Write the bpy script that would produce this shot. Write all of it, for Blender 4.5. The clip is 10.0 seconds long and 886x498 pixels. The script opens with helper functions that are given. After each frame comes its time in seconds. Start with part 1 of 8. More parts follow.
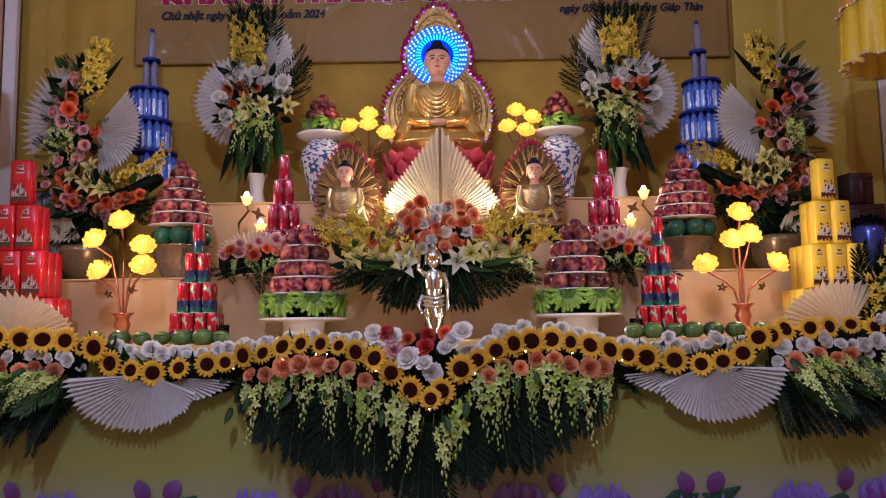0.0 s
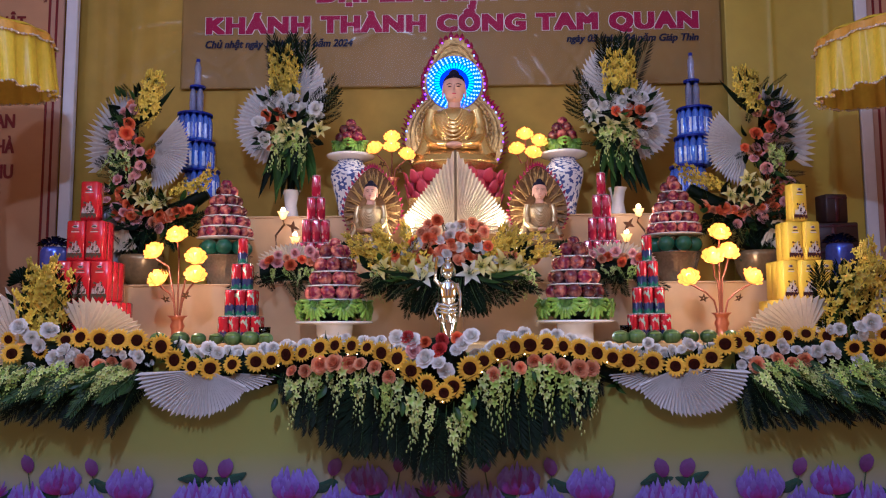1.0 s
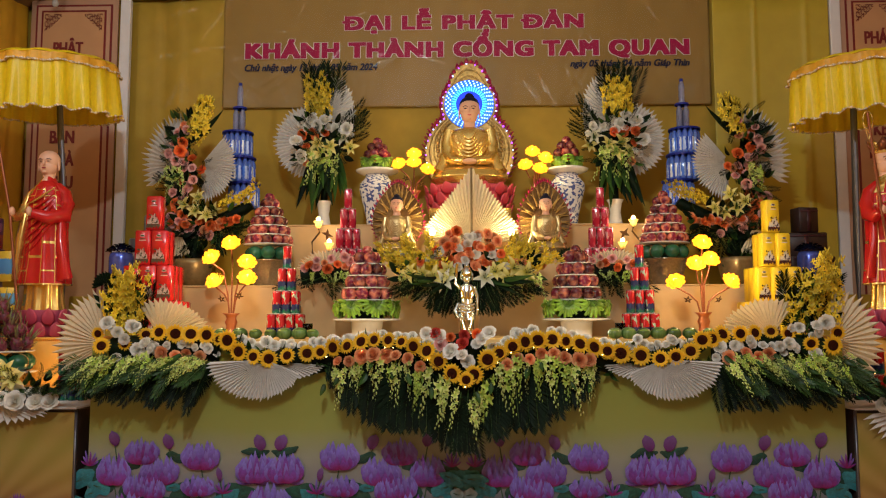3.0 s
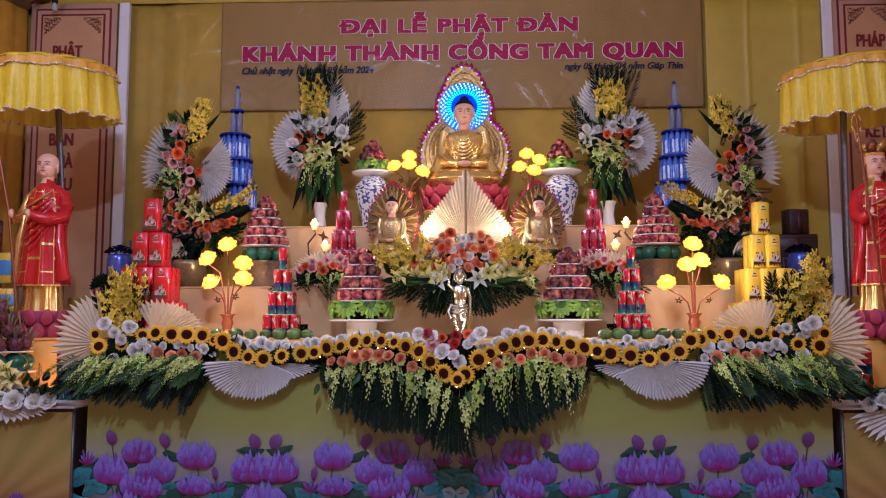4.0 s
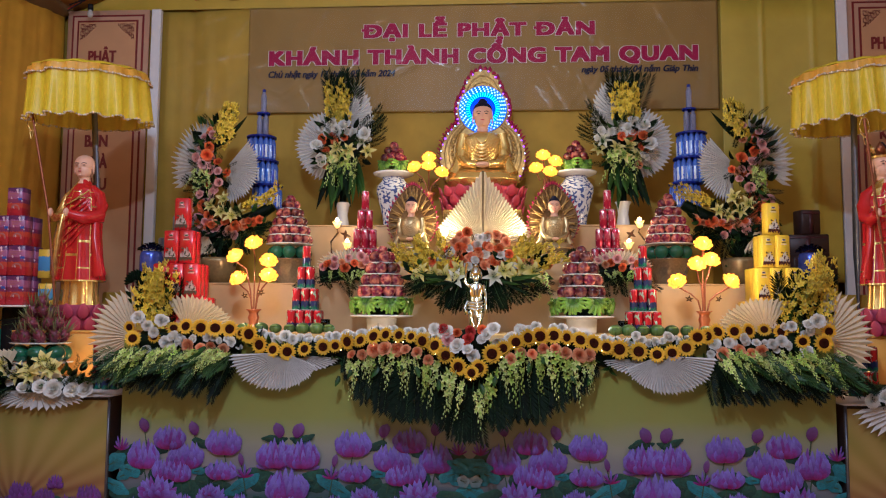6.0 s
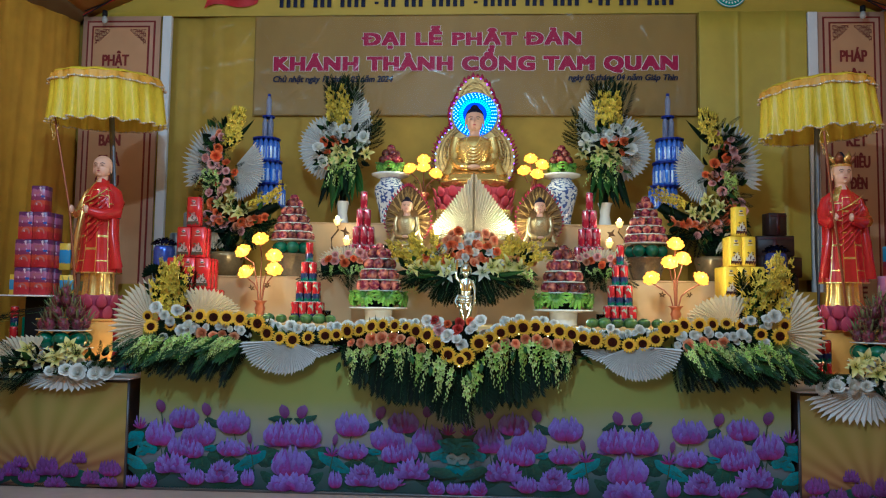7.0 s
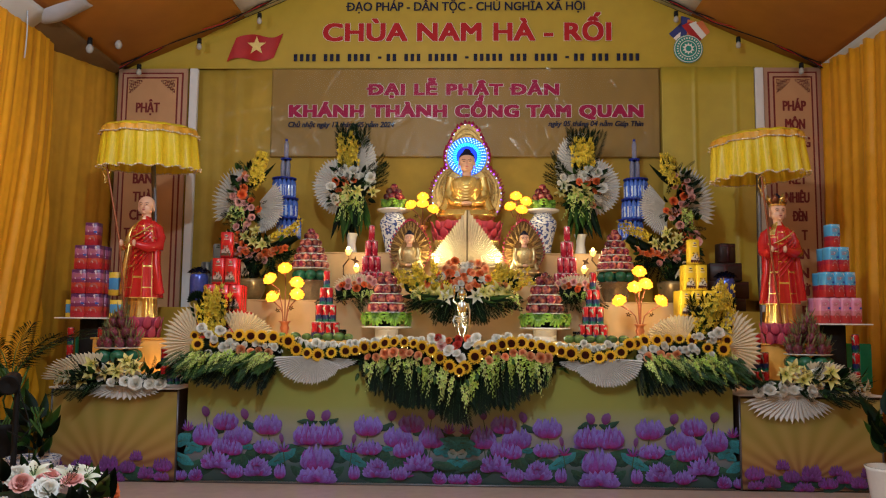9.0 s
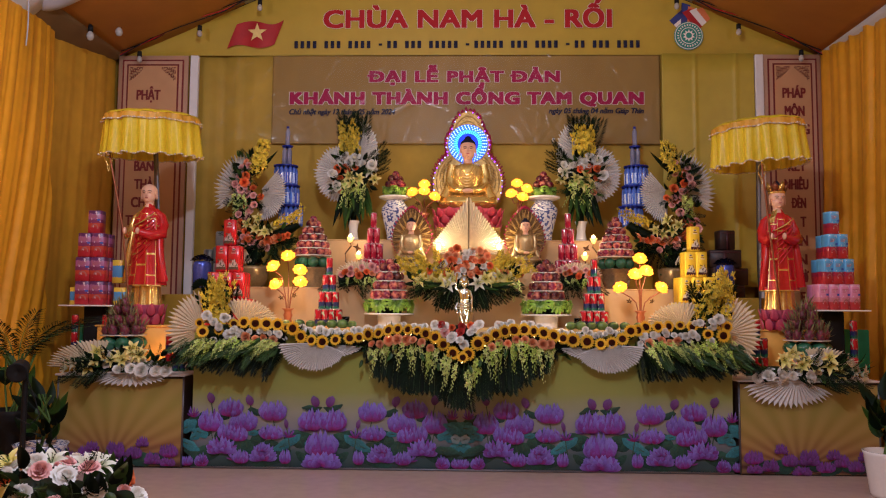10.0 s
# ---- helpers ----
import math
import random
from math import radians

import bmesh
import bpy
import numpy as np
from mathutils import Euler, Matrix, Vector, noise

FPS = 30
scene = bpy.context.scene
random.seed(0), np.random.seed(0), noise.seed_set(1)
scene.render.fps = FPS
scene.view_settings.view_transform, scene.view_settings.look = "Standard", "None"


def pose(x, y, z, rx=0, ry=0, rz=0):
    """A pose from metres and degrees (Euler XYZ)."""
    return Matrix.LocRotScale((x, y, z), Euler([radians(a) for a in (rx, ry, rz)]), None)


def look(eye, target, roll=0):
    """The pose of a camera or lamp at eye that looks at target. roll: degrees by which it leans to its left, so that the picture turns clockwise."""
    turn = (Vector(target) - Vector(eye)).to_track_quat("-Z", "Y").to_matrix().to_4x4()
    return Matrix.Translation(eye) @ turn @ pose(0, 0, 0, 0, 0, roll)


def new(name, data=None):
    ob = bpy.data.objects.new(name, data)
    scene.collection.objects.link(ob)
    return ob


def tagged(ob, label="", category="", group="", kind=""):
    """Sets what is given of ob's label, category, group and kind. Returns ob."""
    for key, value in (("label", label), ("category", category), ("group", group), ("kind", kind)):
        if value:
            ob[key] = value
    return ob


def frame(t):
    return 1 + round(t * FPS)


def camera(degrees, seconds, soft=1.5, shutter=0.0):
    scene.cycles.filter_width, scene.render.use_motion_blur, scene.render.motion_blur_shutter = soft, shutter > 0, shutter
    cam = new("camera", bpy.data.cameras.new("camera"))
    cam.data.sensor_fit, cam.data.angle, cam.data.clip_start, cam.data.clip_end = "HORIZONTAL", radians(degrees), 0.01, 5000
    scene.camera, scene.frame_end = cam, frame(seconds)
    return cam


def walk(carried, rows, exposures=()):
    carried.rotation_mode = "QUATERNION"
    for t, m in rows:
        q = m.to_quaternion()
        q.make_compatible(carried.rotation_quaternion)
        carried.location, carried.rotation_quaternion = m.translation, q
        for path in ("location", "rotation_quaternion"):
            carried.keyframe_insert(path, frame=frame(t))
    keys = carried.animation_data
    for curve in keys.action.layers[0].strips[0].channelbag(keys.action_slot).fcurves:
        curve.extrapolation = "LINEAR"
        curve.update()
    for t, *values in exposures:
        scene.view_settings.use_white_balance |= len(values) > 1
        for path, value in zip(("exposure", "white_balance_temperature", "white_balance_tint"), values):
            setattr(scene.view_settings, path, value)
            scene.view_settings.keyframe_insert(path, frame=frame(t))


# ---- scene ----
cam = camera(58.5, 10.0, soft=1.15)
PATH = [
    (0, (0.028, 0.04, 1.095), (0.031, 2.03, 1.299), -0.9),
    (0.5, (0.069, -0.226, 1.111), (0.043, 1.762, 1.333), -0.5),
    (1, (0.054, -0.497, 1.133), (0.01, 1.493, 1.328), -0.3),
    (1.5, (0.076, -0.752, 1.134), (0.012, 1.241, 1.292), -0.3),
    (2, (0.045, -0.949, 1.144), (-0.023, 1.044, 1.298), -0.2),
    (2.5, (-0.037, -1.084, 1.153), (-0.09, 0.908, 1.329), -0.1),
    (4, (0.024, -1.222, 1.159), (-0.033, 0.769, 1.338), -0.1),
    (4.5, (0.05, -1.236, 1.16), (-0.019, 0.755, 1.336), -0.2),
    (5, (0.06, -1.251, 1.158), (-0.033, 0.739, 1.336), -0.2),
    (5.5, (0.07, -1.297, 1.148), (-0.047, 0.691, 1.328), -0.0),
    (7, (0.125, -1.836, 1.152), (0.017, 0.155, 1.305), 0.8),
    (7.5, (0.147, -2.134, 1.147), (0.044, -0.143, 1.308), 0.8),
    (8, (0.082, -2.425, 1.149), (-0.009, -0.434, 1.317), 0.6),
    (8.5, (0.046, -2.675, 1.157), (-0.028, -0.684, 1.341), 0.6),
    (9, (0.041, -2.816, 1.174), (-0.024, -0.826, 1.367), 0.5),
    (9.5, (-0.001, -2.857, 1.186), (-0.057, -0.866, 1.365), 0.4),
    (10, (-0.009, -2.861, 1.191), (-0.064, -0.868, 1.346), 0.4),
]
EXPO = [(0.0, -0.48, 4750, 33), (0.4, -0.50, 4450, 41), (0.7, -0.40, 4400, 38), (1.0, -0.26, 4400, 31), (1.6, -0.13, 4150, 22), (2.0, -0.08, 5800, 4), (2.7, -0.08, 6100, 0), (3.7, -0.10, 4650, 31), (5.0, -0.09, 4600, 33), (5.6, -0.08, 4720, 24),
        (6.6, -0.10, 4550, 1), (7.0, -0.08, 4030, -8), (7.5, -0.07, 4130, -5), (8.0, -0.03, 4800, 9), (8.6, -0.07, 4980, 6), (9.0, -0.09, 5230, 5), (9.4, -0.12, 5330, 3), (10.0, -0.12, 5400, 27)]
walk(cam, [(t, look(eye, target, roll)) for t, eye, target, roll in PATH], EXPO)

# ---- night outside, bulbs under the tent roof ----
world = bpy.data.worlds.new("night")
scene.world = world
world.use_nodes = True
world.node_tree.nodes["Background"].inputs[0].default_value = (0.05, 0.06, 0.1, 1)
world.node_tree.nodes["Background"].inputs[1].default_value = 0.05


def lamp(name, loc, watts, colour, radius):
    data = bpy.data.lights.new(name, "POINT")
    data.energy, data.color, data.shadow_soft_size = watts, colour, radius
    ob = new(name, data)
    ob.location = loc
    return ob


BULB = (0.97, 0.97, 0.91)
for bulb_x, bulb_y, bulb_z, bulb_w in ((-3.05, 1.6, 3.55, 57), (-0.4, -0.8, 3.80, 298), (3.1, 1.6, 3.55, 26)):
    lamp("ceiling_bulb_light", (bulb_x, bulb_y, bulb_z), bulb_w, BULB, 0.06)
for cx in (-0.25, 0.305):
    lamp("altar_bulb_light", (cx, 4.33, 1.79), 8.0, (1.0, 0.72, 0.30), 0.02)
for cx, cy, cz, cw in ((-1.50, 3.60, 1.48, 12.0), (1.48, 3.60, 1.48, 12.0), (-1.06, 4.42, 1.83, 1.6), (1.16, 4.42, 1.83, 1.6)):
    lamp("altar_lamp_light", (cx, cy, cz), cw, (1.0, 0.66, 0.28), 0.04)
for cx in (-0.40, 0.50):
    lamp("altar_lamp_light", (cx, 4.50, 2.40), 4.5, (1.0, 0.70, 0.26), 0.05)
for cx in (-0.62, 0.06, 0.70):
    lamp("string_light", (cx, 3.38, 1.115), 1.8, (1.0, 0.84, 0.56), 0.05)
for cx in (-2.40, 2.32):
    lamp("offering_lamp_light", (cx, 3.56, 0.80), 1.2, (1.0, 0.55, 0.16), 0.03)

# ---- building tools ----
RND = random.Random(11)
WORLD_OF = {}


class Geo:
    """Collects vertices, faces, material slots and (u, v) of one mesh."""

    def __init__(self):
        self.v, self.f, self.m, self.uv = [], [], [], []

    def add(self, verts, faces, mat=0, uvs=None, at=None):
        n = len(self.v)
        if at is not None:
            verts = [at @ Vector(p) for p in verts]
        self.v.extend(tuple(p) for p in verts)
        for face in faces:
            self.f.append([n + i for i in face])
            self.m.append(mat)
            self.uv.extend((uvs[i] if uvs else (0.5, 0.5)) for i in face)
        return self

    def grid(self, fn, nu, nv, mat=0, at=None, wrap=False, pick=None):
        verts, uvs, faces = [], [], []
        for j in range(nv + 1):
            for i in range(nu + (0 if wrap else 1)):
                verts.append(fn(i / nu, j / nv))
                uvs.append((i / nu, j / nv))
        w = nu if wrap else nu + 1
        for j in range(nv):
            for i in range(nu):
                a, b = j * w + i, j * w + (i + 1) % w
                faces.append((a, b, b + w, a + w))
        if pick is None:
            return self.add(verts, faces, mat, uvs, at)
        n0 = len(self.f)
        self.add(verts, faces, mat, uvs, at)
        for k in range(len(faces)):
            self.m[n0 + k] = pick((k % nu + 0.5) / nu, (k // nu + 0.5) / nv)
        return self

    def lathe(self, prof, seg=24, mat=0, at=None, wob=0.0):
        n = len(prof) - 1

        def fn(u, v):
            r, z = prof[round(v * n)]
            a = 2 * math.pi * u
            r *= 1 + wob * math.sin(3 * a + 9 * v)
            return (r * math.cos(a), r * math.sin(a), z)
        return self.grid(fn, seg, n, mat, at, wrap=True)

    def tube(self, path, radius, seg=6, mat=0, at=None):
        path = [Vector(p) for p in path]
        n = len(path) - 1
        rings = []
        for i, p in enumerate(path):
            d = (path[min(i + 1, n)] - path[max(i - 1, 0)]).normalized()
            q = d.to_track_quat("Z", "Y")
            r = radius(i / n) if callable(radius) else radius
            rings.append([p + q @ Vector((r * math.cos(2 * math.pi * k / seg), r * math.sin(2 * math.pi * k / seg), 0)) for k in range(seg)])
        self.grid(lambda u, v: rings[round(v * n)][round(u * seg) % seg], seg, n, mat, at, wrap=True)
        self.add(rings[0], [tuple(range(seg))[::-1]], mat, None, at)
        return self.add(rings[-1], [tuple(range(seg))], mat, None, at)

    def box(self, cx, cy, cz, sx, sy, sz, mat=0, bevel=0.0, at=None):
        b = min(bevel, sx * 0.45, sy * 0.45, sz * 0.45)
        hx, hy, hz = sx / 2, sy / 2, sz / 2
        if b <= 0:
            vs = [(cx + x * hx, cy + y * hy, cz + z * hz) for z in (-1, 1) for y in (-1, 1) for x in (-1, 1)]
            uv = [((x + 1) / 2, (z + 1) / 2) for z in (-1, 1) for y in (-1, 1) for x in (-1, 1)]
            return self.add(vs, [(0, 2, 3, 1), (4, 5, 7, 6), (0, 1, 5, 4), (2, 6, 7, 3), (0, 4, 6, 2), (1, 3, 7, 5)], mat, uv, at)
        ring = [(-hx + b, -hy), (hx - b, -hy), (hx, -hy + b), (hx, hy - b), (hx - b, hy), (-hx + b, hy), (-hx, hy - b), (-hx, -hy + b)]
        inner = [(max(-hx + b, min(hx - b, x)), max(-hy + b, min(hy - b, y))) for x, y in ring]
        vs, uv = [], []
        for pts, z in ((inner, -hz), (ring, -hz + b), (ring, hz - b), (inner, hz)):
            vs += [(cx + x, cy + y, cz + z) for x, y in pts]
            uv += [((x + hx) / sx, (z + hz) / sz) for x, y in pts]
        fs = [tuple(range(8))[::-1], tuple(range(24, 32))]
        for j in range(3):
            fs += [(8 * j + i, 8 * j + (i + 1) % 8, 8 * j + 8 + (i + 1) % 8, 8 * j + 8 + i) for i in range(8)]
        return self.add(vs, fs, mat, uv, at)

    def ball(self, c, r, seg=12, rings=8, mat=0, sz=1.0, sx=1.0, sy=1.0, at=None):
        def fn(u, v):
            a, e = 2 * math.pi * u, math.pi * (v - 0.5)
            return (c[0] + sx * r * math.cos(e) * math.cos(a), c[1] + sy * r * math.cos(e) * math.sin(a), c[2] + sz * r * math.sin(e))
        return self.grid(fn, seg, rings, mat, at, wrap=True)

    def mesh(self, name, mats, smooth=True):
        me = bpy.data.meshes.new(name)
        me.from_pydata(self.v, [], self.f)
        for m in (mats if isinstance(mats, (list, tuple)) else [mats]):
            me.materials.append(m)
        me.polygons.foreach_set("material_index", self.m)
        layer = me.uv_layers.new(name="UVMap")
        layer.data.foreach_set("uv", [c for p in self.uv for c in p])
        me.polygons.foreach_set("use_smooth", [smooth] * len(self.f))
        me.update()
        return me


def thing(name, loc, label, category, group="", kind=""):
    ob = new(name)
    ob.empty_display_size = 0.05
    ob.location = loc
    WORLD_OF[ob] = Matrix.Translation(loc)
    return tagged(ob, label, category, group, kind)


def solo(name, mesh, label, category, group="", kind="", at=None):
    """A thing that is a single mesh."""
    ob = new(name, mesh)
    WORLD_OF[ob] = at if at is not None else Matrix()
    ob.matrix_basis = WORLD_OF[ob]
    return tagged(ob, label, category, group, kind)


def put(name, mesh, parent, at=None, label="", kind=""):
    """A part: mesh at the world pose at, under parent."""
    ob = new(name, mesh)
    WORLD_OF[ob] = at if at is not None else Matrix()
    if parent is not None:
        ob.parent = parent
        ob.matrix_basis = WORLD_OF[parent].inverted() @ WORLD_OF[ob]
    else:
        ob.matrix_basis = WORLD_OF[ob]
    return tagged(ob, label, "", "", kind)


def part(name, geo, mats, parent, label="", at=None, smooth=True, kind=""):
    """Geometry given in world coordinates (or local to at), as one mesh under parent."""
    return put(name, geo.mesh(name, mats, smooth), parent, at, label, kind)


def aim(loc, d, s=1.0, spin=None):
    """A pose at loc whose z axis points along d."""
    q = Vector(d).normalized().to_track_quat("Z", "Y").to_matrix().to_4x4()
    a = RND.uniform(0, 6.283) if spin is None else spin
    return Matrix.Translation(loc) @ q @ Matrix.Rotation(a, 4, "Z") @ Matrix.Scale(s, 4)


def jit(a):
    return RND.uniform(-a, a)


# ---- materials ----
def node_mat(name):
    m = bpy.data.materials.new(name)
    m.use_nodes = True
    t = m.node_tree
    return m, t, t.nodes["Principled BSDF"], t.nodes["Material Output"]


def mat(name, col, rough=0.6, metal=0.0, var=0.15, scale=25.0, bump=0.0, bscale=120.0, tip=None, emit=0.0, thin=0.0, rnd=0.0, coat=0.0, stretch=None, hue=None, sheen=0.0, spec=0.4):
    """A surface with two scales of variation. tip: colour at v = 1; thin: share of light let through; rnd: spread from piece to piece."""
    m, t, b, out = node_mat(name)
    n, k = t.nodes, t.links
    tc = n.new("ShaderNodeTexCoord")
    mp = n.new("ShaderNodeMapping")
    k.new(tc.outputs["Object"], mp.inputs[0])
    if stretch:
        mp.inputs["Scale"].default_value = stretch
    big, small = n.new("ShaderNodeTexNoise"), n.new("ShaderNodeTexNoise")
    big.inputs["Scale"].default_value, big.inputs["Detail"].default_value = scale * 0.25, 3
    small.inputs["Scale"].default_value, small.inputs["Detail"].default_value = scale * 2.3, 4
    k.new(mp.outputs[0], big.inputs[0])
    k.new(mp.outputs[0], small.inputs[0])
    add = n.new("ShaderNodeMath")
    add.operation = "ADD"
    k.new(big.outputs[0], add.inputs[0])
    k.new(small.outputs[0], add.inputs[1])
    rng = n.new("ShaderNodeMapRange")
    rng.inputs["From Min"].default_value, rng.inputs["From Max"].default_value = 0.6, 1.4
    rng.inputs["To Min"].default_value, rng.inputs["To Max"].default_value = 1 - var, 1 + var
    k.new(add.outputs[0], rng.inputs["Value"])
    colour = None
    if tip or hue:
        mix = n.new("ShaderNodeMix")
        mix.data_type = "RGBA"
        mix.inputs["A"].default_value, mix.inputs["B"].default_value = (*col, 1), (*(tip or hue), 1)
        if tip:
            uv = n.new("ShaderNodeUVMap")
            sep = n.new("ShaderNodeSeparateXYZ")
            k.new(uv.outputs[0], sep.inputs[0])
            k.new(sep.outputs[1], mix.inputs["Factor"])
        else:
            step = n.new("ShaderNodeMapRange")
            step.inputs["From Min"].default_value, step.inputs["From Max"].default_value = 0.42, 0.66
            k.new(big.outputs[0], step.inputs["Value"])
            k.new(step.outputs[0], mix.inputs["Factor"])
        colour = mix.outputs["Result"]
    val = rng.outputs[0]
    if rnd:
        info = n.new("ShaderNodeObjectInfo")
        r2 = n.new("ShaderNodeMapRange")
        r2.inputs["To Min"].default_value, r2.inputs["To Max"].default_value = 1 - rnd, 1 + rnd
        k.new(info.outputs["Random"], r2.inputs["Value"])
        mul = n.new("ShaderNodeMath")
        mul.operation = "MULTIPLY"
        k.new(val, mul.inputs[0])
        k.new(r2.outputs[0], mul.inputs[1])
        val = mul.outputs[0]
    vm = n.new("ShaderNodeVectorMath")
    vm.operation = "SCALE"
    vm.inputs[0].default_value = col
    if colour:
        k.new(colour, vm.inputs[0])
    k.new(val, vm.inputs["Scale"])
    k.new(vm.outputs[0], b.inputs["Base Color"])
    b.inputs["Roughness"].default_value, b.inputs["Metallic"].default_value = rough, metal
    b.inputs["Coat Weight"].default_value, b.inputs["Specular IOR Level"].default_value = coat, spec
    b.inputs["Sheen Weight"].default_value = sheen
    if bump:
        bn = n.new("ShaderNodeTexNoise")
        bn.inputs["Scale"].default_value, bn.inputs["Detail"].default_value = bscale, 3
        k.new(mp.outputs[0], bn.inputs[0])
        bp = n.new("ShaderNodeBump")
        bp.inputs["Strength"].default_value, bp.inputs["Distance"].default_value = bump, 0.004
        k.new(bn.outputs[0], bp.inputs["Height"])
        k.new(bp.outputs[0], b.inputs["Normal"])
    if emit:
        k.new(vm.outputs[0], b.inputs["Emission Color"])
        b.inputs["Emission Strength"].default_value = emit
    if thin:
        tr = n.new("ShaderNodeBsdfTranslucent")
        k.new(vm.outputs[0], tr.inputs[0])
        ms = n.new("ShaderNodeMixShader")
        ms.inputs[0].default_value = thin
        k.new(b.outputs[0], ms.inputs[1])
        k.new(tr.outputs[0], ms.inputs[2])
        k.new(ms.outputs[0], out.inputs[0])
    return m


def banded(name, stops, rough=0.35, metal=0.0, speck=None, axis=1):
    """A printed surface: bands of colour along v (or u), with an uneven print of specks over them."""
    m, t, b, out = node_mat(name)
    n, k = t.nodes, t.links
    uv = n.new("ShaderNodeUVMap")
    sep = n.new("ShaderNodeSeparateXYZ")
    k.new(uv.outputs[0], sep.inputs[0])
    wob = n.new("ShaderNodeTexNoise")
    wob.inputs["Scale"].default_value, wob.inputs["Detail"].default_value = 9, 3
    k.new(uv.outputs[0], wob.inputs[0])
    ma = n.new("ShaderNodeMath")
    ma.operation = "MULTIPLY_ADD"
    ma.inputs[1].default_value = 0.16
    k.new(wob.outputs[0], ma.inputs[0])
    k.new(sep.outputs[axis], ma.inputs[2])
    sb = n.new("ShaderNodeMath")
    sb.operation = "SUBTRACT"
    sb.inputs[1].default_value = 0.08
    k.new(ma.outputs[0], sb.inputs[0])
    ramp = n.new("ShaderNodeValToRGB")
    ramp.color_ramp.interpolation = "CONSTANT"
    el = ramp.color_ramp.elements
    while len(el) < len(stops):
        el.new(0.5)
    for e, (p, c) in zip(el, stops):
        e.position, e.color = p, (*c, 1)
    k.new(sb.outputs[0], ramp.inputs[0])
    res = ramp.outputs[0]
    if speck:
        col, thr, sc = speck
        sn = n.new("ShaderNodeTexNoise")
        sn.inputs["Scale"].default_value, sn.inputs["Detail"].default_value = sc, 1
        k.new(uv.outputs[0], sn.inputs[0])
        gt = n.new("ShaderNodeMath")
        gt.operation = "GREATER_THAN"
        gt.inputs[1].default_value = thr
        k.new(sn.outputs[0], gt.inputs[0])
        mx = n.new("ShaderNodeMix")
        mx.data_type = "RGBA"
        k.new(gt.outputs[0], mx.inputs["Factor"])
        k.new(res, mx.inputs["A"])
        mx.inputs["B"].default_value = (*col, 1)
        res = mx.outputs["Result"]
    k.new(res, b.inputs["Base Color"])
    b.inputs["Roughness"].default_value, b.inputs["Metallic"].default_value = rough, metal
    return m


def glow(name, col, strength):
    m, t, b, out = node_mat(name)
    b.inputs["Base Color"].default_value = (*col, 1)
    b.inputs["Emission Color"].default_value = (*col, 1)
    b.inputs["Emission Strength"].default_value = strength
    return m


def glass_mat(name, col, rough=0.03, ior=1.45):
    m, t, b, out = node_mat(name)
    b.inputs["Base Color"].default_value = (*col, 1)
    b.inputs["Transmission Weight"].default_value = 1.0
    b.inputs["Roughness"].default_value, b.inputs["IOR"].default_value = rough, ior
    return m


WALLCLOTH = mat("olive_yellow_cloth", (0.43, 0.275, 0.022), 0.7, var=0.16, scale=3, bump=0.25, bscale=14)
CURTAIN = mat("orange_yellow_curtain", (0.78, 0.35, 0.003), 0.38, var=0.12, scale=4, bump=0.15, bscale=30, thin=0.15)
OCHRECLOTH = mat("ochre_yellow_cloth", (0.56, 0.285, 0.010), 0.55, var=0.18, scale=3, bump=0.2, bscale=14)
TOPBANNER = mat("yellow_printed_vinyl", (0.47, 0.325, 0.020), 0.45, var=0.08, scale=3, bump=0.15, bscale=4)
MIDBANNER = mat("beige_gold_vinyl", (0.310, 0.190, 0.045), 0.38, var=0.12, scale=3.5, bump=0.4, bscale=7.0, stretch=(1.0, 1.0, 0.45), spec=0.2)
PANELRED = mat("dark_red_print", (0.17, 0.014, 0.012), 0.5, var=0.08, scale=8)
PANELGOLD = mat("gold_orange_print", (0.52, 0.285, 0.125), 0.45, var=0.08, scale=3)
PANELPALE = mat("pale_pink_print", (0.47, 0.275, 0.165), 0.5, var=0.06, scale=3)
WHITEPAINT = mat("white_painted_post", (0.72, 0.70, 0.68), 0.5, var=0.06, scale=6, bump=0.05)
TENTWHITE = mat("white_tent_sheet", (0.72, 0.70, 0.67), 0.6, var=0.1, scale=2, bump=0.2, bscale=6, thin=0.2)
TENTORANGE = mat("orange_tent_sheet", (0.45, 0.185, 0.016), 0.55, var=0.12, scale=2, bump=0.2, bscale=6, thin=0.2)
STEEL = mat("grey_steel_frame", (0.15, 0.15, 0.17), 0.4, metal=0.7, var=0.15, scale=10)
FLOOR = mat("beige_stone_tile", (0.46, 0.33, 0.26), 0.22, var=0.10, scale=5, bump=0.05, bscale=30)
TIERCLOTH = mat("peach_satin_cloth", (0.63, 0.43, 0.20), 0.42, var=0.08, scale=5, bump=0.2, bscale=9, sheen=0.3)
ALTARTOP = mat("gold_table_cloth", (0.62, 0.40, 0.12), 0.5, var=0.1, scale=6)
DARKWOOD = mat("dark_board_side", (0.035, 0.022, 0.018), 0.5, var=0.2, scale=12)
INK_RED = mat("crimson_lettering", (0.34, 0.005, 0.060), 0.55, var=0.05, spec=0.2)
INK_WHITE = mat("white_letter_outline", (0.82, 0.78, 0.72), 0.5, var=0.03)
INK_NAVY = mat("navy_lettering", (0.010, 0.012, 0.040), 0.5, var=0.05, spec=0.2)
INK_BRIGHTRED = mat("red_lettering", (0.40, 0.012, 0.014), 0.55, var=0.05, spec=0.2)
GOLD = mat("polished_gold", (0.74, 0.52, 0.15), 0.27, metal=0.8, var=0.14, scale=14, bump=0.3, bscale=30)
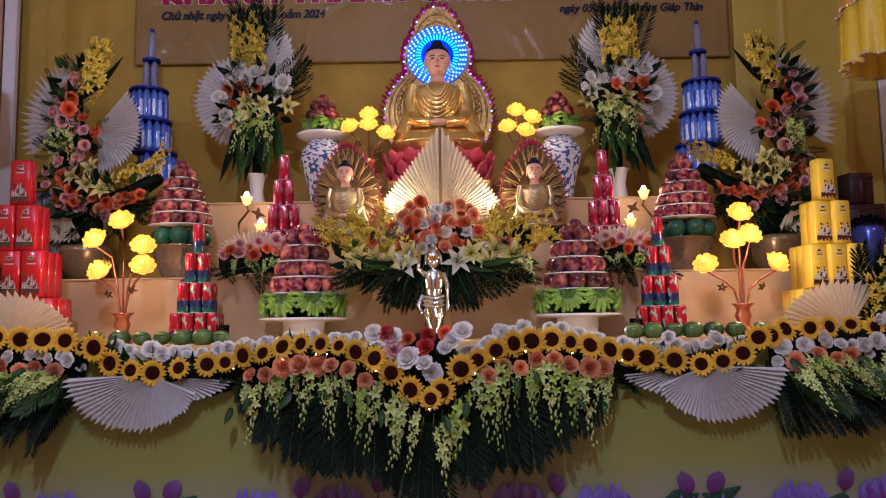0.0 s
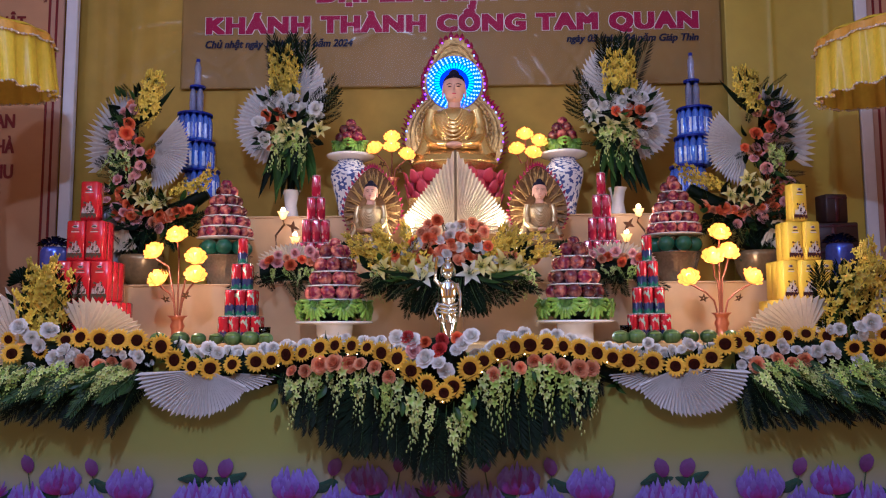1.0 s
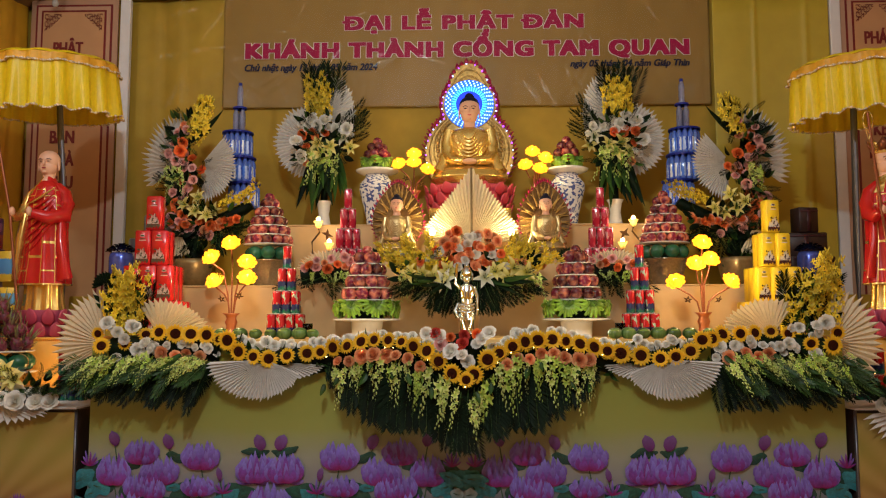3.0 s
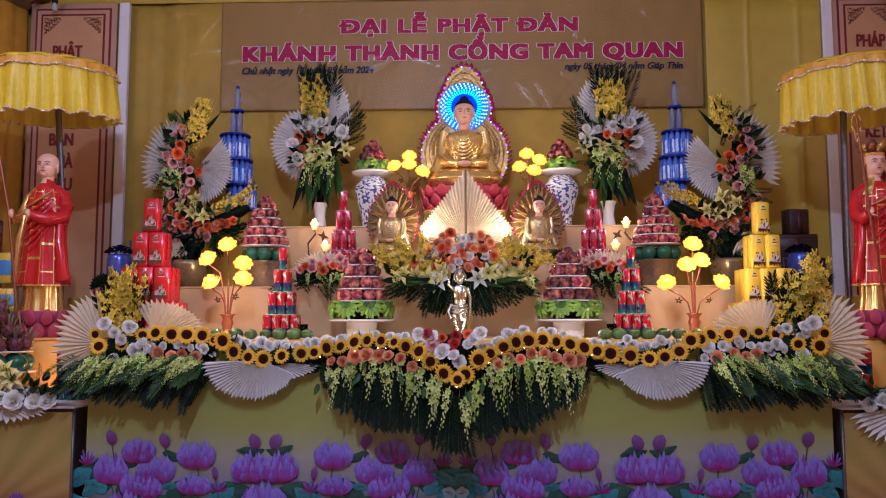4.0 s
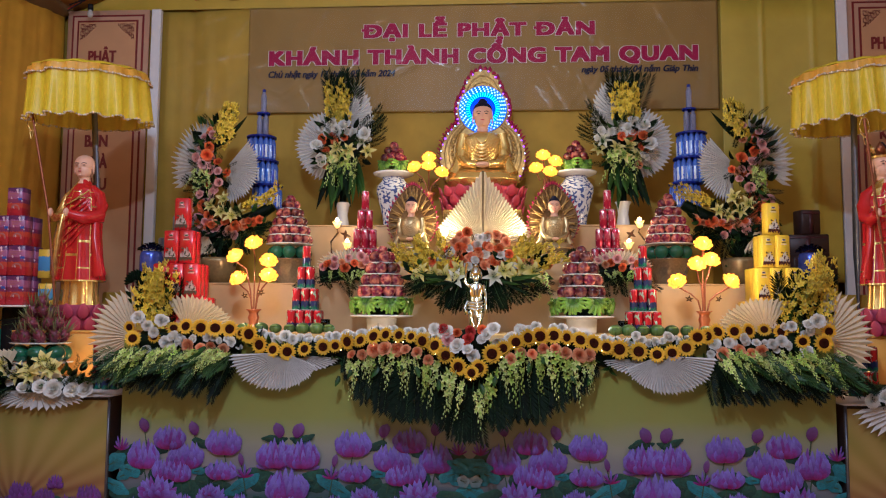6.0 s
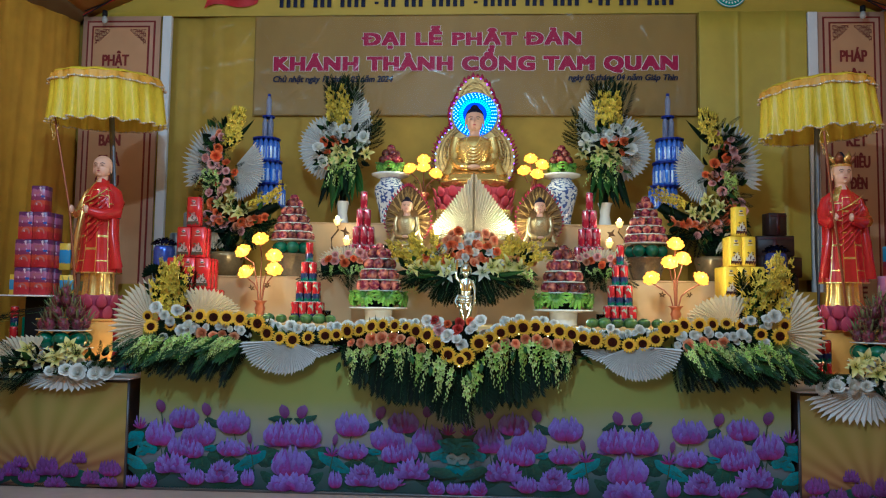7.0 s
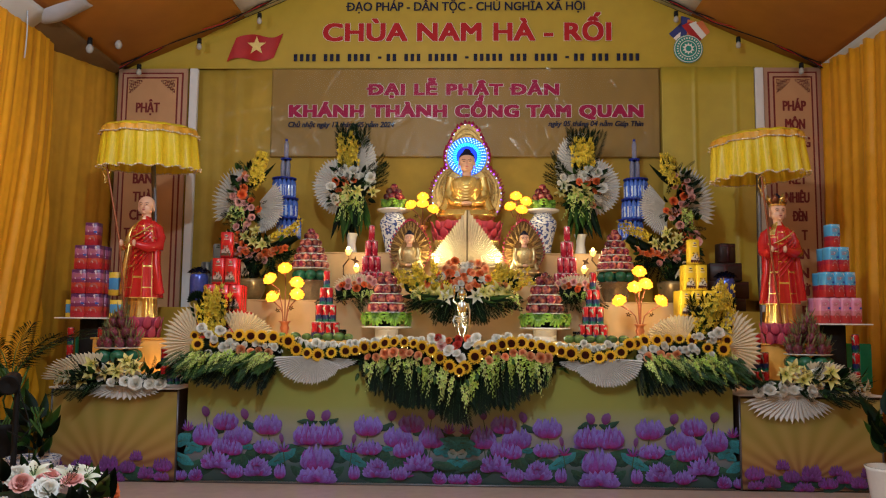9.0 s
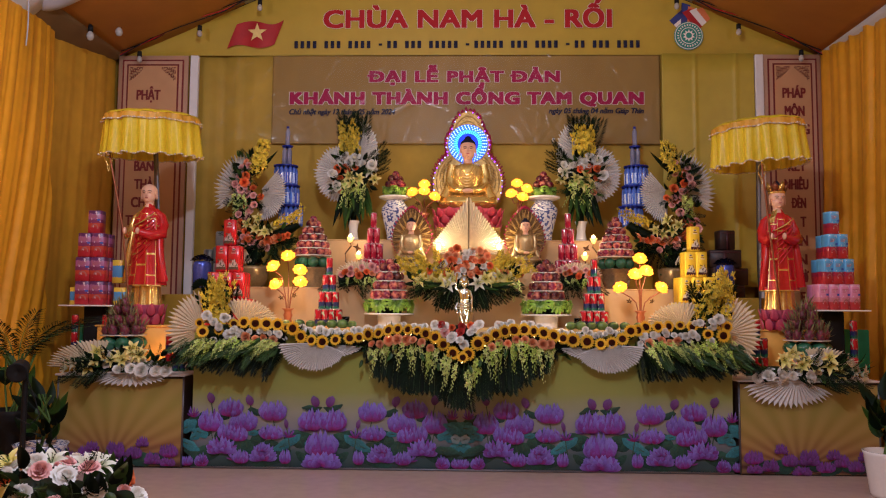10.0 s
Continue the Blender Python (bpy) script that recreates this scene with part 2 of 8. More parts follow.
GOLDLEAF = mat("carved_gilding", (0.40, 0.25, 0.065), 0.36, metal=0.6, var=0.6, scale=22, bump=1.0, bscale=60)
BRASS = mat("shiny_brass", (0.70, 0.75, 0.72), 0.09, metal=1.0, var=0.08, scale=20)
BRONZE = mat("dark_bronze", (0.13, 0.075, 0.03), 0.4, metal=0.7, var=0.3, scale=30)
STEMCOPPER = mat("dark_copper_stem", (0.26, 0.085, 0.035), 0.35, metal=0.5, var=0.2, scale=20)
COPPER = mat("copper_lacquer", (0.55, 0.20, 0.08), 0.3, metal=0.7, var=0.12, scale=20)
SKIN = mat("painted_skin_tone", (0.72, 0.42, 0.28), 0.4, var=0.04, scale=10)
HAIR = mat("dark_blue_hair_paint", (0.012, 0.012, 0.03), 0.6, var=0.1, bump=0.8, bscale=90, spec=0.15)
ROBE = mat("glossy_red_lacquer", (0.48, 0.012, 0.012), 0.25, var=0.12, scale=8, coat=0.3)
LOTUSRED = mat("red_lotus_petal_paint", (0.46, 0.02, 0.05), 0.3, tip=(0.62, 0.10, 0.14), var=0.08, coat=0.2)
LOTUSPINK = mat("pink_lotus_petal_paint", (0.28, 0.010, 0.04), 0.25, tip=(0.50, 0.10, 0.17), var=0.08, coat=0.2)
# Gilding darkened to hold the shade of the gaps in the openwork.
SHADEGILT = mat("shadowed_gilding", (0.16, 0.085, 0.022), 0.45, metal=0.5, var=0.5, scale=30)
FLAMERED = mat("dark_red_flame_paint", (0.34, 0.010, 0.060), 0.35, var=0.25, scale=30, coat=0.3)
DULLBULB = mat("unlit_bulb_glass", (0.42, 0.40, 0.36), 0.2, var=0.1)
PORCELAIN = mat("white_porcelain", (0.84, 0.82, 0.78), 0.12, var=0.04, coat=0.4)
FANWHITE = mat("white_pleated_palm", (0.56, 0.54, 0.50), 0.6, tip=(0.72, 0.71, 0.69), var=0.12, scale=18, thin=0.2)
FANCREAM = mat("cream_pleated_palm", (0.70, 0.58, 0.36), 0.6, tip=(0.80, 0.72, 0.54), var=0.10, scale=18, thin=0.3)
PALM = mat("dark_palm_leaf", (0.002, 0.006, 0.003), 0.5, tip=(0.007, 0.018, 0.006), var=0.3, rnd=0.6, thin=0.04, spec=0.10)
LEAF = mat("fresh_green_leaf", (0.013, 0.042, 0.007), 0.4, tip=(0.045, 0.105, 0.014), var=0.25, rnd=0.4, thin=0.12, spec=0.25)
STEM = mat("green_stem", (0.08, 0.16, 0.03), 0.5, var=0.2)
ROSEWHITE = mat("white_rose_petal", (0.72, 0.70, 0.56), 0.6, tip=(0.93, 0.92, 0.88), var=0.05, rnd=0.06, thin=0.35)
ROSEPEACH = mat("peach_rose_petal", (0.62, 0.13, 0.04), 0.6, tip=(0.90, 0.46, 0.22), var=0.10, rnd=0.25, thin=0.35)
ROSEPINK = mat("pale_pink_rose_petal", (0.62, 0.20, 0.20), 0.6, tip=(0.86, 0.50, 0.46), var=0.06, rnd=0.15, thin=0.2)
ROSEORANGE = mat("orange_rose_petal", (0.58, 0.06, 0.01), 0.6, tip=(0.84, 0.20, 0.04), var=0.10, rnd=0.2, thin=0.2)
ROSERED = mat("brick_red_carnation", (0.36, 0.02, 0.015), 0.6, tip=(0.62, 0.06, 0.04), var=0.10, rnd=0.2, thin=0.2)
SUNPETAL = mat("sunflower_petal", (0.74, 0.38, 0.0), 0.55, tip=(0.88, 0.62, 0.03), var=0.12, rnd=0.15, thin=0.2, spec=0.2)
SUNDISC = mat("sunflower_brown_centre", (0.045, 0.011, 0.005), 0.9, var=0.4, scale=120, bump=0.9, bscale=260, spec=0.05)
LILY = mat("cream_lily_petal", (0.60, 0.54, 0.06), 0.5, tip=(0.86, 0.78, 0.34), var=0.08, rnd=0.15, thin=0.25)
LILYWHITE = mat("white_lily_petal", (0.60, 0.62, 0.36), 0.5, tip=(0.84, 0.82, 0.74), var=0.05, rnd=0.08, thin=0.25)
ORCHIDGREEN = mat("pale_green_orchid", (0.24, 0.42, 0.030), 0.5, tip=(0.66, 0.78, 0.16), var=0.15, rnd=0.35, thin=0.2)
ORCHIDPALE = mat("pale_cream_green_orchid", (0.36, 0.54, 0.05), 0.5, tip=(0.84, 0.88, 0.36), var=0.12, rnd=0.25, thin=0.2)
ORCHIDYELLOW = mat("yellow_orchid", (0.62, 0.42, 0.005), 0.5, tip=(0.88, 0.72, 0.04), var=0.15, rnd=0.4, thin=0.2)
FRUITRED = mat("dark_red_plum_skin", (0.14, 0.006, 0.030), 0.20, var=0.35, scale=4.5, hue=(0.50, 0.16, 0.09), rnd=0.7, coat=0.4)
BANANA = mat("green_banana_skin", (0.016, 0.070, 0.004), 0.30, tip=(0.27, 0.46, 0.04), var=0.25, rnd=0.35)
MELON = mat("watermelon_rind", (0.016, 0.07, 0.012), 0.3, var=0.45, scale=12, stretch=(3, 3, 0.5), rnd=0.5, hue=(0.12, 0.20, 0.05))
MELONLIGHT = mat("cut_melon_light_rind", (0.22, 0.34, 0.07), 0.4, var=0.2)
MELONGREEN = mat("green_melon_skin", (0.02, 0.11, 0.055), 0.22, var=0.4, scale=14, coat=0.3)
DRAGON = mat("dragon_fruit_skin", (0.10, 0.010, 0.028), 0.45, var=0.3, scale=16, rnd=0.4, hue=(0.18, 0.04, 0.05))
DRAGONLEAF = mat("dragon_fruit_scale", (0.14, 0.05, 0.035), 0.5, tip=(0.22, 0.33, 0.10), var=0.2)
LAMPYELLOW = mat("lit_yellow_lotus_shade", (0.90, 0.24, 0.0), 0.5, tip=(1.0, 0.54, 0.01), var=0.18, scale=40, emit=1.2)
LAMPCORE = glow("lit_bulb", (1.0, 0.60, 0.08), 5)
CANDLE = glow("candle_bulb_light", (1.0, 0.66, 0.22), 16)
LED_WHITE = glow("led_white_blue", (0.40, 0.58, 1.0), 3.2)
LED_CYAN = glow("led_cyan", (0.10, 0.55, 1.0), 3)
LED_BLUE = glow("led_deep_blue", (0.01, 0.03, 1.0), 1.6)
LED_PURPLE = glow("led_purple", (0.36, 0.08, 1.0), 2.6)
REDGLASS = mat("red_printed_plastic", (0.46, 0.010, 0.012), 0.20, var=0.15, scale=10, coat=0.5)
YELLOWBOX = mat("yellow_printed_card", (0.86, 0.60, 0.01), 0.35, var=0.06, scale=8)
PRINT_WHITE = mat("white_print", (0.76, 0.74, 0.70), 0.4, var=0.15, scale=60)
PRINT_GREY = mat("pale_rose_print", (0.52, 0.42, 0.38), 0.35, var=0.35, scale=60)
PRINT_MOSS = mat("dark_moss_print", (0.07, 0.05, 0.03), 0.35, var=0.4, scale=60)
PRINT_DARK = mat("dark_maroon_print", (0.06, 0.016, 0.02), 0.4, var=0.3, scale=60)
SILVER = mat("can_aluminium", (0.70, 0.70, 0.72), 0.25, metal=0.9, var=0.05)
CANRED = banded("red_teal_can_print", [(0.0, (0.50, 0.50, 0.50)), (0.06, (0.02, 0.07, 0.05)), (0.22, (0.02, 0.16, 0.10)), (0.36, (0.03, 0.04, 0.14)), (0.47, (0.46, 0.012, 0.018)), (0.93, (0.42, 0.04, 0.05))], 0.25, 0.3, ((0.40, 0.56, 0.40), 0.62, 9))
# Pale specks are both the white print and painted shine on the red.
CANPINK = banded("red_cola_can_print", [(0.0, (0.55, 0.50, 0.50)), (0.05, (0.50, 0.02, 0.06)), (0.50, (0.56, 0.10, 0.16)), (0.62, (0.50, 0.02, 0.06)), (0.92, (0.62, 0.36, 0.40))], 0.12, 0.45, ((0.78, 0.55, 0.58), 0.60, 8))
PURPLEBOX = banded("purple_red_pack_print", [(0.0, (0.45, 0.02, 0.03)), (0.28, (0.50, 0.06, 0.03)), (0.45, (0.20, 0.03, 0.10)), (0.62, (0.34, 0.10, 0.22)), (0.86, (0.10, 0.02, 0.10))], 0.3, 0, ((0.62, 0.45, 0.50), 0.64, 5))
BLUEBOX = banded("blue_strawberry_pack_print", [(0.0, (0.50, 0.03, 0.03)), (0.30, (0.36, 0.02, 0.05)), (0.48, (0.10, 0.36, 0.62)), (0.9, (0.16, 0.46, 0.72))], 0.3, 0, ((0.70, 0.66, 0.66), 0.66, 6))
PINKBOX = banded("pink_strawberry_pack_print", [(0.0, (0.50, 0.04, 0.04)), (0.30, (0.58, 0.20, 0.24)), (0.48, (0.66, 0.24, 0.38)), (0.9, (0.70, 0.32, 0.46))], 0.3, 0, ((0.72, 0.62, 0.64), 0.66, 6))
BLUEGLASS = mat("blue_bottle_water", (0.15, 0.28, 0.92), 0.05, var=0.45, scale=60, thin=0.4, coat=1.0, stretch=(3, 3, 0.4))
BLUECAP = mat("deep_blue_plastic", (0.012, 0.025, 0.30), 0.35, var=0.1)
# Blue label colour with highlights painted in as white upright streaks.
BLUESTREAKS = banded("blue_bottle_label", [(0.0, (0.08, 0.16, 0.76)), (0.12, (0.76, 0.86, 1.0)), (0.24, (0.10, 0.24, 0.85)), (0.42, (0.46, 0.60, 0.98)), (0.56, (0.05, 0.11, 0.62)), (0.72, (0.82, 0.90, 1.0)), (0.84, (0.10, 0.20, 0.80))], 0.10, 0, None, 0)
PALEGLASS = mat("pale_water_bottle", (0.42, 0.44, 0.62), 0.06, var=0.5, scale=60, thin=0.5, coat=1.0, stretch=(3, 3, 0.4))
CLEARGLASS = glass_mat("clear_glass", (0.96, 0.97, 0.96))
UMBYELLOW = mat("yellow_satin_canopy", (0.76, 0.57, 0.004), 0.38, var=0.10, scale=14, thin=0.2)
UMBORANGE = mat("gold_trim_cloth", (0.66, 0.34, 0.02), 0.45, var=0.15, scale=20, thin=0.1)
FRINGE = mat("silver_gold_fringe", (0.72, 0.62, 0.48), 0.3, metal=0.5, var=0.4, scale=90)
BROWNBAG = mat("dark_brown_parcel", (0.036, 0.017, 0.014), 0.45, var=0.25, scale=10, bump=0.3, bscale=20)
BLACK = mat("black_plastic", (0.010, 0.010, 0.011), 0.6, var=0.2, spec=0.2)
LITBOX = mat("amber_cloth_box", (0.78, 0.40, 0.06), 0.5, var=0.1, scale=6, bump=0.2, bscale=12)
GREENBOX = mat("green_plastic_crate", (0.04, 0.42, 0.24), 0.35, var=0.15, scale=8, thin=0.4)

# ---- tent, floor, back wall ----
Z1, Z2, Z3 = 1.05, 1.39, 1.86
Y1, Y2, Y3, YW = 3.15, 4.20, 4.66, 5.27

g = Geo().box(0, 0.2, -0.06, 9.0, 11.0, 0.12)
solo("floor", g.mesh("floor", FLOOR, False), "polished beige stone floor inside the tent", "floor", kind="structure")


def fold(x, k=1.0):
    x += 0.06 * math.sin(3.3 * x + 0.7) + 0.02 * math.sin(9.1 * x)
    return k * (0.5 * math.sin(31 * x) + 0.28 * math.sin(53 * x + 1.3) + 0.3 * math.sin(13 * x + 0.4) + 0.14 * math.sin(97 * x + 2.1))


def drape(name, x0, y0, x1, y1, z0, z1, amp, label, material, seg=120, gather=0.0, sweep=0.0, broad=1.0, even=0.35, rows=14):
    """A hanging curtain from (x0, y0) to (x1, y1), folds deeper towards the floor."""
    d = Vector((x1 - x0, y1 - y0, 0))
    nrm = Vector((-d.y, d.x, 0)).normalized()
    ln = d.length

    def fn(u, v):
        s = u * ln
        a = amp * (even + (1 - even) * (1 - v)) * fold(broad * s + 0.02 * math.sin(5 * v) + sweep * (1 - v) ** 2)
        p = Vector((x0, y0, 0)) + d * u + nrm * (a + gather * math.sin(v * 3.1) * math.sin(4 * s))
        return (p.x, p.y, z0 + (z1 - z0) * v + 0.012 * math.sin(9 * s))
    geo = Geo().grid(fn, seg, rows)
    ob = solo(name, geo.mesh(name, material), label, "curtain", kind="structure")
    so = ob.modifiers.new("thickness", "SOLIDIFY")
    so.thickness = 0.004
    return ob


def wall_fn(u, v):
    x = -3.9 + 7.8 * u
    soft = 0.003 + 0.040 * max(0.0, min(1.0, (abs(x + 0.1) - 2.15) * 3))
    return (x, YW + 0.012 + 1.2 * soft + soft * fold(x * 0.62) * (0.5 + 0.7 * (1 - v)), 4.05 * v)


g = Geo().grid(wall_fn, 260, 10)
ob = solo("wall_north", g.mesh("wall_north", WALLCLOTH), "olive yellow cloth hung over the back wall", "wall", kind="structure")
ob.modifiers.new("thickness", "SOLIDIFY").thickness = 0.01

# gable banner, its lower edge straight, its upper edges along the roof
n = 40
g = Geo().grid(lambda u, v: (-3.85 + 7.7 * u, YW - 0.01 + 0.006 * math.sin(9 * u + 4 * v), 3.865 + v * max(0.02, 5.46 - 0.445 * abs(-3.85 + 7.7 * u) - 3.865)), n, 6)
top_banner = solo("gable_banner", g.mesh("gable_banner", TOPBANNER, False), "yellow printed gable banner naming the pagoda", "banner")
top_banner.modifiers.new("thickness", "SOLIDIFY").thickness = 0.004
WORLD_OF[top_banner] = Matrix()


SHEETYELLOW = mat("lemon_yellow_sheet", (0.47, 0.355, 0.030), 0.45, var=0.10, scale=3, bump=0.2, bscale=9)
g = Geo().grid(lambda u, v: (2.015 + 0.94 * u, YW - 0.075 - 0.006 * math.sin(7 * u + 1) - 0.012 * math.exp(-((u - 0.36) / 0.02) ** 2) - 0.010 * math.exp(-((u - 0.80) / 0.025) ** 2), 1.45 + 2.405 * v), 90, 12)
sheet = solo("wall_sheet", g.mesh("wall_sheet", SHEETYELLOW), "lemon yellow sheet with vertical creases hung beside the banner", "cloth sheet")
sheet.modifiers.new("thickness", "SOLIDIFY").thickness = 0.003


cr_rnd = random.Random(12)
CREASES = []
for k in range(46):
    side = cr_rnd.choice((-1, 1))
    mx_, mz_ = side * cr_rnd.uniform(0.5, 2.0), 2.92 + 0.55 * cr_rnd.random() ** 1.5
    CREASES.append((mx_, mz_, math.radians(cr_rnd.choice((35, 70, 110, 140)) + cr_rnd.uniform(-18, 18)), cr_rnd.uniform(0.10, 0.35), cr_rnd.uniform(0.010, 0.03), cr_rnd.uniform(0.0015, 0.005)))


def crease(x, z):
    """Depth of the folds and creases in the vinyl."""
    d = 0.0012 * math.sin(5 * x + 3 * z) + 0.0008 * math.sin(13 * x - 8 * z)
    for px, pz, a, ln, w, deep in CREASES:
        dx, dz = x - px, z - pz
        u, v = dx * math.cos(a) + dz * math.sin(a), -dx * math.sin(a) + dz * math.cos(a)
        if abs(v) < 3 * w and abs(u) < ln:
            d += deep * math.exp(-(v / w) ** 2) * (1 - (u / ln) ** 2)
    return d + 0.003 * max(0, math.sin(16 * x)) * max(0, 0.12 - (z - 2.915)) / 0.12


g = Geo().grid(lambda u, v: (-2.04 + 4.05 * u, YW - 0.020 + crease(-2.04 + 4.05 * u, v * 0.94 + 2.915), 2.915 + 0.94 * v), 240, 64)
mid_banner = solo("event_banner", g.mesh("event_banner", MIDBANNER), "glossy beige gold vinyl event banner with crimson words", "banner")
mid_banner.modifiers.new("thickness", "SOLIDIFY").thickness = 0.003


def plain_text(body, lean=0.0, space=1.0):
    """The flat outline mesh of some words at size 1."""
    cu = bpy.data.curves.new("words", "FONT")
    cu.body, cu.size, cu.extrude, cu.shear, cu.resolution_u = body, 1.0, 0.0, lean, 3
    cu.space_character = space
    tmp = bpy.data.objects.new("words", cu)
    scene.collection.objects.link(tmp)
    flat = bpy.data.meshes.new_from_object(tmp.evaluated_get(bpy.context.evaluated_depsgraph_get()))
    bpy.data.objects.remove(tmp)
    return flat


def lettering(name, body, x0, x1, z, cap, material, parent, y, bold=0.0, lean=0.0, base=None, label="", space=1.0):
    """Words as flat raised letters, thickened by bold: baseline z, capital height cap, from x0 to x1."""
    flat = plain_text(body.replace("Đ", "D"), lean, space)
    xs = [v.co.x for v in flat.vertices]
    lo, hi = min(xs), max(xs)
    base = bold if base is None else base
    sx, sz = (x1 - x0 - 2 * base * cap) / (hi - lo), cap * (1 - base) / 0.73
    faces = [tuple(p.vertices) for p in flat.polygons]
    g = Geo()
    turns = [(0.0, 0.0)] + ([(ex, 0.55 * ez) for ex, ez in ((-1, -1), (1, -1), (1, 1), (-1, 1), (0, 1), (0, -1), (-1, 0), (1, 0))] if bold else [])
    for k, (ox, oz) in enumerate(turns):
        g.add([(x0 + base * cap + (v.co.x - lo) * sx + ox * bold * cap, y - 0.0001 * k, z + v.co.y * sz + oz * bold * cap) for v in flat.vertices], faces)
    for k, letter in enumerate(body):
        if letter == "Đ":
            # the short stroke through the stem of the letter
            right = max(v.co.x for v in plain_text(body[:k + 1].replace("Đ", "D"), lean, space).vertices)
            ds = [v.co.x for v in plain_text("D", lean).vertices]
            left = x0 + base * cap + (right - (max(ds) - min(ds)) - lo) * sx
            wide, half = (max(ds) - min(ds)) * sx, cap * (0.055 + 0.35 * bold)
            g.add([(left - 0.20 * wide - bold * cap * 0.5, y - 0.0012, z + cap * 0.48 - half), (left + 0.52 * wide, y - 0.0012, z + cap * 0.48 - half), (left + 0.52 * wide, y - 0.0012, z + cap * 0.48 + half), (left - 0.20 * wide - bold * cap * 0.5, y - 0.0012, z + cap * 0.48 + half)], [(0, 1, 2, 3)])
    return part(name, g, material, parent, label, smooth=False)


def bars(name, words, x0, x1, z, h, material, parent, y):
    """A line of words shown as plain bars, one for each letter; words gives their lengths."""
    total = sum(words) + 0.9 * (len(words) - 1)
    k, x = (x1 - x0) / total, x0
    for w in words:
        for i in range(max(1, int(w))):
            part(name, Geo().box(x + (i + 0.42) * k, y, z + h / 2, 0.58 * k, 0.004, h * (0.30 if w < 1 else 1), bevel=0.004), material, parent)
        x += (w + 0.9) * k


YT = YW - 0.026
for inner, (ma, bo, dy) in enumerate(((INK_WHITE, 0.140, 0.0), (INK_RED, 0.105, 0.003))):
    nm = "letters" if inner else "letter_outline"
    lettering(nm, "ĐẠI LỄ PHẬT ĐẢN", -1.019, 0.974, 3.576, 0.128, ma, mid_banner, YT - 0.0015 - dy * 0.6, bo, 0.0, 0.105, "", 1.13)
    lettering(nm, "KHÁNH THÀNH CỔNG TAM QUAN", -1.854, 1.839, 3.340, 0.141, ma, mid_banner, YT - 0.0015 - dy * 0.6, bo, 0.0, 0.105, "", 1.13)
    lettering(nm, "CHÙA NAM HÀ - RỐI", -1.514, 1.519, 4.160, 0.208, INK_WHITE if not inner else INK_BRIGHTRED, top_banner, YW - 0.022 - dy, bo * 0.6, 0.0, 0.063, "", 1.06)
lettering("date_line", "Chủ nhật ngày 12 tháng 05 năm 2024", -1.855, -0.739, 3.228, 0.062, INK_NAVY, mid_banner, YT - 0.002, 0.05, 0.25)
lettering("date_line", "ngày 05 tháng 04 năm Giáp Thìn", 0.856, 1.837, 3.240, 0.060, INK_NAVY, mid_banner, YT - 0.002, 0.05, 0.25)
lettering("motto_line", "ĐẠO PHÁP - DÂN TỘC - CHỦ NGHĨA XÃ HỘI", -1.26, 1.246, 4.485, 0.10, INK_NAVY, top_banner, YW - 0.024, 0.03)
bars("bar", [4, 3, 4, 0.5, 2, 3, 5, 0.5, 5, 3, 4, 0.5, 2, 3, 4], -1.824, 1.821, 3.936, 0.078, INK_NAVY, top_banner, YW - 0.026)

# clear plastic sheet hung over banner and wall
CLEARFILM, ft, fb, fo = node_mat("clear_plastic_film")
film_clear = ft.nodes.new("ShaderNodeBsdfTransparent")
film_mix = ft.nodes.new("ShaderNodeMixShader")
film_fres = ft.nodes.new("ShaderNodeFresnel")
film_fres.inputs["IOR"].default_value = 1.27
film_noise = ft.nodes.new("ShaderNodeTexNoise")
film_noise.inputs["Scale"].default_value, film_noise.inputs["Detail"].default_value = 9.0, 4
film_bump = ft.nodes.new("ShaderNodeBump")
film_bump.inputs["Strength"].default_value, film_bump.inputs["Distance"].default_value = 0.3, 0.012
fb.inputs["Base Color"].default_value = (0.75, 0.72, 0.68, 1)
fb.inputs["Roughness"].default_value, fb.inputs["Metallic"].default_value = 0.13, 1.0
ft.links.new(film_noise.outputs[0], film_bump.inputs["Height"])
ft.links.new(film_bump.outputs[0], fb.inputs["Normal"])
ft.links.new(film_fres.outputs[0], film_mix.inputs[0])
ft.links.new(film_clear.outputs[0], film_mix.inputs[1])
ft.links.new(fb.outputs[0], film_mix.inputs[2])
ft.links.new(film_mix.outputs[0], fo.inputs[0])


def film_sheet(x0, x1, z0, z1, seed, y, label):
    fr = random.Random(seed)
    lines = [(fr.uniform(x0, x1), fr.uniform(z0, z1), math.radians(fr.choice((20, 60, 75, 105, 125, 150)) + fr.uniform(-14, 14)), fr.uniform(0.12, 0.45), fr.uniform(0.008, 0.022), fr.uniform(0.003, 0.010)) for k in range(int(20 * (x1 - x0) * (z1 - z0)))]

    def fn(u, v):
        x, z = x0 + (x1 - x0) * u, z0 + (z1 - z0) * v
        d = 0.004 * math.sin(7 * x + 2 * z) + 0.003 * math.sin(17 * x - 5 * z)
        for px, pz, a, ln, w, deep in lines:
            p, q = (x - px) * math.cos(a) + (z - pz) * math.sin(a), -(x - px) * math.sin(a) + (z - pz) * math.cos(a)
            if abs(q) < 3 * w and abs(p) < ln:
                d += deep * math.exp(-(q / w) ** 2) * (1 - (p / ln) ** 2)
        d += 0.012 * max(0.0, 1 - v / 0.04) * abs(math.sin(9 * x))
        return (x, y - d, z + 0.010 * math.sin(5 * x) * (1 - v))
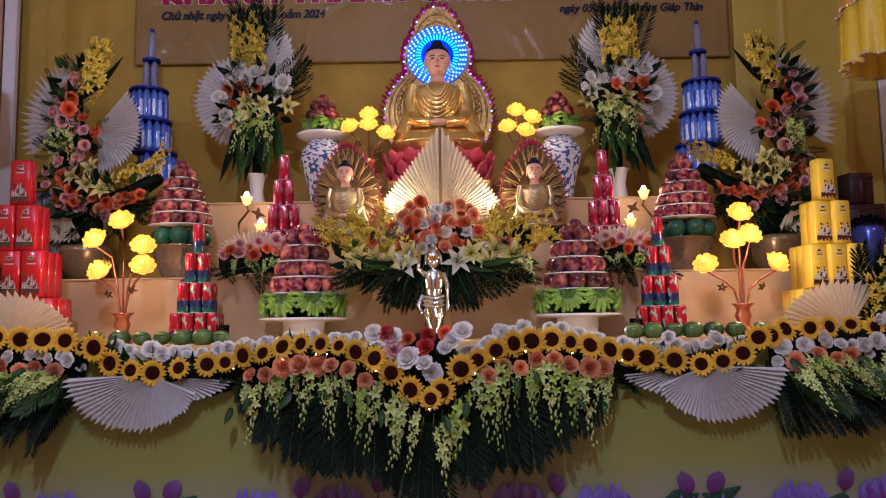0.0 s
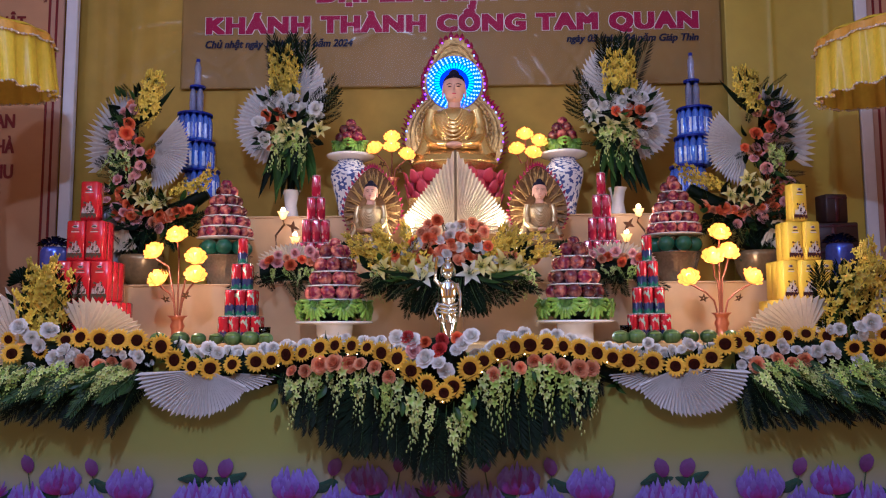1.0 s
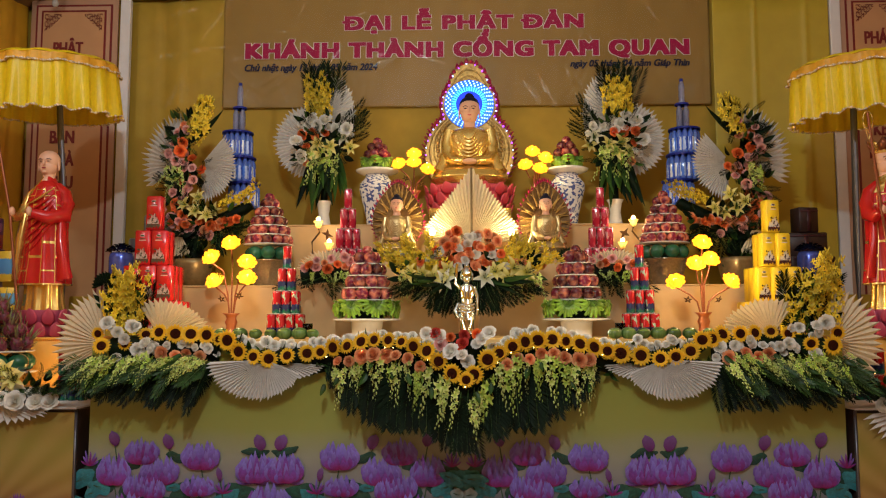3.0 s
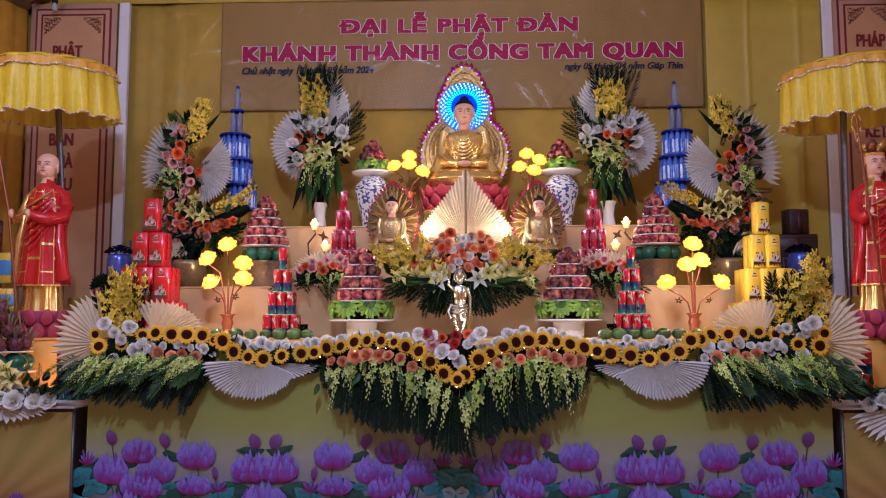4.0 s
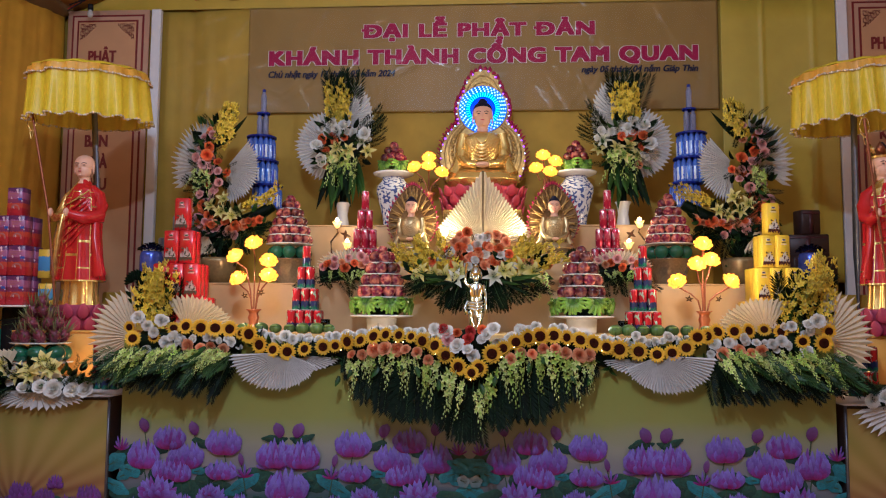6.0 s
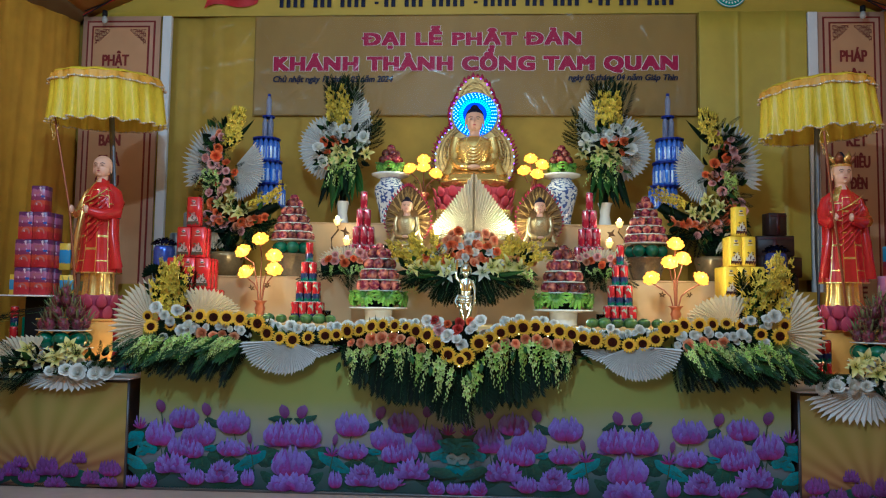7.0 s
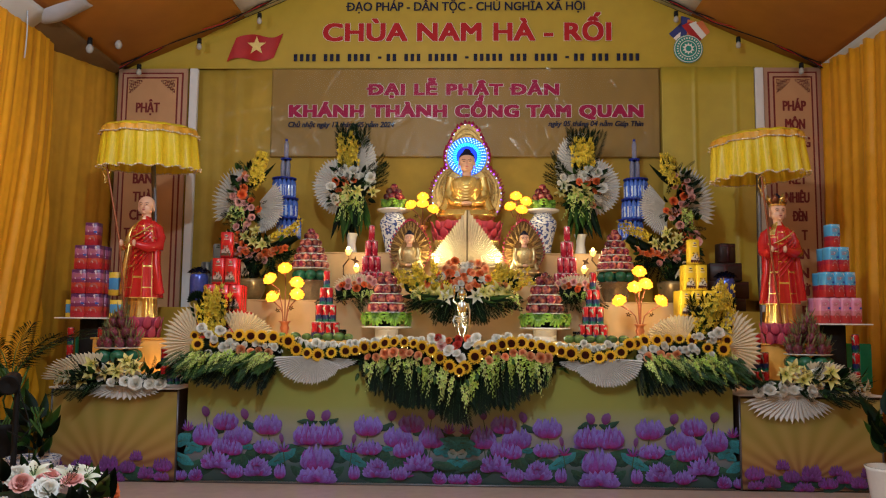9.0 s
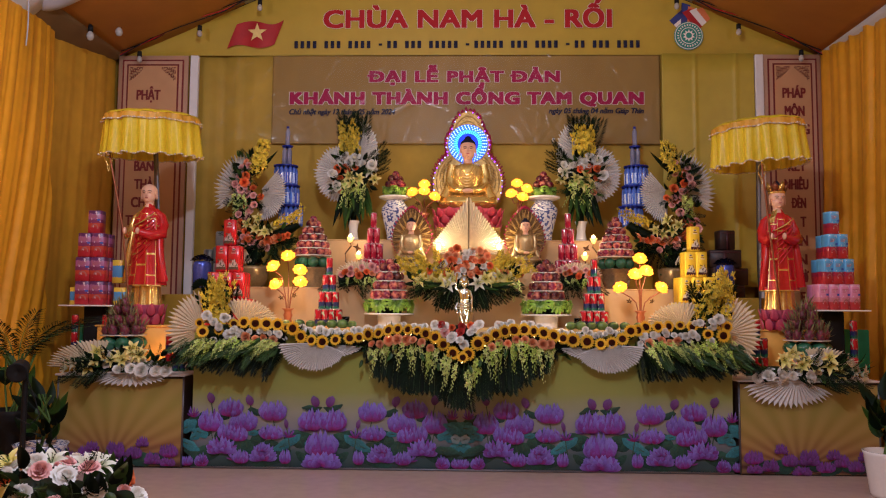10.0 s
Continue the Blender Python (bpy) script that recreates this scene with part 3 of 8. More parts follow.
    ob = solo("plastic_sheet", Geo().grid(fn, int(90 * (x1 - x0)), int(80 * (z1 - z0))).mesh("plastic_sheet", CLEARFILM), label, "plastic sheet", "plastic sheets")
    ob.visible_shadow = False
    return ob


film_sheet(-2.78, 2.00, 2.905, 3.855, 4, YW - 0.050, "clear creased plastic sheet hung over the event banner")

# flag with star on the gable banner, and the round emblem with small flags
FLAGRED = mat("flag_red_print", (0.40, 0.016, 0.014), 0.5, var=0.2, scale=6)
FLAGBLUE = mat("flag_blue_print", (0.04, 0.05, 0.22), 0.5, var=0.1)
FLAGORANGE = mat("flag_orange_print", (0.70, 0.20, 0.06), 0.5, var=0.1)
EMBLEMTEAL = mat("teal_emblem_print", (0.03, 0.26, 0.20), 0.5, var=0.1)


def star(geo, cx, y, cz, r, m, points=5, inner=0.4, turn=90):
    vs = [(cx, y, cz)]
    for i in range(points * 2):
        a = math.radians(turn + 180 / points * i)
        rr = r if i % 2 == 0 else r * inner
        vs.append((cx + rr * math.cos(a), y, cz + rr * math.sin(a)))
    return geo.add(vs, [(0, 1 + (i + 1) % (2 * points), 1 + i) for i in range(2 * points)], m)


g = Geo().grid(lambda u, v: (-2.53 + 0.50 * u + 0.10 * v, YW - 0.030 - 0.012 * math.sin(11 * u + 2 * v), 3.93 + 0.03 * math.sin(6.3 * u) + 0.05 * u + 0.26 * v), 16, 2)
star(g, -2.21, YW - 0.046, 4.10, 0.105, 1)
part("printed_flag", g, [FLAGRED, mat("flag_star_print", (0.80, 0.62, 0.20), 0.5)], top_banner)
g = Geo()
for r, y, m in ((0.152, 0.026, 0), (0.144, 0.028, 1), (0.136, 0.030, 0), (0.088, 0.032, 1), (0.080, 0.034, 0), (0.030, 0.040, 0)):
    vs = [(2.31 + r * math.cos(6.2832 * i / 40), YW - y, 4.06 + r * math.sin(6.2832 * i / 40)) for i in range(40)]
    g.add(vs, [tuple(range(40))[::-1]], m)
star(g, 2.31, YW - 0.037, 4.06, 0.066, 1, 10, 0.62)
for i in range(26):
    a = 6.2832 * i / 26
    ca, sa = math.cos(a), math.sin(a)
    g.add([(2.31 + 0.112 * ca + 0.010 * (p * ca - 0.6 * q * sa), YW - 0.036, 4.06 + 0.112 * sa + 0.010 * (p * sa + 0.6 * q * ca)) for p, q in ((-1, -1), (1, -1), (1, 1), (-1, 1))], [(0, 1, 2, 3)], 1)
part("printed_emblem", g, [EMBLEMTEAL, INK_WHITE], top_banner)
for fk, (fx, ang, ms) in enumerate(((2.17, 30, (FLAGBLUE, INK_WHITE, FLAGRED)), (2.31, 0, (FLAGBLUE, FLAGORANGE, INK_WHITE)), (2.46, -28, (FLAGRED, INK_WHITE, FLAGORANGE)))):
    g = Geo()
    for i in range(3):
        g.add([(-0.06 + 0.05 * i, 0, 0), (0.0 + 0.04 * i, 0, 0), (0.02 + 0.04 * i, 0, 0.17 - 0.03 * i), (-0.05 + 0.05 * i, 0, 0.19 - 0.03 * i)], [(0, 1, 2, 3)], i)
    g.v = [(x, -0.0012 * (q // 4), z) for q, (x, y, z) in enumerate(g.v)]
    part("printed_flag", g, list(ms), top_banner, at=pose(fx, YW - 0.018 - 0.004 * fk, 4.17, 0, ang * 1.5, 0) @ Matrix.Scale(1.3, 4))


# ---- upright sentence boards ----
def sentence_board(name, x0, x1, label, words):
    cx, w = (x0 + x1) / 2, x1 - x0
    b = thing(name, (cx, 5.2, 0.9), label, "sign board")
    part("board", Geo().box(cx, 5.21, 2.37, w, 0.02, 2.95, bevel=0.003), PANELPALE, b)
    for k, (inset, m) in enumerate(((0.045, PANELRED), (0.062, PANELPALE), (0.095, PANELRED), (0.112, PANELGOLD))):
        part("border" if k < 3 else "field", Geo().box(cx, 5.197 - 0.003 * k, 2.37, w - 2 * inset, 0.004, 2.95 - 2 * inset), m, b, smooth=False)
    for s in (-1, 1):
        g = Geo()
        for k in range(7):
            for q in range(7 - k):
                a0 = 1.3 * k + 2.1 * q
                px, pz = cx + s * (w / 2 - 0.138 - 0.021 * k), 3.705 - 0.021 * q
                g.tube([(px + 0.010 * math.cos(a0 + e), 5.182, pz + 0.010 * math.sin(a0 + e)) for e in (0, 0.9, 1.8, 2.7, 3.6)], 0.0034, 4)
        part("corner_scroll", g, PANELRED, b)
    for z, x_a, x_b, word in words:
        lettering("word", word, x_a, x_b, z, 0.112, PANELRED, b, 5.180, 0.045)
    return b


sentence_board("sentence_board", -3.66, -2.92, "tall gold and red board with a column of red words", [
    (3.37, -3.452, -3.198, "PHẬT"), (2.617, -3.449, -3.243, "BAN"), (2.427, -3.442, -3.24, "THÀ"), (2.238, -3.47, -3.24, "CHU"), (2.05, -3.52, -3.40, "TR")])
sentence_board("sentence_board", 3.05, 3.64, "tall gold and red board with a column of red words", [
    (3.387, 3.233, 3.47, "PHÁP"), (3.199, 3.251, 3.454, "MÔN"), (3.01, 3.27, 3.50, "ỘNG"), (2.63, 3.27, 3.45, "KẾT"), (2.442, 3.23, 3.472, "NHIÊU"), (2.252, 3.30, 3.443, "ĐÈN"),
    (2.06, 3.38, 3.44, "T"), (1.87, 3.30, 3.45, "AN"), (1.68, 3.34, 3.44, "N"), (1.49, 3.34, 3.45, "ƯỜ"), (1.30, 3.36, 3.42, "E")])
for px in (-2.85, 3.005):
    solo("white_post", Geo().box(px, 5.2, 1.92, 0.085, 0.05, 3.84, bevel=0.006).mesh("white_post", WHITEPAINT, False), "white painted upright post beside the sentence board", "post", kind="structure")

# ---- side curtains, rear wall, roof ----
drape("curtain_west", -3.72, 2.9, -3.80, 4.15, 0.0, 3.95, 0.050, "orange yellow satin curtain along the tent side", CURTAIN, 360, 0.04, 0.75, 1.25, 0.06, 40)
drape("curtain_west", -3.86, 4.05, -3.72, 5.25, 0.0, 3.93, 0.016, "ochre yellow cloth hung along the tent corner", OCHRECLOTH, 120, 0.02, 0.1, 0.8)
drape("curtain_east", 3.62, 5.25, 3.76, 2.9, 0.0, 3.92, 0.052, "orange yellow satin curtain along the tent side", CURTAIN, 300, 0.02, 0.08, 0.85, 0.5)
for sx in (-1, 1):
    solo("wall_side", Geo().box(sx * 4.25, -0.2, 2.3, 0.05, 11.0, 4.6).mesh("wall_side", CURTAIN, False), "orange yellow cloth tent side", "wall", kind="structure")
solo("wall_south", Geo().box(0, -5.3, 2.8, 8.5, 0.05, 5.6).mesh("wall_south", CURTAIN, False), "orange yellow cloth closing the tent", "wall", kind="structure")


def roof(name, x0, x1, material, sag, y0=-5.3, y1=5.25):
    def fn(u, v):
        x = x0 + (x1 - x0) * u
        y = y0 + (y1 - y0) * v
        bay = (y + 5.3) / 1.5
        return (x, y, 5.47 - 0.445 * abs(x) - sag * (1 - 0.85 * ((y + 5.3) / 10.55) ** 4) * math.sin(math.pi * u) - 0.05 * (1 - ((y + 5.3) / 10.55) ** 6) * abs(math.sin(math.pi * bay)) * math.sin(math.pi * u))
    ob = solo(name, Geo().grid(fn, 16, 56).mesh(name, material), "draped tent roof sheet gathered at its seams", "ceiling", kind="structure")
    ob.modifiers.new("thickness", "SOLIDIFY").thickness = 0.004


# Roof strip by the back wall: shade is put into its brown sheet colour.
TENTSHADE = mat("shaded_brown_tent_sheet", (0.17, 0.095, 0.030), 0.6, var=0.2, scale=2, bump=0.2, bscale=6)
roof("ceiling", -4.3, -3.62, TENTWHITE, 0.16, -5.3, 3.75)
roof("ceiling", -4.3, -3.62, TENTSHADE, 0.10, 3.74, 5.25)
for a, b, m, s in ((-3.62, -2.35, TENTORANGE, 0.12), (-2.35, 0, TENTWHITE, 0.06), (0, 2.35, TENTWHITE, 0.06), (2.35, 3.62, TENTORANGE, 0.12), (3.62, 4.3, TENTWHITE, 0.16)):
    roof("ceiling", a, b, m, s)

# White tent cloth with its shade put into a grey colour.
TENTWHITE_SHADED = mat("greyed_white_tent_cloth", (0.42, 0.41, 0.43), 0.6, var=0.15, scale=3, bump=0.2, bscale=8)
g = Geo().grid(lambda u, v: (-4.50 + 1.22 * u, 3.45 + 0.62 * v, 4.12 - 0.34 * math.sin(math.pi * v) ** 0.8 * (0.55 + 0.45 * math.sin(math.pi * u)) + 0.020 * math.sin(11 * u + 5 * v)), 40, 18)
swag = solo("tent_swag", g.mesh("tent_swag", TENTWHITE_SHADED), "white tent cloth sagging in a loose roll under the roof", "tent cloth", kind="structure")
swag.modifiers.new("thickness", "SOLIDIFY").thickness = 0.004
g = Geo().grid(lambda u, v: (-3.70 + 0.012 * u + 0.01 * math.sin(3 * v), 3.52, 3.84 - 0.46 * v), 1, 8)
tape = solo("hanging_tape", g.mesh("hanging_tape", TENTWHITE_SHADED), "white cloth tape hanging from the tent roof", "tape")
tape.modifiers.new("thickness", "SOLIDIFY").thickness = 0.003

for s in (-1, 1):
    g = Geo().tube([(s * 3.62, 5.18, 3.90), (s * 1.8, 5.18, 4.70), (0, 5.18, 5.50)], 0.042, 8)
    solo("roof_beam", g.mesh("roof_beam", STEEL), "grey steel tent roof beam above the gable banner", "beam", kind="structure")
    cab = thing("string_lights", (s * 3.5, 5.1, 3.9), "string of unlit white bulbs on twisted cables along the beam", "string lights")
    for k, m in ((0, BLACK), (1, ROBE), (2, BLACK)):
        pts = [(s * (3.6 - 0.36 * i), 5.10 - 0.015 * k, 3.86 + 0.158 * i - 0.03 * math.sin(i * 2.1 + k) - 0.018 * k) for i in range(11)]
        part("cable", Geo().tube(pts, 0.006, 5), m, cab)
    for i in range(3):
        bx, bz = s * (3.38 - 0.62 * i), 3.84 + 0.272 * i
        part("socket", Geo().lathe([(0.001, 0.0), (0.022, 0.0), (0.024, -0.05), (0.001, -0.05)], 12, at=Matrix.Translation((bx, 5.05, bz))), BLACK, cab)
        part("bulb", Geo().lathe([(0.012, -0.05), (0.024, -0.07), (0.027, -0.09), (0.019, -0.11), (0.001, -0.118)], 14, at=Matrix.Translation((bx, 5.05, bz))), DULLBULB, cab)
for bx, by, bz in ((-3.56, 4.35, 3.86), (-3.40, 4.60, 3.99)):
    hb = thing("hanging_bulb", (bx, by, bz), "unlit white bulb hanging from the tent roof", "light bulb", "hanging bulbs")
    part("cable", Geo().tube([(bx, by, bz), (bx + 0.01, by, bz + 0.16), (bx, by, bz + 0.32)], 0.005, 5), BLACK, hb)
    part("socket", Geo().lathe([(0.001, 0.0), (0.022, 0.0), (0.024, -0.06), (0.001, -0.06)], 12, at=Matrix.Translation((bx, by, bz))), BLACK, hb)
    part("bulb", Geo().lathe([(0.014, -0.06), (0.032, -0.085), (0.036, -0.11), (0.024, -0.14), (0.001, -0.148)], 14, at=Matrix.Translation((bx, by, bz))), DULLBULB, hb)

# ---- altar: table and two tiers behind it ----
AX0, AX1 = -2.06, 1.985
altar = thing("altar_table", (0, 3.7, 0), "long altar table with a lotus printed front", "table")
part("body", Geo().box((AX0 + AX1) / 2, (Y1 + 4.85) / 2, Z1 / 2, AX1 - AX0, 4.85 - Y1, Z1, bevel=0.01), ALTARTOP, altar)


def tier(name, x0, x1, y0, y1, z0, z1, label):
    def skirt(u, v):
        x = x0 + (x1 - x0) * u
        return (x, y0 - 0.006 + 0.004 * math.sin(9 * x) + 0.003 * math.sin(23 * x), z0 + (z1 - z0) * v)
    t = thing(name, ((x0 + x1) / 2, y0, z0), label, "altar tier")
    part("body", Geo().box((x0 + x1) / 2, (y0 + 0.01 + y1) / 2, (z0 + z1) / 2, x1 - x0, y1 - y0 - 0.01, z1 - z0), TIERCLOTH, t, smooth=False)
    part("skirt", Geo().grid(skirt, 80, 4), TIERCLOTH, t)
    part("hem", Geo().tube([(x0, y0 - 0.008, z1 - 0.004), ((x0 + x1) / 2, y0 - 0.008, z1 - 0.004), (x1, y0 - 0.008, z1 - 0.004)], 0.007, 6), TIERCLOTH, t)


tier("altar_tier", -2.0, 1.96, Y2, 5.1, Z1, Z2, "peach satin covered lower altar tier")
tier("altar_tier", -1.45, 1.45, Y3, 5.12, Z2, Z3, "peach satin covered upper altar tier")

# printed lotus front


def print_ground(name, stops, rays=None):
    m, t, b, out = node_mat(name)
    n, k = t.nodes, t.links
    uv = n.new("ShaderNodeUVMap")
    sep = n.new("ShaderNodeSeparateXYZ")
    k.new(uv.outputs[0], sep.inputs[0])
    ramp = n.new("ShaderNodeValToRGB")
    el = ramp.color_ramp.elements
    while len(el) < len(stops):
        el.new(0.5)
    for e, (p, c) in zip(el, stops):
        e.position, e.color = p, (*c, 1)
    nz = n.new("ShaderNodeTexNoise")
    nz.inputs["Scale"].default_value, nz.inputs["Detail"].default_value = 5, 4
    k.new(uv.outputs[0], nz.inputs[0])
    ma = n.new("ShaderNodeMath")
    ma.operation = "MULTIPLY_ADD"
    ma.inputs[1].default_value = 0.12
    k.new(nz.outputs[0], ma.inputs[0])
    k.new(sep.outputs[1], ma.inputs[2])
    k.new(ma.outputs[0], ramp.inputs[0])
    res = ramp.outputs[0]
    if rays:
        mp = n.new("ShaderNodeVectorMath")
        mp.operation = "SUBTRACT"
        mp.inputs[1].default_value = (rays[0], rays[1], 0)
        k.new(uv.outputs[0], mp.inputs[0])
        s2 = n.new("ShaderNodeSeparateXYZ")
        k.new(mp.outputs[0], s2.inputs[0])
        at = n.new("ShaderNodeMath")
        at.operation = "ARCTAN2"
        k.new(s2.outputs[1], at.inputs[0])
        k.new(s2.outputs[0], at.inputs[1])
        si = n.new("ShaderNodeMath")
        si.operation = "MULTIPLY"
        si.inputs[1].default_value = 26
        k.new(at.outputs[0], si.inputs[0])
        sn = n.new("ShaderNodeMath")
        sn.operation = "SINE"
        k.new(si.outputs[0], sn.inputs[0])
        mr = n.new("ShaderNodeMapRange")
        mr.inputs["From Min"].default_value = -1
        mr.inputs["To Min"].default_value, mr.inputs["To Max"].default_value = 0.0, 0.36
        k.new(sn.outputs[0], mr.inputs["Value"])
        mx = n.new("ShaderNodeMix")
        mx.data_type = "RGBA"
        k.new(mr.outputs[0], mx.inputs["Factor"])
        k.new(res, mx.inputs["A"])
        mx.inputs["B"].default_value = (0.48, 0.33, 0.11, 1)
        res = mx.outputs["Result"]
    k.new(res, b.inputs["Base Color"])
    b.inputs["Roughness"].default_value = 0.35
    return m


GROUND = print_ground("lotus_print_ground", [(0.04, (0.016, 0.045, 0.050)), (0.18, (0.050, 0.100, 0.115)), (0.31, (0.21, 0.21, 0.25)), (0.47, (0.28, 0.29, 0.22)), (0.62, (0.260, 0.287, 0.072)), (1.0, (0.268, 0.298, 0.043))])
SIDEGROUND = print_ground("sunray_print_ground", [(0.0, (0.035, 0.012, 0.022)), (0.16, (0.10, 0.035, 0.030)), (0.30, (0.25, 0.115, 0.045)), (0.5, (0.29, 0.20, 0.045)), (0.8, (0.28, 0.24, 0.05)), (1.0, (0.28, 0.23, 0.05))], (0.42, 0.05))
P_LILAC = mat("lilac_lotus_print", (0.105, 0.008, 0.13), 0.4, tip=(0.190, 0.150, 0.60), var=0.30, scale=30)
P_MAGENTA = mat("magenta_lotus_print", (0.17, 0.004, 0.085), 0.4, tip=(0.17, 0.065, 0.40), var=0.30, scale=30)
P_BUD = mat("bud_print", (0.10, 0.010, 0.11), 0.4, tip=(0.16, 0.09, 0.28), var=0.2, scale=30)
P_LEAF = mat("dark_leaf_print", (0.010, 0.045, 0.040), 0.4, tip=(0.030, 0.100, 0.070), var=0.5, scale=25)
P_TEAL = mat("teal_leaf_print", (0.020, 0.140, 0.180), 0.4, tip=(0.05, 0.23, 0.27), var=0.5, scale=25)
P_STEM = mat("stem_print", (0.04, 0.085, 0.05), 0.4)
P_EDGE = mat("pale_lilac_edge_print", (0.10, 0.008, 0.14), 0.4, tip=(0.22, 0.19, 0.62), var=0.2, scale=30)
P_PLUM = mat("plum_lotus_print", (0.075, 0.006, 0.075), 0.4, tip=(0.17, 0.070, 0.30), var=0.30, scale=30)


def bent_petal(geo, x, z, cx, cz, tx, tz, wd, y, m):
    """A flat printed petal that bends from its foot at (x, z) past (cx, cz) to its tip."""
    vs, uv, fs = [], [], []
    for k in range(7):
        t = k / 6
        px = (1 - t) ** 2 * x + 2 * t * (1 - t) * cx + t * t * tx
        pz = (1 - t) ** 2 * z + 2 * t * (1 - t) * cz + t * t * tz
        dx = 2 * (1 - t) * (cx - x) + 2 * t * (tx - cx)
        dz = 2 * (1 - t) * (cz - z) + 2 * t * (tz - cz)
        ln = math.hypot(dx, dz) or 1
        w = wd / 2 * (min(1.0, (0.10 + t) / 0.45) ** 0.7 * (1 - max(0.0, (t - 0.55) / 0.45) ** 2.6) if k < 6 else 0.10)
        for sd in (-1, 1):
            vs.append((px - sd * dz / ln * w, y - 0.0005 * t, pz + sd * dx / ln * w))
            uv.append((0.5, t))
    for k in range(6):
        fs.append((2 * k, 2 * k + 1, 2 * k + 3, 2 * k + 2))
    geo.add(vs, fs, m, uv)


def printed_lotus(x, z, w, h, y, kind, parent, mirror, inks=None):
    """A lotus of the print, drawn with flat petals; kind: cup, open, bud or star."""
    g = Geo()
    x = mirror(x)
    z0 = z - h / 2
    if kind == "bud":
        e = -1 if mirror(1) > mirror(0) else 1
        for k, q in enumerate((-1, 1, 0.15)):
            bent_petal(g, x - e * w * 0.10, z0, x - e * w * 0.05 + q * w * 0.42, z0 + h * 0.50, x + e * w * (0.30 + 0.05 * q), z0 + h * (0.98 if k == 2 else 0.93), w * 0.62, y - 0.0004 * k, 0)
        return part("printed_bud", g, [P_BUD, P_STEM], parent, smooth=False)
    r = random.Random(int(1000 * abs(w) + 77 * h + 13))
    local = Geo()
    rows = {"cup": ((9, 0.38, 1.00, 0.26, 0.40, 0.19, 0), (10, 0.43, 0.86, 0.22, 0.22, 0.18, 0), (8, 0.42, 0.66, 0.16, 0.10, 0.18, 0), (6, 0.32, 0.48, 0.10, 0.04, 0.18, 1), (4, 0.18, 0.32, 0.05, 0.02, 0.18, 1)),
            "open": ((9, 0.40, 1.00, 0.30, 0.34, 0.17, 0), (9, 0.50, 0.74, 0.42, 0.10, 0.19, 0), (7, 0.52, 0.42, 0.30, 0.02, 0.20, 1), (5, 0.36, 0.30, 0.10, 0.02, 0.20, 0)),
            "star": ((5, 0.40, 1.00, 0.35, 0.40, 0.14, 0), (4, 0.50, 0.62, 0.30, 0.15, 0.14, 1))}[kind]
    step = 0
    for n, reach, top, fall, ctrl, wide, tone in rows:
        for i in sorted(range(n), key=lambda i: -abs(i - (n - 1) / 2)):
            q = 2 * i / (n - 1) - 1 + r.uniform(-0.09, 0.09)
            tx, tz = w * reach * r.uniform(0.92, 1.10) * math.sin(q * 1.45), h * (top - fall * q * q) * r.uniform(0.88, 1.07)
            cx, cz = w * reach * (1.38 if kind == "cup" else 0.75) * math.sin(q * 1.5), h * ctrl * r.uniform(0.8, 1.2)
            wd = w * wide * r.uniform(0.70, 0.95)
            tone_i = tone if r.random() < 0.75 else 1 - tone
            bent_petal(local, 0, z0, cx, z0 + cz, tx, z0 + tz, wd, y - 0.00007 * step, 2 if n >= 7 and i % 2 == 0 else tone_i)
            step += 1
    # a soft gradient over the whole flower, each petal a little off it
    shade = {}
    for k, face in enumerate(local.f):
        if k // 6 not in shade:
            shade[k // 6] = r.uniform(-0.18, 0.18)
    own = iter(list(local.uv))
    local.uv = [(0.5, max(0.0, min(1.0, 0.85 * next(own)[1] ** 1.5 + 0.32 * (local.v[i][2] - z0) / h + 0.6 * shade[k // 6] - 0.06))) for k, face in enumerate(local.f) for i in face]
    n0 = [(w * 0.30 * math.cos(0.5236 * i), y + 0.0004, z0 + h * (0.36 + 0.30 * math.sin(0.5236 * i))) for i in range(12)]
    if kind != "star":
        local.add(n0, [tuple(range(12))], 1, [(0.5, 0.35)] * 12)
    g.add([(x + (a - 0) * (1 if mirror(1) > mirror(0) else -1), b, c) for a, b, c in local.v], [], 0)
    g.f, g.uv, g.m = local.f, local.uv, local.m
    return part("printed_lotus", g, [inks[0], inks[1], inks[0]] if inks else [P_LILAC, P_MAGENTA, P_EDGE], parent, smooth=False)


def printed_leaf(x, z, w, h, y, parent, mirror, m):
    """A printed leaf with a wavy, pointed outline and a pale vein."""
    n, tilt = 22, math.sin(x * 37 + z * 23) * 0.5
    vs, uv = [(mirror(x), y, z)], [(0.5, 0.2)]
    for i in range(n):
        a = 2 * math.pi * i / n
        r = (0.80 + 0.22 * math.cos(a) ** 4) * (1 + 0.09 * math.sin(5 * a + x * 40))
        px, pz = w / 2 * r * math.cos(a), h / 2 * r * math.sin(a)
        vs.append((mirror(x + px * math.cos(tilt) - pz * math.sin(tilt)), y, z + px * math.sin(tilt) + pz * math.cos(tilt)))
        uv.append((0.5, 0.5 + 0.5 * math.sin(a)))
    g = Geo().add(vs, [(0, 1 + i, 1 + (i + 1) % n) for i in range(n)], 0, uv)
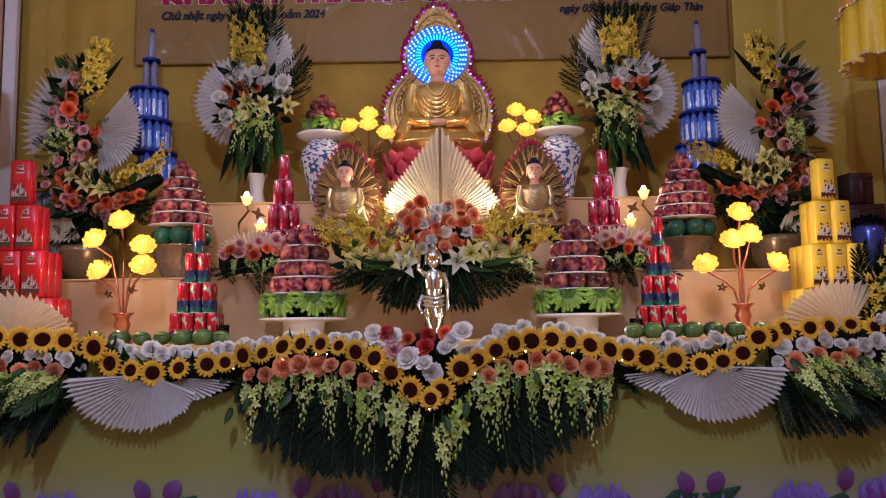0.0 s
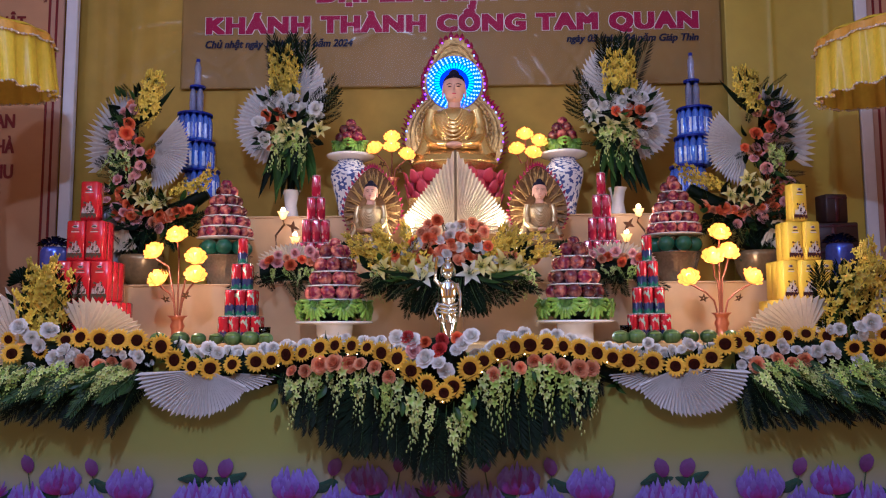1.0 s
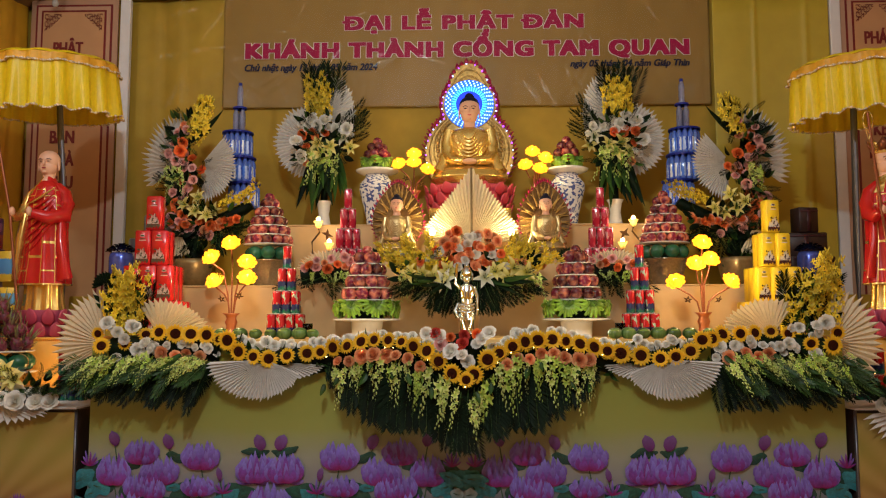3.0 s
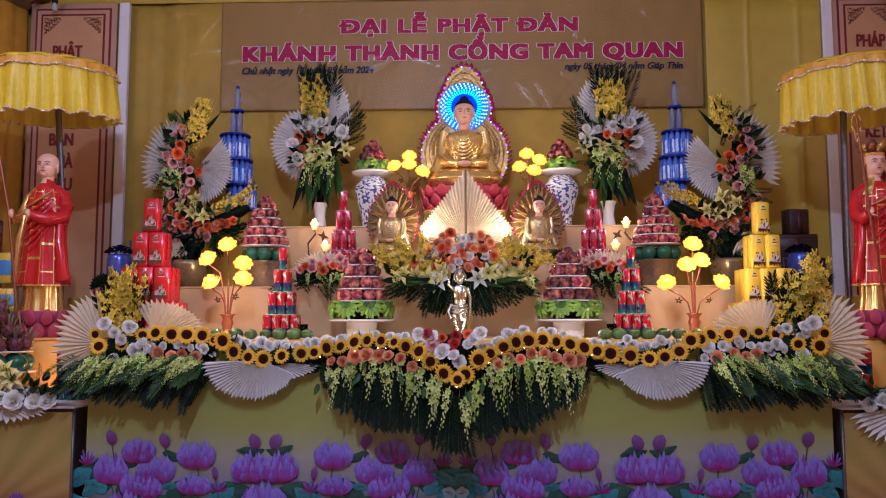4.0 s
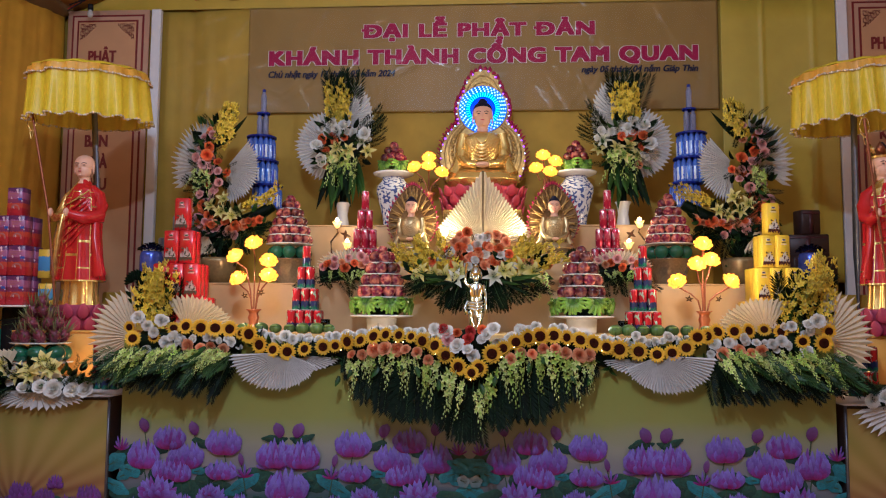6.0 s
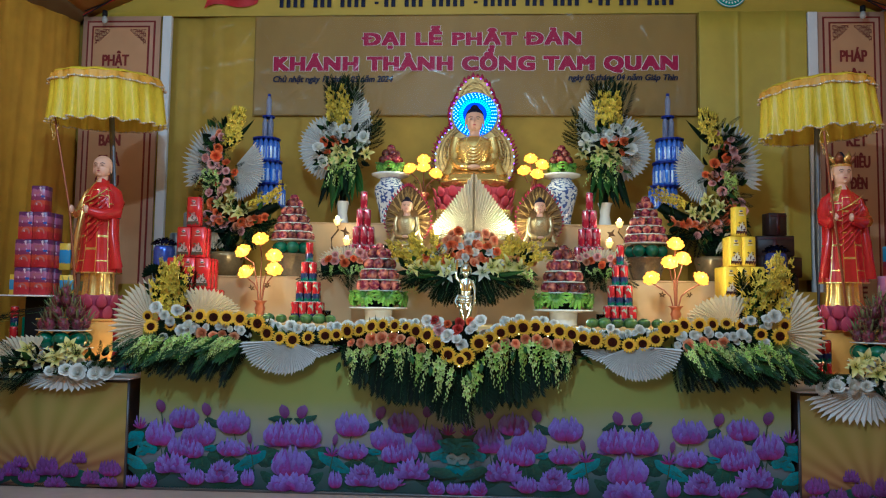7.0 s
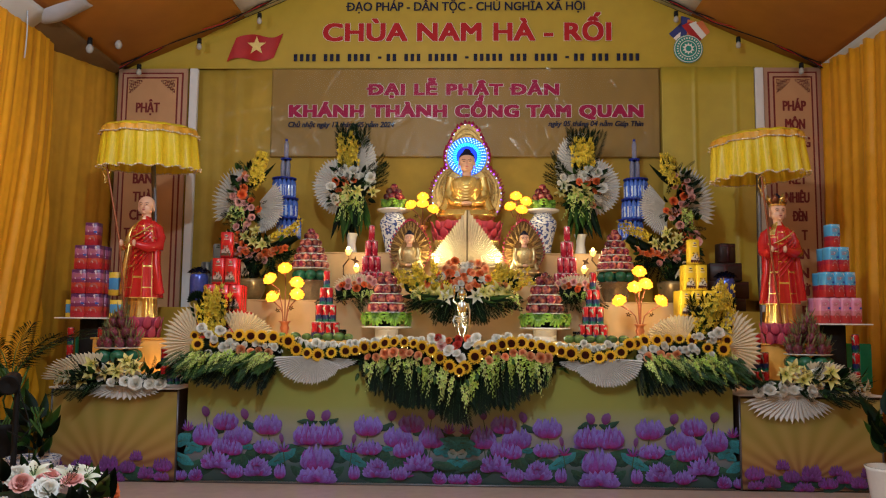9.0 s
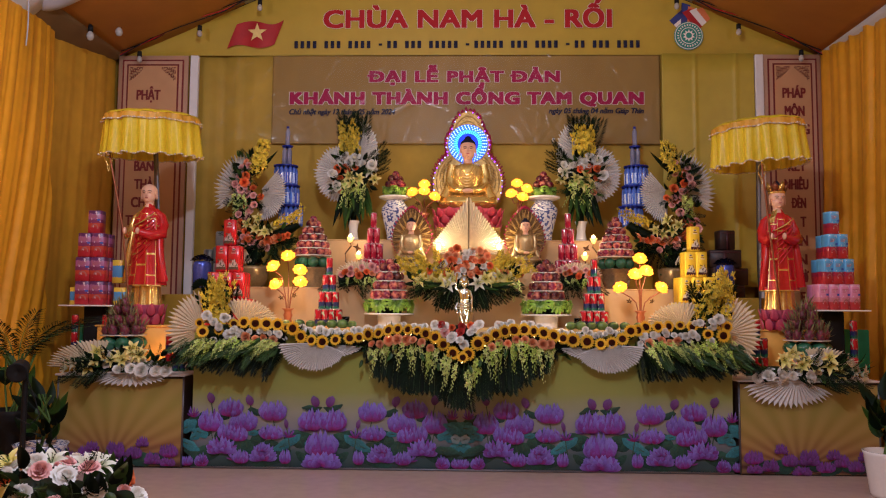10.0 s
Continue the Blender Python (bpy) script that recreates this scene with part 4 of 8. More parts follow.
    for d in (-0.3, 0.0, 0.3):
        g.add([(mirror(x - 0.3 * w * math.cos(tilt)), y - 0.0001, z - 0.3 * w * math.sin(tilt) - 0.002), (mirror(x + 0.4 * w * math.cos(tilt + d)), y - 0.0001, z + 0.4 * w * math.sin(tilt + d) * 0.8), (mirror(x - 0.3 * w * math.cos(tilt)), y - 0.0001, z - 0.3 * w * math.sin(tilt) + 0.002)], [(0, 1, 2)], 1)
    part("printed_leaf", g, [m, P_STEM], parent, smooth=False)


def printed_stem(x0, z0, x1, z1, y, parent, mirror):
    a, b = mirror(x0), mirror(x1)
    part("printed_stem", Geo().add([(a - 0.004, y, z0), (a + 0.004, y, z0), (b + 0.003, y, z1), (b - 0.003, y, z1)], [(0, 1, 2, 3)]), P_STEM, parent, smooth=False)


front = thing("lotus_print_panel", (0, Y1, 0), "printed altar front with purple lotus flowers under an olive sky", "printed panel")
part("sheet", Geo().grid(lambda u, v: (AX0 + (AX1 - AX0) * u, Y1 - 0.012, 0.015 + 1.0 * v), 8, 4), GROUND, front)
part("bottom_edge", Geo().box((AX0 + AX1) / 2, Y1 - 0.02, 0.008, AX1 - AX0, 0.02, 0.014, bevel=0.003), STEEL, front)
LEAVES = [(0.42, 0.14, 0.26, 0.22), (0.12, 0.32, 0.20, 0.22), (0.87, 0.22, 0.24, 0.16), (0.15, 0.10, 0.30, 0.16), (0.65, 0.08, 0.30, 0.14), (0.95, 0.06, 0.26, 0.10), (0.53, 0.42, 0.13, 0.06), (0.28, 0.38, 0.11, 0.07), (0.98, 0.44, 0.10, 0.05), (0.30, 0.22, 0.16, 0.18), (0.58, 0.25, 0.18, 0.12)]
TEALS = [(0.02, 0.31, 0.14, 0.12), (0.77, 0.19, 0.24, 0.09), (0.03, 0.17, 0.17, 0.09)]
FLOWERS = [(0.34, 0.46, 0.17, 0.13, "cup"), (0.19, 0.525, 0.055, 0.075, "bud"), (0.485, 0.51, 0.055, 0.075, "bud"), (0.66, 0.44, 0.19, 0.14, "cup"), (0.44, 0.36, 0.19, 0.14, "cup"),
           (0.19, 0.36, 0.17, 0.15, "cup"), (0.65, 0.28, 0.17, 0.10, "cup"), (0.765, 0.34, 0.03, 0.07, "bud"), (0.785, 0.27, 0.10, 0.07, "star"), (0.41, 0.26, 0.12, 0.10, "cup"),
           (0.31, 0.28, 0.12, 0.12, "cup"), (0.28, 0.18, 0.22, 0.11, "open"), (0.59, 0.13, 0.19, 0.12, "open"), (0.76, 0.095, 0.08, 0.10, "cup"), (0.13, 0.06, 0.10, 0.08, "cup"), (0.02, 0.06, 0.09, 0.07, "cup"),
           (0.945, 0.36, 0.16, 0.13, "open"), (0.98, 0.505, 0.06, 0.08, "bud"), (0.06, 0.42, 0.09, 0.08, "star")]


def mirrored(k, cx):
    return [lambda x: cx + x, lambda x: cx - x, lambda x: cx + 2.07 - x, lambda x: cx - 2.07 + x][k]


pr = random.Random(8)
for k in range(18):
    (TEALS if k % 3 == 0 else LEAVES).append((pr.uniform(0.02, 1.0), pr.uniform(0.04, 0.36), pr.uniform(0.07, 0.15), pr.uniform(0.04, 0.09)))
for k in range(5):
    FLOWERS.append((pr.uniform(0.05, 1.0), pr.uniform(0.05, 0.33), pr.uniform(0.08, 0.13), pr.uniform(0.06, 0.10), pr.choice(("cup", "star", "open"))))
YP = Y1 - 0.0135
for k in range(4):
    mr = mirrored(k, -0.035)
    for i, (x, z, w, h) in enumerate(LEAVES):
        printed_leaf(x, z, w, h, YP - 0.0002 * i - 0.00005 * k, front, mr, P_LEAF)
    for i, (x, z, w, h) in enumerate(TEALS):
        printed_leaf(x, z, w, h, YP - 0.0056 - 0.0002 * i - 0.00005 * k, front, mr, P_TEAL)
    for i, (x, z, w, h, kind) in enumerate(FLOWERS):
        if kind in ("bud", "cup"):
            printed_stem(x + 0.03, max(0.02, z - 0.2), x, z - h * 0.4, YP - 0.0074, front, mr)
        printed_lotus(x, z, w * 1.06, h * 1.06, YP - 0.0080 - 0.0024 * (i % 4) - 0.00002 * k, kind, front, mr)
for c in (1, -1):
    for z, w, h, kd in ((0.20, 0.24, 0.18, "cup"), (0.085, 0.30, 0.10, "open")):
        printed_lotus(1.035 * c, z, w, h, YP - 0.018 - 0.0025 * (z < 0.12), kd, front, lambda x: x - 0.035)
    for e in (-1, 1):
        printed_lotus(1.035 * c + 0.078 * e, 0.375, 0.20, 0.155, YP - 0.0185 - 0.0026 * (e > 0), "cup", front, lambda x: x - 0.035)
        printed_leaf(1.035 * c + 0.095 * e, 0.455, 0.12, 0.05, YP - 0.0065, front, lambda x: x - 0.035, P_LEAF)
P_PALE = mat("pale_sky_print", (0.12, 0.20, 0.22), 0.4, tip=(0.30, 0.38, 0.40), var=0.15, scale=25)
for e in (-1, 1):
    printed_leaf(0.035 * e, 0.235, 0.07, 0.085, YP - 0.0215, front, lambda x: x - 0.035, P_PALE)
    printed_leaf(0.060 * e, 0.315, 0.14, 0.075, YP - 0.0220, front, lambda x: x - 0.035, P_TEAL)
    printed_leaf(0.10 * e, 0.15, 0.18, 0.08, YP - 0.0210, front, lambda x: x - 0.035, P_LEAF)


# ---- side tables ----
def side_table(x0, x1, label, flip):
    cx = (x0 + x1) / 2
    t = thing("side_table", (cx, 3.6, 0), label, "table", "side tables")
    part("body", Geo().box(cx, 3.75, 0.34, x1 - x0, 1.25, 0.68, bevel=0.006), DARKWOOD, t, smooth=False)
    part("cover", Geo().box(cx, 3.735, 0.688, x1 - x0 + 0.02, 1.30, 0.014, bevel=0.004), TENTWHITE, t)
    part("front_print", Geo().grid(lambda u, v: (x0 + 0.012 + (x1 - x0 - 0.024) * u, 3.118, 0.012 + 0.65 * v), 4, 4), SIDEGROUND, t)
    for e in (x0 + 0.006, x1 - 0.006):
        part("edge_strip", Geo().box(e, 3.118, 0.34, 0.012, 0.012, 0.67), STEEL, t)
    mr = (lambda x: x1 - x) if flip else (lambda x: x0 + x)
    for i, (x, z, w, h, kd) in enumerate(((0.10, 0.14, 0.14, 0.11, "cup"), (0.22, 0.08, 0.13, 0.10, "open"), (0.36, 0.12, 0.12, 0.10, "cup"), (0.50, 0.15, 0.16, 0.13, "open"), (0.62, 0.07, 0.14, 0.09, "cup"), (0.74, 0.12, 0.12, 0.10, "cup"), (0.84, 0.08, 0.12, 0.09, "open"), (0.10, 0.05, 0.12, 0.07, "cup"), (0.45, 0.04, 0.14, 0.07, "open"), (0.30, 0.21, 0.10, 0.08, "cup"), (0.68, 0.17, 0.11, 0.08, "open"), (0.90, 0.16, 0.10, 0.08, "cup"))):
        printed_lotus(x, z * 0.9 + 0.01, w * 1.0, h * 0.9, 3.109 - 0.0024 * (i % 4), "open" if kd == "cup" and i % 2 else kd, t, mr, (P_PLUM, P_MAGENTA))
    for i, (x, z, w, h) in enumerate(((0.30, 0.06, 0.18, 0.13), (0.68, 0.06, 0.22, 0.12), (0.16, 0.06, 0.16, 0.11), (0.55, 0.07, 0.14, 0.10), (0.88, 0.06, 0.16, 0.10), (0.42, 0.05, 0.16, 0.08), (0.80, 0.05, 0.14, 0.08))):
        printed_leaf(x, z, w, h, 3.114 - 0.0004 * i, t, mr, P_LEAF)
    return t


side_table(-3.09, -2.12, "low side table with a sunray and lotus printed front", True)
side_table(2.02, 3.05, "low side table with a sunray and lotus printed front", False)

# ---- flowers and leaves, one mesh of each kind ----
def petal_patch(geo, ang, r0, z0, ln, wd, rise, curl, cup, mat_i=0, nu=3, nv=4, point=0.6):
    """A curved petal growing outward at ang. rise: its slope at the base (radians); curl: how far it bends over."""
    ca, sa = math.cos(ang), math.sin(ang)

    def fn(u, v):
        side = (u - 0.5) * 2
        w = wd * (math.sin(math.pi * min(1, (0.12 + 0.88 * v) ** point)) * 0.92 + 0.12 * (1 - v))
        s = ln * v
        out = r0 + s * math.cos(rise - curl * v * 0.5)
        up = z0 + s * math.sin(rise - curl * v * 0.5)
        t = side * w / 2
        up += cup * side * side * w
        return (ca * out - sa * t, sa * out + ca * t, up)
    geo.grid(fn, nu, nv, mat_i)


def cup_petal(geo, ang, span, r0, r1, h, curl, frill, r, mat_i=0, nu=5, nv=5):
    """A broad cupped petal with a rounded rim that rolls outward."""
    ph, fr = r.uniform(0, 6), frill

    def fn(u, v):
        e = abs(2 * u - 1)
        vv = v * (1 - 0.20 * e ** 3)
        a = ang + (u - 0.5) * span * (0.55 + 0.45 * math.sin(math.pi * 0.5 * min(1, vv * 1.6)))
        rr = r0 + (r1 - r0) * math.sin(vv * math.pi / 2) ** 0.85
        z = h * vv ** 1.25
        k = max(0.0, vv - 0.70) / 0.30
        rr += curl * k * k
        z -= curl * 0.75 * k * k * k
        if fr:
            rr += fr * k * math.sin(23 * u + ph)
            z += fr * k * math.sin(17 * u + 2 * ph)
        return (rr * math.cos(a), rr * math.sin(a), z)
    geo.grid(fn, nu, nv, mat_i)


ROSE_LAYERS = ((3, 0.13, 0.84, 0.0), (4, 0.27, 0.84, 0.03), (5, 0.42, 0.80, 0.07), (5, 0.60, 0.70, 0.14), (6, 0.76, 0.50, 0.24))
CARN_LAYERS = ((4, 0.18, 0.80, 0.04), (6, 0.38, 0.78, 0.08), (7, 0.58, 0.66, 0.12), (8, 0.80, 0.44, 0.16))


def make_rose(name, material, seed, layers=ROSE_LAYERS, frill=0.0):
    r = random.Random(seed)
    g = Geo()
    for k, (n, r1, h, curl) in enumerate(layers):
        for i in range(n):
            a = 2 * math.pi * (i + 0.37 * k + r.uniform(-0.08, 0.08)) / n
            cup_petal(g, a, 2 * math.pi / n * (1.55 if not frill else 1.3), 0.05, r1 * r.uniform(0.94, 1.06), h * r.uniform(0.92, 1.06), curl * r.uniform(0.7, 1.3), frill, r, 0, 5 if not frill else 7, 5)
    g.ball((0, 0, 0.16), 0.15, 8, 6, 0, 2.4)
    return g.mesh(name, material)


M_ROSE = {}
for key, material in (("white", ROSEWHITE), ("peach", ROSEPEACH), ("pink", ROSEPINK), ("orange", ROSEORANGE), ("red", ROSERED)):
    M_ROSE[key] = [make_rose("rose", material, 3, ROSE_LAYERS, 0.030), make_rose("rose", material, 5, CARN_LAYERS, 0.07), make_rose("rose", material, 9, ROSE_LAYERS, 0.060)]


def make_sunflower():
    g = Geo()
    for k, (n, ln, rise) in enumerate(((18, 0.50, 0.10), (16, 0.46, 0.40))):
        for i in range(n):
            petal_patch(g, 2 * math.pi * (i + 0.5 * k) / n + jit(0.06), 0.41, 0.02 + 0.03 * k, ln * 1.08 * (1 + jit(0.08)), 0.25, rise + jit(0.12), 0.5 + jit(0.2), 0.12, 0, 2, 4, 0.75)
    petals = g.mesh("sunflower", SUNPETAL)
    d = Geo().lathe([(0.001, -0.06), (0.42, -0.02), (0.48, 0.06), (0.44, 0.14), (0.31, 0.17), (0.13, 0.13), (0.001, 0.11)], 20)
    for i in range(150):
        a, rr = i * 2.39996, 0.45 * math.sqrt(i / 150)
        d.ball((rr * math.cos(a), rr * math.sin(a), 0.13 - 0.25 * max(0, rr - 0.3)), 0.026, 5, 3, 0)
    return petals, d.mesh("disc", SUNDISC)


M_SUN, M_SUNDISC = make_sunflower()


def make_lily(material):
    g = Geo()
    for i in range(6):
        petal_patch(g, math.pi / 3 * i + jit(0.08), 0.05, 0, 1.0 + jit(0.12), 0.50 if i % 2 else 0.38, 0.95 + jit(0.2), 1.0 + jit(0.5), 0.22, 0, 3, 5, 0.8)
    for i in range(6):
        a = 1.05 * i + 0.5
        g.tube([(0, 0, 0), (0.12 * math.cos(a), 0.12 * math.sin(a), 0.35), (0.2 * math.cos(a), 0.2 * math.sin(a), 0.55)], 0.018, 4, 1)
        g.ball((0.21 * math.cos(a), 0.21 * math.sin(a), 0.57), 0.04, 5, 4, 2)
    return g.mesh("lily", [material, STEM, SUNDISC])


M_LILY, M_LILYW = make_lily(LILY), make_lily(LILYWHITE)


def small_orchid(geo, at, s, mat_i, r):
    for i in range(5):
        a = 2 * math.pi * i / 5 + r.uniform(-0.2, 0.2)
        n0 = len(geo.v)
        tmp = Geo()
        petal_patch(tmp, a, 0.02, 0, r.uniform(0.85, 1.25), 0.66 if i % 2 else 0.48, 0.55, 0.7, 0.14, mat_i, 2, 3, 0.9)
        geo.add(tmp.v, tmp.f, mat_i, None, at @ Matrix.Scale(s, 4))
        for q in range(len(tmp.uv)):
            geo.uv[len(geo.uv) - len(tmp.uv) + q] = tmp.uv[q]


def make_spray(name, material, seed, droop=True, n=14, ln=0.30, fl=0.021, spread=0.035):
    """A stem of small orchids; hangs along -z when droop, else stands along +z."""
    r = random.Random(seed)
    g = Geo()
    s = -1 if droop else 1
    bx, by = r.uniform(-0.03, 0.03), r.uniform(-0.03, 0.02)
    pts = [(bx * t * t * 2, by * t, s * ln * t) for t in [i / 6 for i in range(7)]]
    g.tube(pts, lambda t: 0.0022 * (1.2 - t), 4, 1)
    for i in range(n):
        t = 0.02 + (0.52 if droop else 0.86) * i / n
        a = i * 2.4 + r.uniform(-0.4, 0.4)
        off = spread * (1 - 0.55 * t) * r.uniform(0.6, 1.2)
        p = Vector((bx * t * t * 2 + off * math.cos(a), by * t + off * math.sin(a) * 0.8, s * ln * t))
        d = Vector((math.cos(a), math.sin(a) - 0.7, 0.25 * r.uniform(-1, 1)))
        small_orchid(g, aim(p, d, 1, r.uniform(0, 6)), fl * r.uniform(0.8, 1.15) * (1.12 - 0.5 * t), 0, r)
    for i in range(10):
        t = (0.56 + 0.44 * i / 9) if droop else (0.86 + 0.14 * i / 9)
        a = i * 2.4
        g.ball((bx * t * t * 2 + 0.013 * math.cos(a), by * t + 0.011 * math.sin(a), s * ln * t), 0.0072 - 0.0003 * i, 5, 4, 0, 2.2)
    return g.mesh(name, [material, STEM])


M_GREENSPRAY = [make_spray("orchid_spray", ORCHIDGREEN if k % 3 == 0 else ORCHIDPALE, k, True, 9, 0.33, 0.0310, 0.022) for k in range(6)]
M_YELLOWSPRAY = [make_spray("orchid_spray", ORCHIDYELLOW, 20 + k, False, 15, 0.27, 0.0310, 0.052) for k in range(3)]


def make_palm(name, material, seed, ln=0.5, n=24, leaf=0.16, droop=0.25, width=0.012):
    """A feathered palm frond along +z whose flat side faces -y, bending towards -y."""
    r = random.Random(seed)
    g = Geo()

    def spine(t):
        return Vector((0.02 * math.sin(2 * t), -droop * ln * t * t, ln * t))
    g.tube([spine(i / 6) for i in range(7)], lambda t: 0.004 * (1.15 - t), 4, 1)
    for i in range(n):
        t = 0.08 + 0.92 * i / n
        p = spine(t)
        l0 = leaf * (0.55 + 0.9 * math.sin(math.pi * (0.15 + 0.75 * t)) * 0.6) * r.uniform(0.9, 1.1)
        for sd in (-1, 1):
            a = math.radians(62 - 34 * t + r.uniform(-6, 6))
            d = Vector((sd * math.sin(a), -0.25 + r.uniform(-0.12, 0.12), math.cos(a))).normalized()
            w = Vector((math.cos(a) * sd, 0, -math.sin(a))) * width
            tip = p + d * l0 + Vector((0, -0.25 * l0 * droop * 2, -0.12 * l0))
            midp = p + d * l0 * 0.5
            g.add([p, midp + w * 0.5, tip, midp - w * 0.5], [(0, 1, 2, 3)], 0, [(0.5, 0), (1, 0.5), (0.5, 1), (0, 0.5)])
    return g.mesh(name, [material, STEM])


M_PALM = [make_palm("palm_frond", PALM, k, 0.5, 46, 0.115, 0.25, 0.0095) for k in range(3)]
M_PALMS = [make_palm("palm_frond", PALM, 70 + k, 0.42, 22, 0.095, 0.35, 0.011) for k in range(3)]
M_FERN = [make_palm("fern_leaf", LEAF, 30 + k, 0.34, 20, 0.09, 0.3, 0.010) for k in range(2)]


def make_blade(name, material, ln, wd, bend, seed):
    def fn(u, v):
        w = wd * math.sin(math.pi * (0.10 + 0.90 * v) ** 0.8) + 0.001
        sd = (u - 0.5) * 2
        return (sd * w / 2, -bend * ln * v * v + 0.25 * abs(sd) * w, ln * (v - 0.25 * bend * v * v))
    return Geo().grid(fn, 4, 9).mesh(name, material)


M_BLADE = [make_blade("strap_leaf", LEAF, 0.42, 0.045, 0.35, 1), make_blade("strap_leaf", PALM, 0.42, 0.05, 0.2, 2)]
M_BROAD = [make_blade("leaf", LEAF, 0.16, 0.06, 0.4, 3), make_blade("leaf", PALM, 0.18, 0.07, 0.3, 4)]


def pleated_fan(name, parent, material, pivot, a0, a1, r, n, tilt=0.0, rz=None, depth=0.012, notch=0.14, inner=0.12, y_sweep=0.0, label="", skew=0.0):
    """A dried palm leaf folded into a pleated fan, spread in the x-z plane from a0 to a1 degrees (0 = +x, 90 = up)."""
    g = Geo()
    rz = rz or r
    steps = 2 * n
    rows = (inner, 0.45, 0.8, 1.0)
    vs, uv, fs = [], [], []
    for i in range(steps + 1):
        a = math.radians(a0 + (a1 - a0) * i / steps)
        for j, q in enumerate(rows):
            rr = q
            if j == 3 and i % 2 == 0:
                rr = 1 - notch
            if j == 3 and i % 2:
                rr = 1 + RND.uniform(-0.05, 0.04)
            dep = depth * q * (1 if i % 2 else -1)
            rr *= 1 + skew * math.cos(a)
            vs.append((rr * r * math.cos(a), -dep - y_sweep * rr * r, rr * rz * math.sin(a)))
            uv.append((i / steps, q))
    m = len(rows)
    for i in range(steps):
        for j in range(m - 1):
            k = i * m + j
            fs.append((k, k + 1, k + m + 1, k + m))
    g.add(vs, fs, 0, uv)
    ob = part(name, g, material, parent, label, at=Matrix.Translation(pivot) @ Matrix.Rotation(math.radians(tilt), 4, "X"), smooth=False)
    return ob


def sunflower_at(parent, loc, d, s):
    m = aim(loc, d, s)
    fl = put("sunflower", M_SUN, parent, m)
    put("disc", M_SUNDISC, fl, m, "dark brown seed disc")


def rose_at(parent, kind, loc, d=(0, -1, 0.25), s=0.045, name="rose"):
    k = RND.choice((0, 2, 2, 1)) if kind != "red" else 1
    dd = Vector(d) + Vector((jit(0.55), jit(0.2), jit(0.5)))
    loc = Vector(loc) + Vector((jit(0.008), jit(0.012), jit(0.008)))
    put(name if k != 1 else "carnation", M_ROSE[kind][k], parent, aim(loc, dd, 0.92 * s * (1 + jit(0.22))))


def lily_at(parent, loc, d, s=0.085, white=False):
    put("lily", M_LILYW if white else M_LILY, parent, aim(loc, d, s))


def frond_at(parent, meshes, loc, d, s=1.0, face=(0, -1, 0)):
    """A frond or leaf whose z axis runs along d, its flat side towards face."""
    z = Vector(d).normalized()
    y = -Vector(face)
    y = (y - z * y.dot(z)).normalized()
    x = y.cross(z)
    m = Matrix((x, y, z)).transposed().to_4x4()
    me = RND.choice(meshes)
    return put(me.name.split(".")[0], me, parent, Matrix.Translation(loc) @ m @ Matrix.Scale(s * (1 + jit(0.1)), 4))


def tuck(parent, x, y, z, wx, wz, n, s=0.55):
    """Dark leaves pushed in among the blooms."""
    for i in range(n):
        dx, dz = jit(1.0), jit(1.0)
        frond_at(parent, M_BROAD if i % 3 else M_PALMS, (x + dx * wx, y + jit(0.02), z + dz * wz), (dx + jit(0.6), -0.3, dz + jit(0.6)), s * (1.0 if i % 3 else 0.5), (jit(0.4), -1, 0.3))


def spray_at(parent, meshes, loc, s=1.0, lean=(0, 0), spin=None):
    m = Matrix.Translation(loc) @ Euler((math.radians(lean[0]), math.radians(lean[1]), 0)).to_matrix().to_4x4() @ Matrix.Rotation(jit(0.7) if spin is None else spin, 4, "Z") @ Matrix.Scale(s * (1 + jit(0.12)), 4)
    put("orchid_spray", RND.choice(meshes), parent, m)

# ---- statues ----
def loft(geo, rings, seg=32, pick=None, mat_i=0, ripple=None, at=None):
    """Rings of (x, y, z, rx, ry); smooth surface between them."""
    z = [r[2] for r in rings]
    n = (len(rings) - 1) * 4

    def fn(u, v):
        q = v * (len(rings) - 1)
        i = min(int(q), len(rings) - 2)
        t = q - i
        t = t * t * (3 - 2 * t) * 0.5 + t * 0.5
        a, b = rings[i], rings[i + 1]
        c = [a[k] + (b[k] - a[k]) * t for k in range(5)]
        ang = 2 * math.pi * u
        k = 1 + (ripple(u, v) if ripple else 0)
        return (c[0] + c[3] * k * math.cos(ang), c[1] + c[4] * k * math.sin(ang), c[2])
    geo.grid(fn, seg, n, mat_i, at, wrap=True, pick=pick)
    for j in (0, -1):
        r = rings[j]
        vs = [(r[0] + r[3] * math.cos(6.2832 * i / seg), r[1] + r[4] * math.sin(6.2832 * i / seg), r[2]) for i in range(seg)]
        m = mat_i if pick is None else pick(0.5, 0.01 if j == 0 else 0.99)
        geo.add(vs, [tuple(range(seg)) if j else tuple(range(seg))[::-1]], m, None, at)


def lotus_throne(geo, cx, cy, z0, z1, rx, ry, rows, n, m):
    """Rows of thick rounded petals round a lotus seat."""
    h = (z1 - z0) / rows
    loft(geo, [(cx, cy, z0, rx * 0.72, ry * 0.72), (cx, cy, z1, rx * 0.82, ry * 0.82)], 28, mat_i=m)
    for k in range(rows):
        for i in range(n):
            a = 2 * math.pi * (i + 0.5 * (k % 2)) / n
            rr = 0.86 + 0.08 * k / rows
            c = (cx + rx * rr * math.cos(a), cy + ry * rr * math.sin(a), z0 + h * (k + 0.5))

